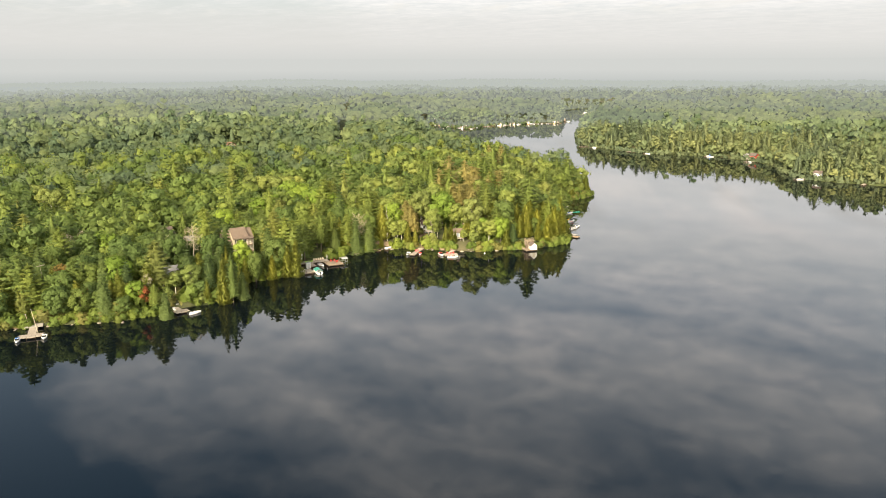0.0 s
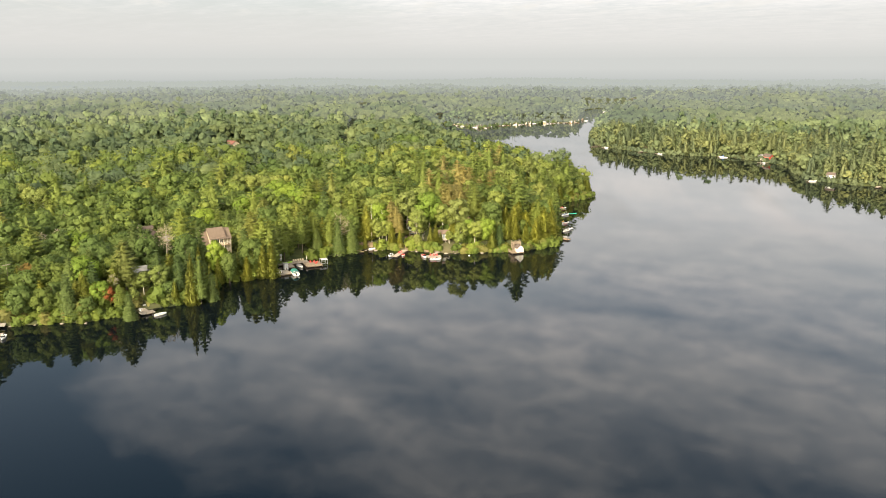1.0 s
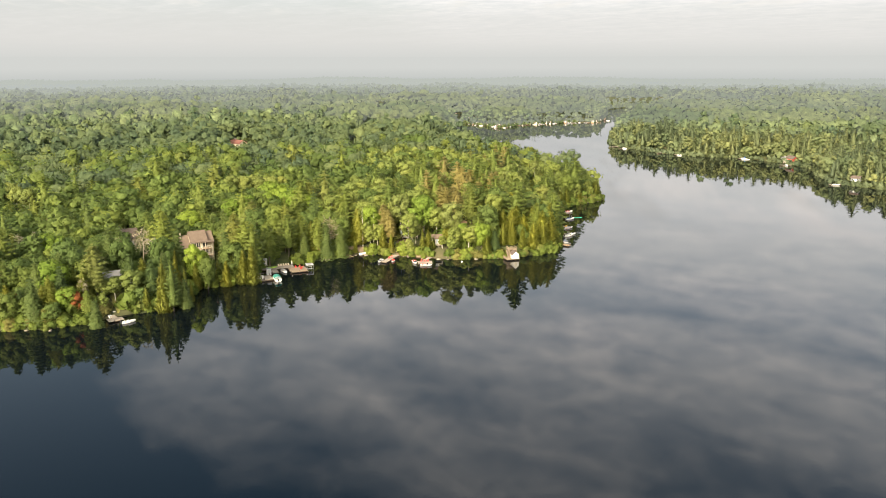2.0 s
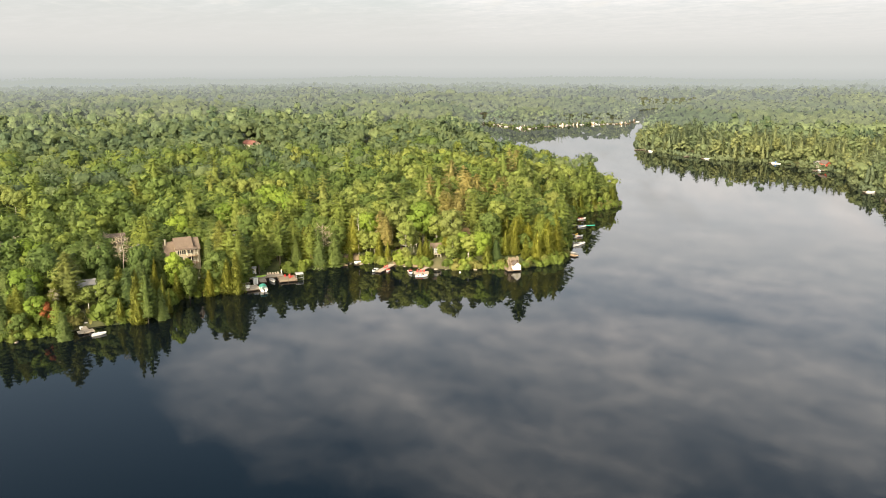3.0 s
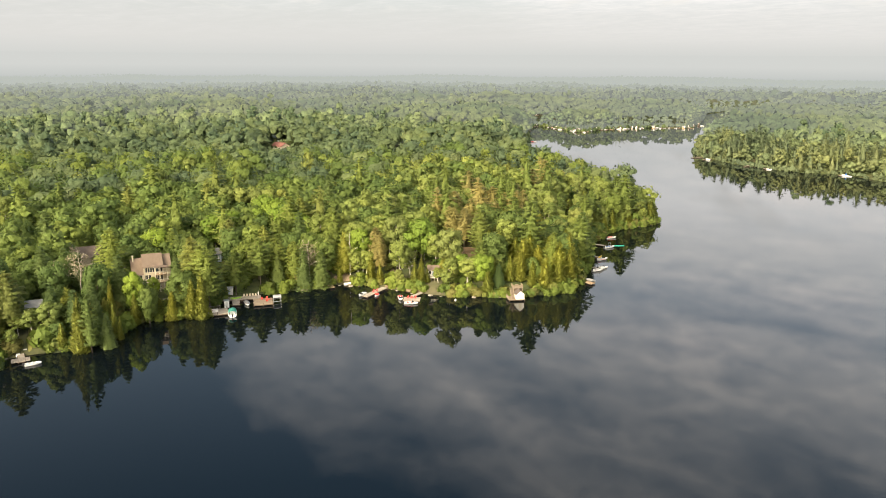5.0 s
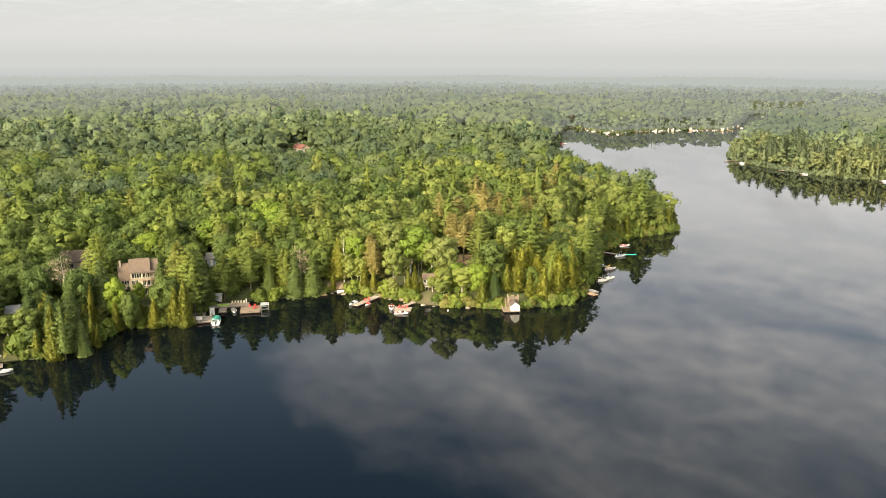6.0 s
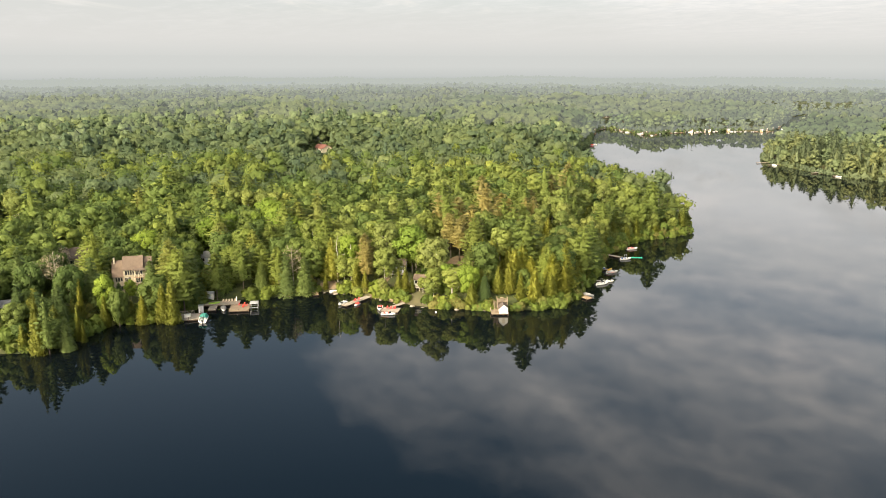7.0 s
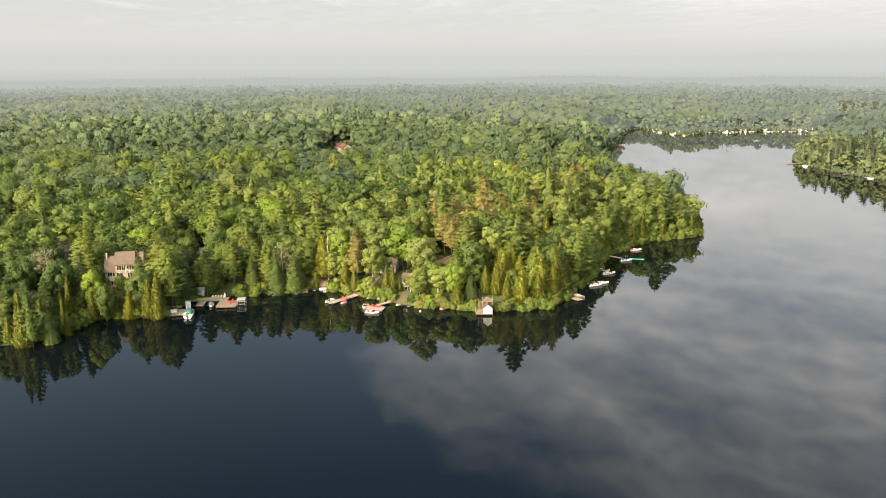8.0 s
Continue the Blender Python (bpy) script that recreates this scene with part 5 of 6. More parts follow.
def part(name, bm, material, parent, label="", bevel=0.0, smooth=False):
    """Links a bmesh as one mesh object under a thing or under a part."""
    if bevel:
        bmesh.ops.bevel(bm, geom=[e for e in bm.edges], offset=bevel, segments=1, affect="EDGES", clamp_overlap=True)
    bmesh.ops.recalc_face_normals(bm, faces=bm.faces)
    me = bpy.data.meshes.new(name)
    bm.to_mesh(me)
    bm.free()
    if smooth:
        for p in me.polygons:
            p.use_smooth = True
    me.materials.append(material)
    ob = new(name, me)
    ob.parent = parent
    if label:
        ob["label"] = label
    return ob


def thing(name, m, label, category, group="", kind=""):
    root = tagged(new(name), label, category, group, kind)
    root.matrix_world = m
    return root


def block(*boxes):
    """A bmesh of boxes, each (x0, y0, z0, x1, y1, z1)."""
    bm = bmesh.new()
    for x0, y0, z0, x1, y1, z1 in boxes:
        m = Matrix.Translation(((x0 + x1) / 2, (y0 + y1) / 2, (z0 + z1) / 2)) @ Matrix.Diagonal((abs(x1 - x0), abs(y1 - y0), abs(z1 - z0), 1))
        bmesh.ops.create_cube(bm, size=1, matrix=m)
    return bm


def rods(*items, sides=7):
    """A bmesh of round bars, each (from, to, radius at start, radius at end)."""
    bm = bmesh.new()
    for a, b, r0, r1 in items:
        limb_mesh(bm, a, b, r0, r1, sides)
    return bm


def prism(points, z0, z1):
    """An upright prism over a plan outline."""
    bm = bmesh.new()
    lo, hi = [bm.verts.new((x, y, z0)) for x, y in points], [bm.verts.new((x, y, z1)) for x, y in points]
    bm.faces.new(lo[::-1]), bm.faces.new(hi)
    for k in range(len(points)):
        j = (k + 1) % len(points)
        bm.faces.new((lo[k], lo[j], hi[j], hi[k]))
    return bm


def gable_walls(w, d, z0, eave, ridge):
    """A closed body w along x, d along y, with gable ends at both ends of x."""
    bm = bmesh.new()
    prof = [(-d / 2, z0), (d / 2, z0), (d / 2, eave), (0, ridge), (-d / 2, eave)]
    a, b = [bm.verts.new((-w / 2, y, z)) for y, z in prof], [bm.verts.new((w / 2, y, z)) for y, z in prof]
    bm.faces.new(a[::-1]), bm.faces.new(b)
    for k in range(5):
        j = (k + 1) % 5
        bm.faces.new((a[k], a[j], b[j], b[k]))
    return bm


def roof_slab(w, d, eave, ridge, side, over=0.45, thick=0.14):
    """One slope of a gable roof, with courses stepping down it; side is 1 or -1 along y."""
    bm = bmesh.new()
    slope = (ridge - eave) / (d / 2)
    n = 1
    y_end = d / 2 + over
    for k in range(n):
        y0, y1 = y_end * k / n, y_end * (k + 1) / n
        z0, z1 = ridge - slope * y0 + 0.03, ridge - slope * y1 + 0.05
        c = [(-w / 2 - over, y0 * side, z0 + thick), (w / 2 + over, y0 * side, z0 + thick), (w / 2 + over, y1 * side, z1 + thick), (-w / 2 - over, y1 * side, z1 + thick)]
        top = [bm.verts.new(p) for p in c]
        low = [bm.verts.new((p[0], p[1], p[2] - thick)) for p in c]
        bm.faces.new(top), bm.faces.new(low[::-1])
        for i in range(4):
            j = (i + 1) % 4
            bm.faces.new((top[i], top[j], low[j], low[i]))
    return bm


def add_window(parent, x, y, z, w, h, face, frame_mat=None, bars=1):
    """A window on a wall whose outward side is face: '-y', '+y', '-x' or '+x'."""
    frame_mat = frame_mat or TRIM
    t = 0.07
    f = [(-w / 2 - t, -0.06, -t, -w / 2, 0.06, h + t), (w / 2, -0.06, -t, w / 2 + t, 0.06, h + t), (-w / 2, -0.06, h, w / 2, 0.06, h + t), (-w / 2, -0.09, -t, w / 2, 0.06, 0)]
    for k in range(bars):
        xx = -w / 2 + w * (k + 1) / (bars + 1)
        f.append((xx - 0.025, -0.05, 0, xx + 0.025, 0.05, h))
    turn = {"-y": 0, "+y": 180, "-x": -90, "+x": 90}[face]
    fr = part("window", block(*f), frame_mat, parent)
    fr.matrix_local = pose(x, y, z, 0, 0, turn)
    part("pane", block((-w / 2, -0.015, 0, w / 2, 0.03, h)), GLASS, fr)
    return fr


def railing(parent, pts, z, h=0.95, mat=None):
    mat = mat or TRIM
    for (ax, ay), (bx, by) in zip(pts, pts[1:]):
        n = max(2, int(math.hypot(bx - ax, by - ay) / 0.3))
        items = [((ax, ay, z + h), (bx, by, z + h), 0.045, 0.045), ((ax, ay, z + 0.12), (bx, by, z + 0.12), 0.03, 0.03)]
        for k in range(n + 1):
            f = k / n
            p = (ax + (bx - ax) * f, ay + (by - ay) * f)
            items.append(((*p, z), (*p, z + h), 0.03, 0.03))
        part("railing", rods(*items, sides=4), mat, parent)


def boards(x0, y0, x1, y1, z, thick=0.05, along="x", pitch=0.3):
    """Deck boards laid side by side with gaps."""
    boxes = []
    if along == "x":
        n = max(1, int((y1 - y0) / pitch))
        for k in range(n):
            a = y0 + (y1 - y0) * k / n
            boxes.append((x0, a + 0.012, z - thick, x1, a + (y1 - y0) / n - 0.012, z))
    else:
        n = max(1, int((x1 - x0) / pitch))
        for k in range(n):
            a = x0 + (x1 - x0) * k / n
            boxes.append((a + 0.012, y0, z - thick, a + (x1 - x0) / n - 0.012, y1, z))
    return block(*boxes)


def dock(x, y, turn, length, width, label, z=0.5, mat=None, posts=True, group="docks on the lake"):
    """A plank dock running along its own x from the shore end, on posts."""
    root = thing("dock", pose(x, y, 0, 0, 0, turn), label, "dock", group)
    mat = mat or WOOD_GREY
    part("decking", boards(0, -width / 2, length, width / 2, z, 0.05, "y", 0.35), mat, root)
    part("frame", block((0, -width / 2, z - 0.25, length, -width / 2 + 0.08, z - 0.05), (0, width / 2 - 0.08, z - 0.25, length, width / 2, z - 0.05),
                        (length - 0.08, -width / 2, z - 0.25, length, width / 2, z - 0.05)), WOOD_DARK, root)
    if posts:
        n = max(2, int(length / 3) + 1)
        for k in range(n):
            for side in (-1, 1):
                px = 0.3 + (length - 0.6) * k / (n - 1)
                part("post", rods(((px, side * (width / 2 + 0.05), -2.2), (px, side * (width / 2 + 0.05), z + 0.35), 0.07, 0.07)), WOOD_DARK, root)
    return root


def hull_mesh(length, beam, depth, deck=True):
    """A planing boat's hull, bow towards +x, waterline at z 0."""
    bm = bmesh.new()
    st = 9
    rings = []
    for k in range(st):
        f = k / (st - 1)
        x = -length / 2 + length * f
        b = beam / 2 * (1 - max(0, (f - 0.45) / 0.55) ** 2.2) * (0.94 if k == 0 else 1) + 0.02
        keel = -0.22 + 0.55 * depth * max(0, (f - 0.6) / 0.4) ** 2
        sheer = depth * 0.62 + 0.2 * depth * f
        chine = keel + (sheer - keel) * 0.35
        prof = [(0, keel), (b * 0.78, chine), (b, sheer), (b * 0.84, sheer + 0.03), (b * 0.80, sheer - (0.42 if 0 < k < 5 else 0.02))]
        rings.append([bm.verts.new((x, y, z)) for y, z in prof[::-1]] + [bm.verts.new((x, -y, z)) for y, z in prof[1:]])
    n = len(rings[0])
    for a, b in zip(rings, rings[1:]):
        for k in range(n - 1):
            bm.faces.new((a[k], a[k + 1], b[k + 1], b[k]))
        bm.faces.new((a[n - 1], a[0], b[0], b[n - 1]))
    bm.faces.new(rings[0]), bm.faces.new(rings[-1][::-1])
    return bm


def boat(x, y, turn, length, label, hull=None, cover=None, tower=False, windshield=True, stripe=None, group="boats moored at the docks", seats=None):
    """A runabout: hull, seats, windshield, outboard; or under a canvas cover."""
    length *= 0.84
    beam, depth = length * 0.38, length * 0.17
    root = thing("boat", pose(x, y, 0.06, 0, 0, turn), label, "boat", group)
    part("hull", hull_mesh(length, beam, depth), hull or GEL_WHITE, root, smooth=False)
    if stripe:
        part("rub_rail", block((-length / 2, -beam / 2 - 0.02, depth * 0.5, length * 0.12, -beam / 2 + 0.03, depth * 0.62),
                               (-length / 2, beam / 2 - 0.03, depth * 0.5, length * 0.12, beam / 2 + 0.02, depth * 0.62)), stripe, root)
    if cover:
        bm = bmesh.new()
        rows = []
        for k in range(7):
            f = k / 6
            xx = -length * 0.47 + length * 0.85 * f
            b = beam / 2 * (1 - max(0, (f - 0.5) / 0.5) ** 2.2 * 0.75) + 0.05
            top = depth * 0.75 + 0.55 * math.sin(math.pi * min(1, 0.18 + f * 0.75)) * (0.85 if k % 2 else 1.0)
            rows.append([bm.verts.new(p) for p in ((xx, -b, depth * 0.55), (xx, -b * 0.7, (depth * 0.7 + top) / 2), (xx, 0, top), (xx, b * 0.7, (depth * 0.7 + top) / 2), (xx, b, depth * 0.55))])
        for a, b in zip(rows, rows[1:]):
            for k in range(4):
                bm.faces.new((a[k], a[k + 1], b[k + 1], b[k]))
        bm.faces.new(rows[0]), bm.faces.new(rows[-1][::-1])
        part("cover", bm, cover, root, "canvas cover drawn tight over the boat")
    else:
        for sx in (-0.3, -0.02):
            for sy in (-0.22, 0.22):
                part("seat", block((length * sx, beam * sy - 0.24, depth * 0.3, length * sx + 0.5, beam * sy + 0.24, depth * 0.5),
                                   (length * sx, beam * sy - 0.24, depth * 0.5, length * sx + 0.12, beam * sy + 0.24, depth * 0.5 + 0.45)), seats or CANVAS_PALE, root, bevel=0.03)
        if windshield:
            ws = bmesh.new()
            w = beam * 0.4
            pts = [(length * 0.10, -w, depth * 0.72), (length * 0.2, -w * 0.5, depth * 0.75), (length * 0.2, w * 0.5, depth * 0.75), (length * 0.10, w, depth * 0.72)]
            lo, hi = [ws.verts.new(p) for p in pts], [ws.verts.new((p[0] - 0.16, p[1] * 0.92, p[2] + 0.42)) for p in pts]
            for k in range(3):
                ws.faces.new((lo[k], lo[k + 1], hi[k + 1], hi[k]))
            bmesh.ops.solidify(ws, geom=ws.faces[:], thickness=0.02)
            part("windshield", ws, GLASS, root)
    motor = part("outboard_motor", block((-length / 2 - 0.5, -0.2, depth * 0.4, -length / 2 + 0.05, 0.2, depth * 0.4 + 0.55), (-length / 2 - 0.32, -0.08, -0.5, -length / 2 - 0.1, 0.08, depth * 0.4)), BLACK, root, bevel=0.03)
    if tower:
        t = beam * 0.42
        part("tower", rods(((-0.2, -t, depth * 0.6), (0.0, -t * 0.8, 2.1), 0.04, 0.04), ((-0.2, t, depth * 0.6), (0.0, t * 0.8, 2.1), 0.04, 0.04), ((0, -t * 0.8, 2.1), (0, t * 0.8, 2.1), 0.04, 0.04)), METAL, root)
    return root


def chair(x, y, z, turn, mat, label):
    """A slatted lakeside armchair."""
    root = thing("lounge_chair", pose(x, y, z, 0, 0, turn) @ Matrix.Diagonal((0.75, 0.75, 0.75, 1)), label, "chair", "lounge chairs on the docks")
    for k in range(5):
        s = part("slat", block((-0.05, -0.055, 0, 0.0, 0.055, 0.85)), mat, root)
        s.matrix_local = pose(-0.25, -0.26 + k * 0.13, 0.3, 0, -22, 0)
    part("seat", block((-0.28, -0.3, 0.3, 0.35, 0.3, 0.36)), mat, root)
    for side in (-1, 1):
        part("armrest", block((-0.35, side * 0.36 - 0.07, 0.55, 0.42, side * 0.36 + 0.07, 0.59)), mat, root)
        for px in (0.34, -0.3):
            part("leg", block((px - 0.05, side * 0.33 - 0.03, 0, px + 0.05, side * 0.33 + 0.03, 0.55)), mat, root)
    return root


def cottage(x, y, z, turn, w, d, h, ridge, wall, roof, label, windows=2, chimney=False, name="cottage", group="", storeys=1, porch=False):
    """A gabled cottage; its long lake side faces its own -y."""
    root = thing(name, pose(x, y, z, 0, 0, turn), label, "house", group)
    part("wall", gable_walls(w, d, -1.5, h, ridge), wall, root)
    part("roof", roof_slab(w, d, h, ridge, 1), roof, root)
    part("roof", roof_slab(w, d, h, ridge, -1), roof, root)
    per = h / storeys
    for st in range(storeys):
        for k in range(windows):
            wx = -w / 2 + w * (k + 0.5) / windows
            if st == 0 and k == windows // 2:
                dr = part("door", block((wx - 0.45, -d / 2 - 0.05, 0.05, wx + 0.45, -d / 2 + 0.03, 2.05)), SIDING_WHITE if wall is not SIDING_WHITE else SIDING_BLUE, root)
                continue
            add_window(root, wx, -d / 2 - 0.01, st * per + per * 0.36, min(1.2, w / windows * 0.6), per * 0.42, "-y")
        add_window(root, w / 2 + 0.01, 0, st * per + per * 0.36, 1.1, per * 0.42, "+x")
        add_window(root, -w / 2 - 0.01, 0, st * per + per * 0.36, 1.1, per * 0.42, "-x")
    if chimney:
        part("chimney", block((-w * 0.3 - 0.4, d * 0.12 - 0.4, h, -w * 0.3 + 0.4, d * 0.12 + 0.4, ridge + 1.1), (-w * 0.3 - 0.48, d * 0.12 - 0.48, ridge + 1.0, -w * 0.3 + 0.48, d * 0.12 + 0.48, ridge + 1.16)), STONE, root)
    if porch:
        part("porch_floor", boards(-w / 2, -d / 2 - 2.4, w / 2, -d / 2 - 0.05, 0.1, 0.15), WOOD_GREY, root)
        for k in range(4):
            px = -w / 2 + 0.15 + (w - 0.3) * k / 3
            part("porch_post", block((px - 0.07, -d / 2 - 2.35, -2.5, px + 0.07, -d / 2 - 2.21, 0.1)), WOOD_GREY, root)
        railing(root, [(-w / 2, -d / 2 - 0.2), (-w / 2, -d / 2 - 2.3), (w / 2, -d / 2 - 2.3), (w / 2, -d / 2 - 0.2)], 0.1)
    return root


# ---- the large lake house ----
def lake_house():
    z = 4.7
    m = pose(-79.0, 281.5, z, 0, 0, 37) @ Matrix.Diagonal((0.56, 0.8, 0.97, 1))
    root = thing("lake_house", m, "large tan lake house with brown shingle roof and balconies", "house")
    w, d, eave, ridge = 10.0, 9.0, 7.7, 10.9
    part("wall", gable_walls(w, d, -2.5, eave, ridge), SIDING_TAN, root)
    part("roof", roof_slab(w, d, eave, ridge, 1, 0.5), SHINGLE_BROWN, root)
    part("roof", roof_slab(w, d, eave, ridge, -1, 0.5), SHINGLE_BROWN, root)
    wing = part("wing_wall", gable_walls(6.5, 8.0, -2.5, 5.4, 9.6), SIDING_TAN, root)
    wing.matrix_local = pose(-w / 2 - 2.6, 0.6, 0)
    for side in (1, -1):
        r = part("wing_roof", roof_slab(6.5, 8.0, 5.4, 9.6, side, 0.5), SHINGLE_BROWN, root)
        r.matrix_local = pose(-w / 2 - 2.6, 0.6, 0)
    east = part("wing_wall", gable_walls(4.5, 8.0, -2.5, 6.9, 10.3), SIDING_TAN, root)
    east.matrix_local = pose(w / 2 + 2.2, 0.8, 0)
    for side in (1, -1):
        r = part("wing_roof", roof_slab(4.5, 8.0, 6.9, 10.3, side, 0.4), SHINGLE_BROWN, root)
        r.matrix_local = pose(w / 2 + 2.2, 0.8, 0)
    part("chimney", block((-w / 2 - 5.4, -0.4, 5, -w / 2 - 4.6, 0.4, 10.7), (-w / 2 - 5.5, -0.5, 10.6, -w / 2 - 4.5, 0.5, 10.8)), SIDING_TAN, root, "tan rendered chimney stack")
    f = -d / 2 - 0.01
    for k in range(4):
        add_window(root, -3.6 + k * 1.25, f, 5.7, 0.95, 1.5, "-y", bars=0)
    for zz in (0.3, 3.0):
        for k in range(2):
            add_window(root, -3.7 + k * 1.7, f, zz + 0.5, 1.3, 1.4, "-y")
    for k in range(3):
        add_window(root, -w / 2 - 4.0 + k * 1.3, -3.4 - 0.01, 3.5, 1.0, 1.25, "-y", bars=0)
        add_window(root, -w / 2 - 4.0 + k * 1.3, -3.4 - 0.01, 0.7, 1.0, 1.25, "-y", bars=0)
    for zz in (2.7, 5.3):
        part("balcony_floor", boards(0.8, f - 2.6, 7.2, f, zz, 0.22), WOOD_WARM, root)
        railing(root, [(0.8, f), (0.8, f - 2.5), (7.2, f - 2.5), (7.2, f)], zz)
        add_window(root, 2.4, f, zz + 0.2, 2.2, 2.0, "-y", bars=2)
        add_window(root, 4.3, f, zz + 0.2, 1.0, 2.0, "-y", bars=0)
    for px in (0.9, 3.0, 5.1, 7.1):
        part("balcony_post", block((px - 0.09, f - 2.55, -2.2, px + 0.09, f - 2.37, 7.6)), TRIM, root)
    part("balcony_roof", block((0.5, f - 2.9, 7.55, 7.5, f - 0.1, 7.72)), SHINGLE_BROWN, root)
    add_window(root, 2.4, f, 0.2, 2.4, 2.0, "-y", bars=2)
    # garage and lean-to behind, on the land side
    cottage(-113, 294, ground_at(-113, 294) + 0.3, 40, 9.5, 8, 3.2, 6.0, SIDING_TAN, SHINGLE_DARK, "tan garage with dark brown hip-like shingle roof behind the lake house", 2, False, "garage")
    cottage(-100, 293.5, ground_at(-100, 293.5) + 0.2, 55, 6.5, 5, 2.4, 3.6, SIDING_TAN, SHINGLE_GREY, "low grey-roofed carport between garage and lake house", 2, False, "carport")
    patio = thing("patio", pose(-67.5, 275, ground_at(-68, 275.5) - 0.25, 0, 0, 50), "grey flagstone patio below the lake house", "patio")
    for i in range(6):
        for j in range(3):
            part("flagstone", block((i * 1.1 - 3.3, j * 1.1 - 1.6, 0.0, i * 1.1 - 2.26, j * 1.1 - 0.56, 0.4 + 0.015 * ((i + j) % 3))), STONE, patio)


lake_house()
cottage(-92.5, 249.5, ground_at(-92.5, 249.5) + 0.4, 38, 9.0, 6.0, 2.7, 4.1, SIDING_BLUE, SHINGLE_GREY, "small grey cottage with white-framed porch windows near the shore", 4, False, porch=True)
cottage(-9.0, 329.0, ground_at(-9, 329) + 0.4, 14, 6.5, 5.0, 2.6, 4.2, SIDING_BLUE, SHINGLE_DARK, "pale blue cottage with a white porch among the cedars", 4, False, porch=True)
cottage(3.6, 319.8, ground_at(3.6, 319.8) + 0.3, 8, 3.6, 3.4, 2.3, 3.4, SIDING_WHITE, SHINGLE_BROWN, "little white cabin with brown roof above the docks", 3, False, porch=True)
cottage(-164, 563, ground_at(-164, 563) + 0.2, -32, 12, 7, 2.9, 5.0, SIDING_CREAM, ROOF_RED, "low cream farmhouse with red sheet-metal roof in a clearing", 4, True)
cottage(-75, 313.5, ground_at(-75, 313.5) + 0.3, 20, 4.5, 4.0, 2.6, 4.0, SIDING_BLUE, SHINGLE_GREY, "small pale blue cabin half hidden among the trees", 2)
cottage(-19, 583, ground_at(-19, 583) + 0.2, 5, 8, 6, 2.8, 4.8, SIDING_CREAM, SHINGLE_BROWN, "small cream cottage with brown roof among trees", 3)


# ---- boathouse on the shore ----
def boathouse():
    root = thing("boathouse", pose(33.6, 310.6, 0, 0, 0, 22) @ Matrix.Diagonal((0.88, 0.88, 0.88, 1)), "small white boathouse with a roof deck and timber landing", "boathouse")
    part("landing", boards(-3.6, -2.6, 2.4, 2.6, 0.75, 0.12), WOOD_BROWN, root)
    part("landing_frame", block((-3.6, -2.6, 0.4, 2.4, -2.45, 0.63), (-3.6, 2.45, 0.4, 2.4, 2.6, 0.63), (-3.6, -2.6, 0.4, -3.45, 2.6, 0.63), (2.25, -2.6, 0.4, 2.4, 2.6, 0.63)), WOOD_DARK, root)
    for px in (-3.4, -1.4, 0.5, 2.2):
        for py in (-2.4, 0, 2.4):
            part("pile", rods(((px, py, -2.5), (px, py, 0.6), 0.12, 0.12)), WOOD_DARK, root)
    hut = part("hut_wall", gable_walls(3.0, 3.0, 0.75, 2.6, 3.9), SIDING_WHITE, root)
    hut.matrix_local = pose(0.6, -0.9, 0, 0, 0, 90)
    for side in (1, -1):
        r = part("hut_roof", roof_slab(3.0, 3.0, 2.6, 3.9, side, 0.25, 0.1), SHINGLE_DARK, root)
        r.matrix_local = pose(0.6, -0.9, 0, 0, 0, 90)
    part("door", block((0.1, -2.46, 0.8, 1.1, -2.38, 2.75)), TRIM, root)
    part("upper_deck", boards(-1.2, 0.9, 2.4, 4.2, 4.1, 0.18), WOOD_BROWN, root)
    for px in (-1.0, 2.2):
        for py in (1.1, 4.0):
            part("deck_post", block((px - 0.09, py - 0.09, 0.6, px + 0.09, py + 0.09, 4.0)), WOOD_BROWN, root)
    railing(root, [(-1.2, 4.2), (-1.2, 0.9), (2.4, 0.9), (2.4, 4.2)], 4.1, 1.0, WOOD_BROWN)
    # dark block added to make the space under the deck read solid
    part("store_wall", block((-0.9, 1.2, 0.6, 2.1, 3.9, 3.95)), WOOD_DARK, root, "dark block filling the space under the deck")
    for k in range(12):
        part("stair_tread", block((-2.4 + 0.0, -1.6 + k * 0.27, 0.95 + k * 0.27, -1.3, -1.25 + k * 0.27, 1.0 + k * 0.27)), WOOD_BROWN, root)
    for sx in (-2.45, -1.25):
        part("stair_string", rods(((sx, -1.7, 0.75), (sx, 1.7, 4.1), 0.07, 0.07), ((sx, -1.7, 1.7), (sx, 1.7, 5.0), 0.045, 0.045), sides=4), WOOD_BROWN, root)
    railing(root, [(-3.55, 2.5), (-3.55, -1.0)], 0.75, 1.0, WOOD_BROWN)
    t = thing("patio_table", pose(33.1, 312.9, 4.1 * 0.88, 0, 0, 22), "small wooden table on the boathouse roof deck", "table")
    part("tabletop", block((-0.5, -0.4, 0.68, 0.5, 0.4, 0.74)), WOOD_BROWN, t)
    for px in (-0.4, 0.4):
        for py in (-0.3, 0.3):
            part("leg", block((px - 0.04, py - 0.04, 0, px + 0.04, py + 0.04, 0.68)), WOOD_BROWN, t)


boathouse()


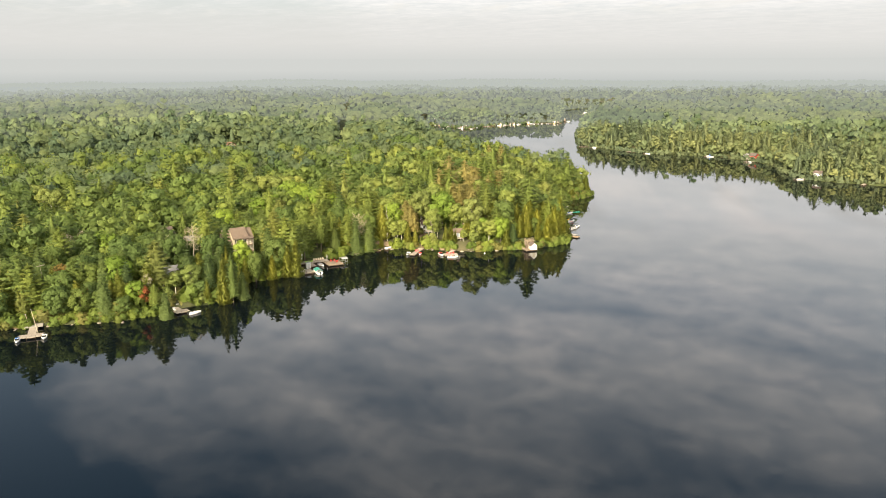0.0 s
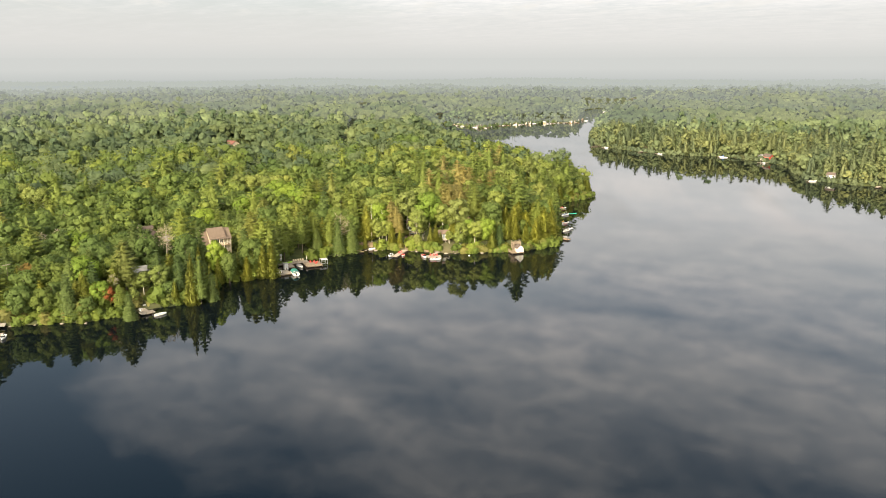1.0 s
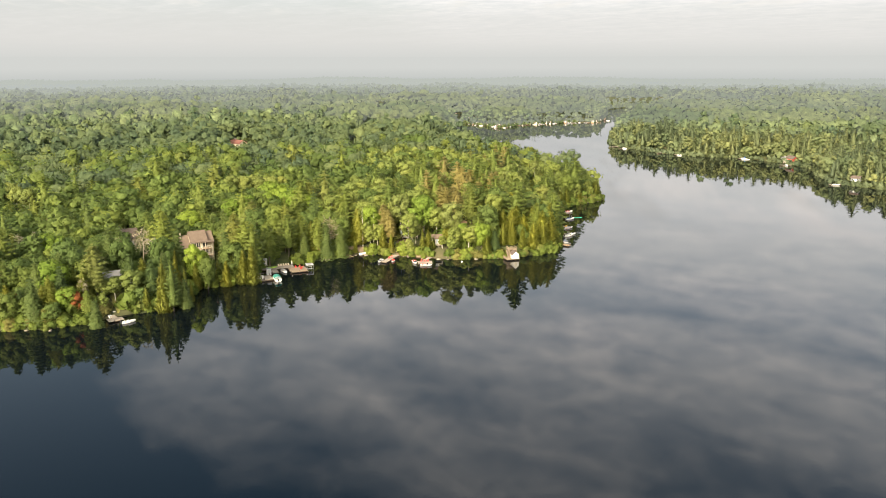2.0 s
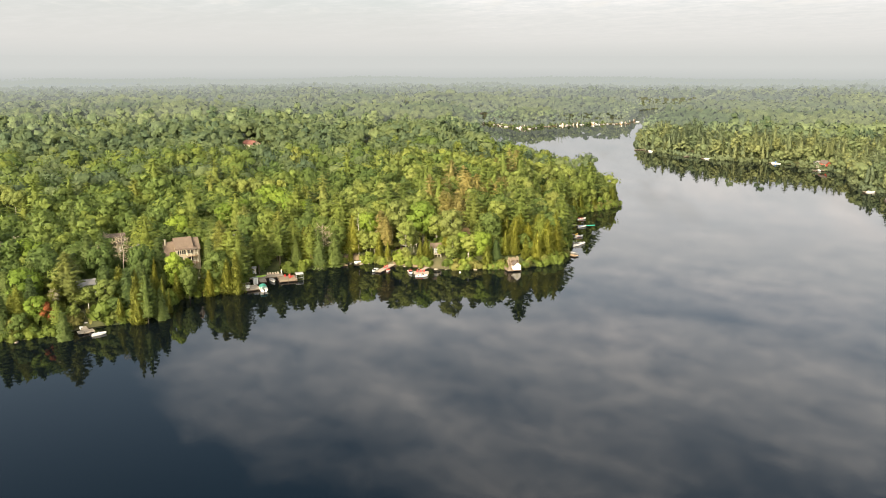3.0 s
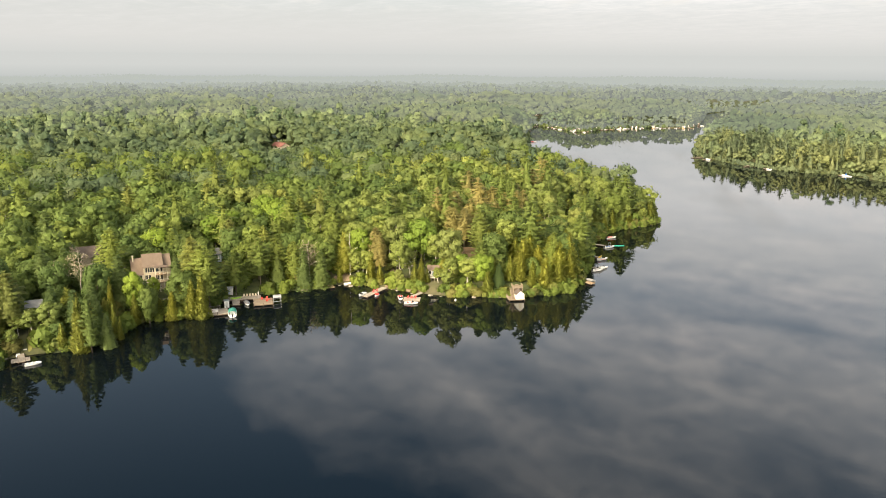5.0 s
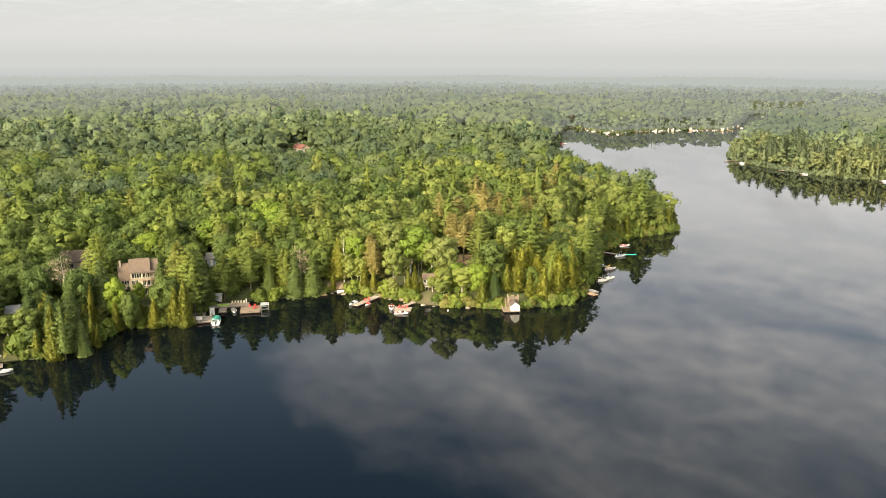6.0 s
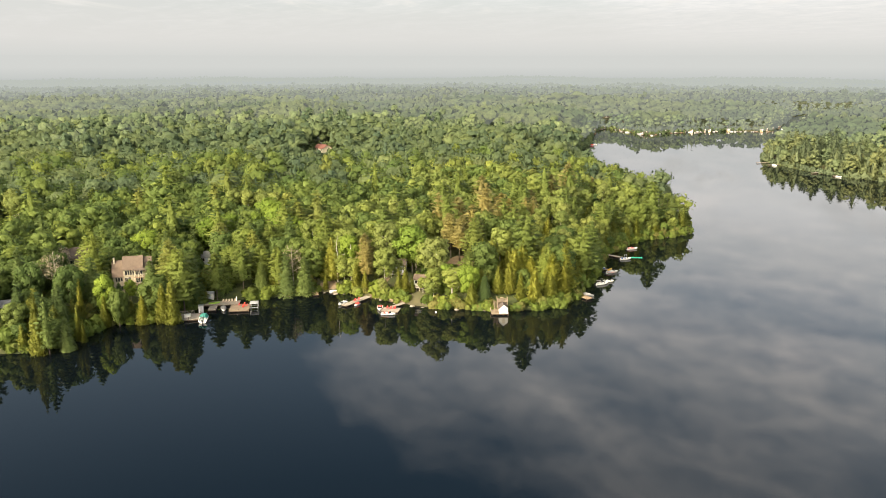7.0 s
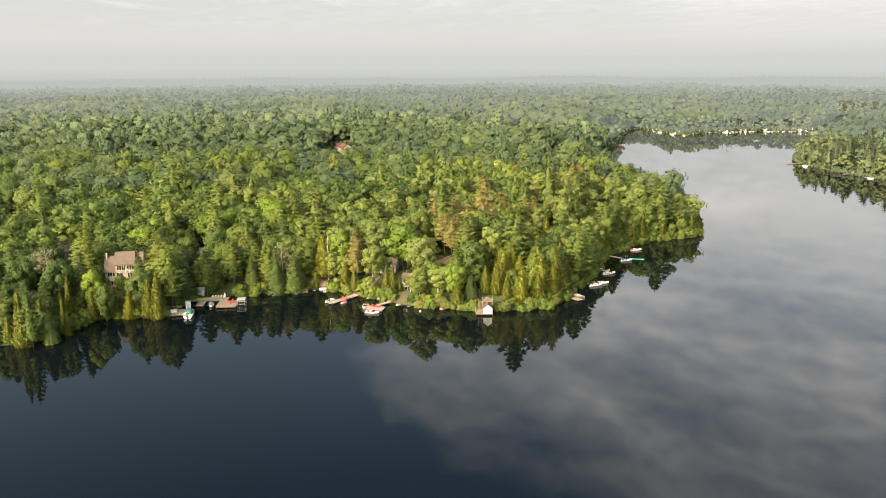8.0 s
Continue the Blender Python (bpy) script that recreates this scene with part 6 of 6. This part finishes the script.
# ---- the terrace dock with its shed and canopy ----
def terrace_dock():
    root = thing("terrace_dock", pose(-49.5, 287.5, 0, 0, 0, 28), "weathered timber terrace dock in an L along the shore", "dock")
    part("decking", boards(-8.0, 0.2, 4.0, 3.8, 0.75, 0.1), WOOD_GREY, root)
    part("decking", boards(1.5, -6.4, 7.6, 0.1, 0.62, 0.1), WOOD_BROWN, root)
    part("decking", boards(-5.0, -4.4, -2.6, 0.1, 0.55, 0.1), WOOD_GREY, root)
    part("frame", block((-8, 0.2, 0.35, 4, 0.35, 0.65), (1.5, -6.4, 0.3, 7.6, -6.25, 0.52), (7.45, -6.4, 0.3, 7.6, 0.1, 0.52), (1.5, -6.4, 0.3, 1.65, 0.1, 0.52), (-5, -4.4, 0.2, -2.6, -4.25, 0.45)), WOOD_DARK, root)
    for px, py in ((-7.8, 0.4), (-5, 0.4), (-4.9, -4.2), (-2.7, -4.2), (-2, 0.4), (1.6, -6.2), (4.5, -6.2), (7.4, -6.2), (7.4, -3), (1.6, -3), (7.4, 0)):
        part("pile", rods(((px, py, -2.5), (px, py, 0.95), 0.11, 0.11)), WOOD_DARK, root)
    m = root.matrix_world

    def at(x, y, z, r=0):
        return m @ pose(x, y, z, 0, 0, r)
    can = thing("boat_lift_canopy", at(8.9, -2.4, 0, 90), "boat lift under a pale grey canvas canopy on metal legs", "boat lift")
    bm = bmesh.new()
    prof = [(-1.5, 1.75), (-1.1, 2.0), (0, 2.12), (1.1, 2.0), (1.5, 1.75)]
    a, b = [bm.verts.new((px, -1.3, pz)) for px, pz in prof], [bm.verts.new((px, 1.3, pz)) for px, pz in prof]
    for k in range(4):
        bm.faces.new((a[k], a[k + 1], b[k + 1], b[k]))
    bmesh.ops.solidify(bm, geom=bm.faces[:], thickness=0.05)
    part("canopy", bm, CANVAS_PALE, can)
    for px in (-1.3, 1.3):
        for py in (-1.15, 1.15):
            part("leg", rods(((px, py, -2.0), (px, py, 1.9), 0.05, 0.05)), METAL, can)
        part("cradle_beam", rods(((px, -1.15, 0.5), (px, 1.15, 0.5), 0.06, 0.06)), METAL, can)
    for k in range(5):
        p = at(-1.2 + k * 0.9, 3.0, 0.75)
        c = p.translation
        chair(c.x, c.y, c.z, -62, SIDING_CREAM, "cream slatted lounge chair on the terrace dock")
    for k, (cx, cy, r) in enumerate(((4.2, -1.2, -60), (5.6, -1.0, -95), (6.4, -2.0, 200), (5.6, -3.4, 120))):
        c = at(cx, cy, 0.62).translation
        chair(c.x, c.y, c.z, r, PLASTIC_RED, "red plastic lounge chair on the terrace dock")
    t = thing("patio_umbrella", at(3.2, 0.6, 0.75), "closed white patio umbrella on its stand", "umbrella")
    part("pole", rods(((0, 0, 0), (0, 0, 2.4), 0.03, 0.03)), METAL, t)
    part("canopy", rods(((0, 0, 0.9), (0, 0, 1.6), 0.12, 0.2), ((0, 0, 1.6), (0, 0, 2.45), 0.2, 0.03)), SIDING_WHITE, t)
    k = thing("kayak", at(-3.8, 1.2, 0.95, 8), "lime green kayak lying on the terrace dock", "kayak")
    part("hull", hull_mesh(3.4, 0.75, 0.45), PLASTIC_LIME, k)
    part("cockpit_rim", rods(*[((0.45 * math.cos(i * 0.785) - 0.2, 0.2 * math.sin(i * 0.785), 0.3), (0.45 * math.cos(i * 0.785 + 0.785) - 0.2, 0.2 * math.sin(i * 0.785 + 0.785), 0.3), 0.03, 0.03) for i in range(8)], sides=4), BLACK, k)
    c = at(-0.4, -3.2, 0).translation
    boat(c.x, c.y, 28 - 80, 5.0, "runabout under a dark grey cover by the terrace dock", GEL_WHITE, CANVAS_GREY)
    s = thing("shed", pose(-58.3, 291.6, 0.9, 0, 0, 25) @ Matrix.Diagonal((0.85, 0.85, 0.85, 1)), "small white storage shed with pale roof beside the dock", "shed")
    part("wall", gable_walls(2.8, 2.0, -0.6, 1.9, 2.5), SIDING_WHITE, s)
    for side in (1, -1):
        part("roof", roof_slab(2.8, 2.0, 1.9, 2.5, side, 0.2, 0.08), CANVAS_PALE, s)
    part("door", block((-0.45, -1.04, 0.0, 0.45, -0.98, 1.8)), SIDING_BLUE, s)


terrace_dock()


# ---- the floating dock with the teal-covered boat ----
def float_dock():
    root = thing("float_dock", pose(-52.4, 274.6, 0, 0, 0, 35), "square timber dock with rails beside the covered boat", "dock")
    part("decking", boards(-4.6, -3.0, 2.6, 2.6, 0.6, 0.1), WOOD_GREY, root)
    part("frame", block((-4.6, -3.0, 0.2, 2.6, -2.85, 0.5), (2.45, -3.0, 0.2, 2.6, 2.6, 0.5), (-4.6, -3, 0.2, -4.45, 2.6, 0.5)), WOOD_DARK, root)
    for px, py in ((-4.4, -2.8), (-1, -2.8), (2.4, -2.8), (2.4, 0), (2.4, 2.4), (-4.4, 2.4), (-4.4, 0)):
        part("pile", rods(((px, py, -2.5), (px, py, 1.3), 0.1, 0.1)), WOOD_DARK, root)
    railing(root, [(-4.5, -2.6), (-4.5, 2.5), (0.5, 2.5)], 0.6, 1.0, WOOD_GREY)
    b = boat(-48.2, 274.6, 118, 8.0, "white runabout with an arched teal canvas top", GEL_WHITE)
    bm = bmesh.new()
    rows = []
    for x, h in ((-2.7, 1.75), (-2.1, 2.0), (-0.8, 2.08), (0.5, 1.95), (1.3, 1.2)):
        rows.append([bm.verts.new((x, 1.2 * math.sin(a), 0.75 + (h - 0.75) * math.cos(a) ** 0.7)) for a in (-1.45, -1.1, -0.6, 0.0, 0.6, 1.1, 1.45)])
    for a, c in zip(rows, rows[1:]):
        for k in range(6):
            bm.faces.new((a[k], a[k + 1], c[k + 1], c[k]))
    bmesh.ops.solidify(bm, geom=bm.faces[:], thickness=0.04)
    part("canopy", bm, CANVAS_TEAL, b, "teal canvas top stretched over hoops")
    part("canopy_hoop", rods(*[((-2.7, 1.22 * math.sin(k * 0.36 - 1.44), 0.75 + math.cos(k * 0.36 - 1.44) ** 0.7), (-2.7, 1.22 * math.sin(k * 0.36 - 1.08), 0.75 + math.cos(k * 0.36 - 1.08) ** 0.7), 0.03, 0.03) for k in range(8)], sides=5), METAL, b)
    b = thing("dock_box", pose(-53.4, 273.6, 0.6, 0, 0, 35), "large white storage box on the dock", "storage box")
    part("body", block((-0.9, -0.5, 0, 0.9, 0.5, 0.75)), SIDING_WHITE, b, bevel=0.04)
    part("lid", block((-0.95, -0.55, 0.75, 0.95, 0.55, 0.87)), SIDING_WHITE, b, bevel=0.03)
    h = thing("changing_hut", pose(-52.2, 278.6, 0.6, 0, 0, 35), "narrow grey upright hut on the dock", "hut")
    part("wall", block((-0.7, -0.7, 0, 0.7, 0.7, 2.2)), CANVAS_PALE, h, bevel=0.03)
    part("door", block((-0.4, -0.74, 0.05, 0.4, -0.69, 1.95)), METAL, h)
    part("roof", block((-0.8, -0.8, 2.2, 0.8, 0.8, 2.32)), METAL, h)


float_dock()


# ---- smaller docks and boats along the home shore ----
def home_docks():
    # broad stone-edged dock with leaning poles
    d = dock(-120.5, 213.5, -66, 12.0, 2.2, "pale dock on cribs with a cross landing at its end", 0.6)
    part("cross_landing", boards(8.8, -3.2, 11.8, 3.0, 0.62, 0.1), WOOD_GREY, d)
    part("shore_landing", boards(-1.2, -2.4, 2.6, 2.4, 0.66, 0.1), STONE, d)
    boat(-112.6, 203.8, -66, 4.8, "white runabout tied to the pale dock")
    boat(-118.6, 200.9, -66, 4.4, "small white boat with blue seats tied to the pale dock", seats=CANVAS_BLUE)
    for (x, y, lx, ly, h) in ((-121.4, 212.6, -1.0, 0.3, 3.4), (-116.4, 207.8, -1.6, 0.6, 6.4)):
        p = thing("mast", pose(x, y, 0.5), "bare pale pole leaning over the dock", "pole", "poles at the pale dock")
        part("pole", rods(((0, 0, -0.8), (lx, ly, h), 0.10, 0.07)), SIDING_TAN, p)
        part("cap", rods(((lx, ly, h), (lx, ly, h + 0.12), 0.17, 0.1)), METAL, p)
    o = thing("pedal_boat", pose(-119.4, 217.2, ground_at(-119.4, 217.2) + 0.1, 0, 0, 30), "teal plastic pedal boat drawn up on the bank", "boat")
    part("hull", hull_mesh(2.2, 1.3, 0.6), CANVAS_TEAL, o)
    part("seat", block((-0.5, -0.45, 0.3, -0.2, 0.45, 0.85)), SIDING_WHITE, o, bevel=0.04)
    # dock with the white inflatable
    d = dock(-86.6, 232.2, -46, 8.5, 1.6, "narrow grey dock with a landing at its end", 0.5)
    part("landing", boards(5.6, -2.4, 8.4, 1.9, 0.52, 0.1), WOOD_GREY, d)
    boat(-77.4, 226.0, -46 + 88, 4.6, "small white boat tied across the dock's end", windshield=False)
    boat(-84.9, 229.6, -46, 3.2, "little white rowing boat beside the dock", windshield=False)
    b = thing("dock_box", pose(-85.4, 232.6, 0.5, 0, 0, -46), "white storage box on the narrow dock", "storage box")
    part("body", block((-0.7, -0.4, 0, 0.7, 0.4, 0.6)), SIDING_WHITE, b, bevel=0.04)
    part("lid", block((-0.74, -0.44, 0.6, 0.74, 0.44, 0.7)), SIDING_WHITE, b, bevel=0.03)
    # little swim dock and upturned boat
    dock(-31.6, 311.2, -52, 5.2, 1.7, "short brown swim dock by a sandy bank", 0.5, WOOD_WARM)
    o = thing("rowing_boat", pose(-24.8, 314.0, 0.35, 180, 0, 30), "white rowing boat lying upturned at the waterline", "boat")
    part("hull", hull_mesh(4.2, 1.5, 0.65), GEL_WHITE, o)
    part("keel", rods(((-1.9, 0, -0.24), (1.2, 0, -0.2), 0.04, 0.04)), GEL_WHITE, o)
    # dock with white boat and red chair
    dock(-11.4, 311.4, -106, 12.0, 2.2, "grey plank dock reaching out from the rocks", 0.55)
    boat(-16.4, 302.4, -98, 5.2, "white bowrider moored beside the grey dock", windshield=True)
    boat(-11.6, 303.0, -98, 3.2, "small white personal watercraft beside the dock", seats=PLASTIC_RED, windshield=False)
    chair(-13.4, 305.2, 0.55, -100, PLASTIC_RED, "red plastic lounge chair on the grey dock")
    chair(-12.6, 306.3, 0.55, -90, PLASTIC_RED, "red plastic lounge chair on the grey dock")
    # float with red-trimmed boats
    d = dock(2.2, 308.6, -112, 5.5, 1.5, "gangway from the bank to the float", 0.6)
    f = thing("float", pose(0.8, 301.0, 0, 0, 0, 10), "square timber float with chairs between two boats", "dock")
    part("decking", boards(-2.6, -1.8, 2.8, 2.2, 0.5, 0.1), WOOD_GREY, f)
    part("frame", block((-2.6, -1.8, 0.1, 2.8, -1.65, 0.4), (-2.6, 2.05, 0.1, 2.8, 2.2, 0.4), (-2.6, -1.65, 0.1, -2.45, 2.05, 0.4), (2.65, -1.65, 0.1, 2.8, 2.05, 0.4)), WOOD_DARK, f)
    for k in range(3):
        chair(-0.6 + k * 1.2, 301.6 + 0.2 * k, 0.5, -100, PLASTIC_RED, "red plastic lounge chair on the float")
    boat(-3.0, 301.6, -70, 5.4, "white and red runabout moored at the float", seats=PLASTIC_RED, stripe=GEL_RED)
    boat(1.6, 297.6, 12, 5.2, "white bowrider with red seats moored at the float", seats=PLASTIC_RED, stripe=GEL_RED)
    for x, y in ((14.5, 304.6), (52.2, 343.5)):
        b = thing("mooring_buoy", pose(x, y, 0.1), "white mooring buoy floating on the lake", "buoy", "mooring buoys")
        bm = bmesh.new()
        bmesh.ops.create_uvsphere(bm, u_segments=12, v_segments=8, radius=0.32)
        part("ball", bm, GEL_WHITE, b, smooth=True)
        part("ring", rods(((0, 0, 0.3), (0, 0, 0.45), 0.05, 0.03)), METAL, b)


home_docks()


def point_docks():
    d = dock(50.0, 338.6, -36, 8.6, 2.4, "brown timber dock with a landing at the wooded point", 0.5, WOOD_WARM)
    boat(55.6, 337.9, -10, 4.8, "aluminium boat under a grey cover", METAL, CANVAS_GREY)
    dock(51.6, 356.9, -13, 7.4, 1.6, "grey plank dock below the cedars", 0.5)
    boat(57.8, 352.9, 42, 5.8, "white speedboat with pale seats at the plank dock", tower=True)
    boat(59.4, 356.8, 30, 5.0, "white bowrider tied behind the plank dock")
    dock(52.2, 372.8, -8, 6.6, 1.8, "grey dock with gear piled on it", 0.5)
    boat(58.9, 369.6, 40, 6.0, "white and red motorboat beside the dock", stripe=GEL_RED)
    k = thing("kayak", pose(58.0, 371.6, 0.62, 0, 0, 70), "yellow kayak standing against a rack on the dock", "kayak")
    part("hull", hull_mesh(3.0, 0.7, 0.4), GEL_YELLOW, k)
    part("cockpit_rim", rods(((-0.4, -0.2, 0.3), (0.4, -0.2, 0.3), 0.03, 0.03), ((-0.4, 0.2, 0.3), (0.4, 0.2, 0.3), 0.03, 0.03), sides=4), BLACK, k)
    b = thing("cooler_box", pose(55.6, 372.4, 0.5), "blue cooler box on the dock", "cooler")
    part("body", block((-0.45, -0.3, 0, 0.45, 0.3, 0.45)), CANVAS_BLUE, b, bevel=0.04)
    part("lid", block((-0.47, -0.32, 0.45, 0.47, 0.32, 0.56)), SIDING_WHITE, b, bevel=0.03)
    dock(54.0, 394.6, -20, 6.0, 1.6, "grey dock behind the white speedboat", 0.5)
    boat(61.2, 391.0, 38, 5.8, "white speedboat with a blue cover folded aft", seats=CANVAS_BLUE, tower=True)
    m = thing("swim_mat", pose(64.8, 395.3, 0.06, 0, 0, 16), "long green foam swim mat floating on the lake", "swim mat")
    part("sheet", block((-2.3, -0.7, -0.03, 2.3, 0.7, 0.05)), FOAM_GREEN, m, bevel=0.02)
    part("roll", rods(((2.3, -0.7, 0.1), (2.3, 0.7, 0.1), 0.09, 0.09)), FOAM_GREEN, m)
    dock(53.0, 412.4, -28, 8.0, 1.6, "grey dock in the shade of the point", 0.5)
    boat(61.6, 409.4, 32, 5.6, "red and white runabout at the shaded dock", GEL_WHITE, stripe=GEL_RED, seats=PLASTIC_RED)


point_docks()


# ---- far and east shores ----
def far_shores():
    rng = random.Random(5)
    walls, roofs = [SIDING_TAN, WOOD_WARM, SIDING_CREAM, SIDING_BLUE], [SHINGLE_BROWN, SHINGLE_GREY, SHINGLE_DARK]
    names = {SIDING_WHITE: "white", SIDING_CREAM: "cream", SIDING_TAN: "tan", SIDING_BLUE: "grey-blue", SIDING_RED: "barn-red", WOOD_WARM: "brown timber"}
    homes = [(-46, 1080, 9), (-24, 1022, 10), (18, 952, 7), (27, 962, 6), (48, 985, 8), (58, 992, 8), (70, 1002, 10), (86, 1016, 8), (98, 1030, 11), (112, 1028, 8),
             (136, 1036, 8), (152, 1068, 7)]
    for x, y, w in homes:
        w *= 0.44
        wall, roof = rng.choice(walls), rng.choice(roofs)
        cottage(x, y, max(0.9, ground_at(x, y)) + 0.1, rng.uniform(-15, 15), w, w * 0.7, 1.1, 2.0, wall, roof, f"{names[wall]} lakeside cottage on the far shore of the bay", 3, False, "cottage", "cottages on the far shore", 1)
    sheds = [(-44, 1010, 4), (-30, 1003, 4), (10, 943, 4), (33, 966, 3.5), (40, 974, 4), (60, 984, 5), (78, 998, 4), (98, 1012, 5.5), (132, 1019, 5), (155, 1112, 4)]
    for x, y, w in sheds:
        wall = rng.choice([SIDING_CREAM, SIDING_TAN, WOOD_WARM, WOOD_WARM])
        cottage(x, y, 0.9, rng.uniform(-25, 25), w * 0.6, w * 0.55, 1.2, 1.9, wall, rng.choice(roofs), "small boathouse at the water's edge across the bay", 2, False, "boathouse", "boathouses across the bay")
    for x, y, t in ((-37, 1000, -80), (-14, 975, -70), (12, 938, -80), (21, 936, -60), (44, 976, -75), (64, 986, -75), (84, 1004, -80), (106, 1013, -80), (125, 1020, -85), (-26, 815, 10), (150, 1060, -20), (212, 1225, 180)):
        dock(x, y, t, 9, 2, "grey plank dock on the far shore", 0.6, group="docks on the far shore")
        boat(x + 7 * math.cos(radians(t)) + 2.2 * math.sin(radians(t)), y + 7 * math.sin(radians(t)) - 2.2 * math.cos(radians(t)), t + rng.choice([0, 180]), 5.6, "white motorboat moored off the far shore", cover=rng.choice([None, CANVAS_PALE, CANVAS_GREY]), group="boats on the far shore")
    boat(-20, 812, 40, 5, "white motorboat with a red cover under the back bay trees", GEL_WHITE, CANVAS_RED, group="boats on the far shore")
    # little sheds, racks and boats crowding the far waterline
    shore_rng = np.random.default_rng(12)
    for x, y, z in along_shore(15.0, 1.5, lambda x, y: -48 < x < 146 and 930 < y < 1050, shore_rng):
        kind, w = shore_rng.uniform(), shore_rng.uniform(1.8, 3.6)
        if kind < 0.4:
            wall = (SIDING_CREAM, WOOD_WARM, SIDING_WHITE, SIDING_TAN)[int(shore_rng.integers(4))]
            cottage(x, y, max(0.7, z), shore_rng.uniform(-40, 40), w, w * 0.7, 1.1, 1.9, wall, SHINGLE_DARK, "tiny lakeside shed across the bay", 2, False, "shed", "sheds across the bay")
        elif kind < 0.8:
            boat(x, y - 6, shore_rng.uniform(0, 360), shore_rng.uniform(4, 6), "small motorboat lying off the far shore", (GEL_WHITE, CANVAS_GREY, METAL)[int(shore_rng.integers(3))], (None, CANVAS_PALE, CANVAS_GREY)[int(shore_rng.integers(3))], group="boats on the far shore")
        else:
            dock(x, y, -80 + shore_rng.uniform(-20, 20), 8, 2.4, "brown plank dock on the far shore", 0.5, WOOD_WARM, group="docks on the far shore")
    # east shore
    cottage(240, 617, 1.2, -62, 6.4, 5.6, 3.0, 4.8, SIDING_RED, SHINGLE_DARK, "barn-red boathouse with white trim at the cove", 3, False, "boathouse", porch=True)
    cottage(236.5, 626, 1.2, -62, 6.0, 4.5, 2.4, 3.6, SIDING_WHITE, SHINGLE_GREY, "white cottage beside the red boathouse", 4, False)
    cottage(243, 513, ground_at(243, 513) + 0.2, -40, 4.6, 3.6, 2.2, 3.4, SIDING_BLUE, SHINGLE_DARK, "pale blue cottage with dark roof among the pines", 3, False)
    for x, y, t, ln in ((127, 727, 200, 9), (133, 717, 215, 8), (157, 681, 225, 6), (168, 669, 225, 5), (214, 649, 235, 8), (236, 606, 180, 8), (234, 513, 190, 7), (263, 491, 230, 7)):
        dock(x, y, t, ln, 2, "grey plank dock on the east shore", 0.6, group="docks on the east shore")
        if ln in (6, 9, 7):
            continue
        boat(x + ln * 0.7 * math.cos(radians(t)) + 2.1, y + ln * 0.7 * math.sin(radians(t)) - 1.2, t + 90, 5.8, "white motorboat tied up on the east shore", cover=rng.choice([None, CANVAS_PALE, None]), group="boats on the east shore")
    for x, y, t in ((129, 781, 10), (147, 883, 60), (211, 1255, 20), (231, 512, 0)):
        boat(x, y, t, 6.2, "white motorboat lying at its mooring", cover=rng.choice([None, CANVAS_PALE]), group="boats on the east shore")
    t = thing("swim_platform", pose(213.5, 642, 0, 0, 0, 20), "white floating swim platform with a slide", "swim platform")
    part("deck", block((-2.5, -2, 0.1, 2.5, 2, 0.5)), GEL_WHITE, t)
    part("slide", block((-0.4, -1.8, 0.5, 0.4, 0.6, 0.7), (-0.4, 0.6, 0.5, 0.4, 1.0, 2.0)), CANVAS_BLUE, t)


far_shores()
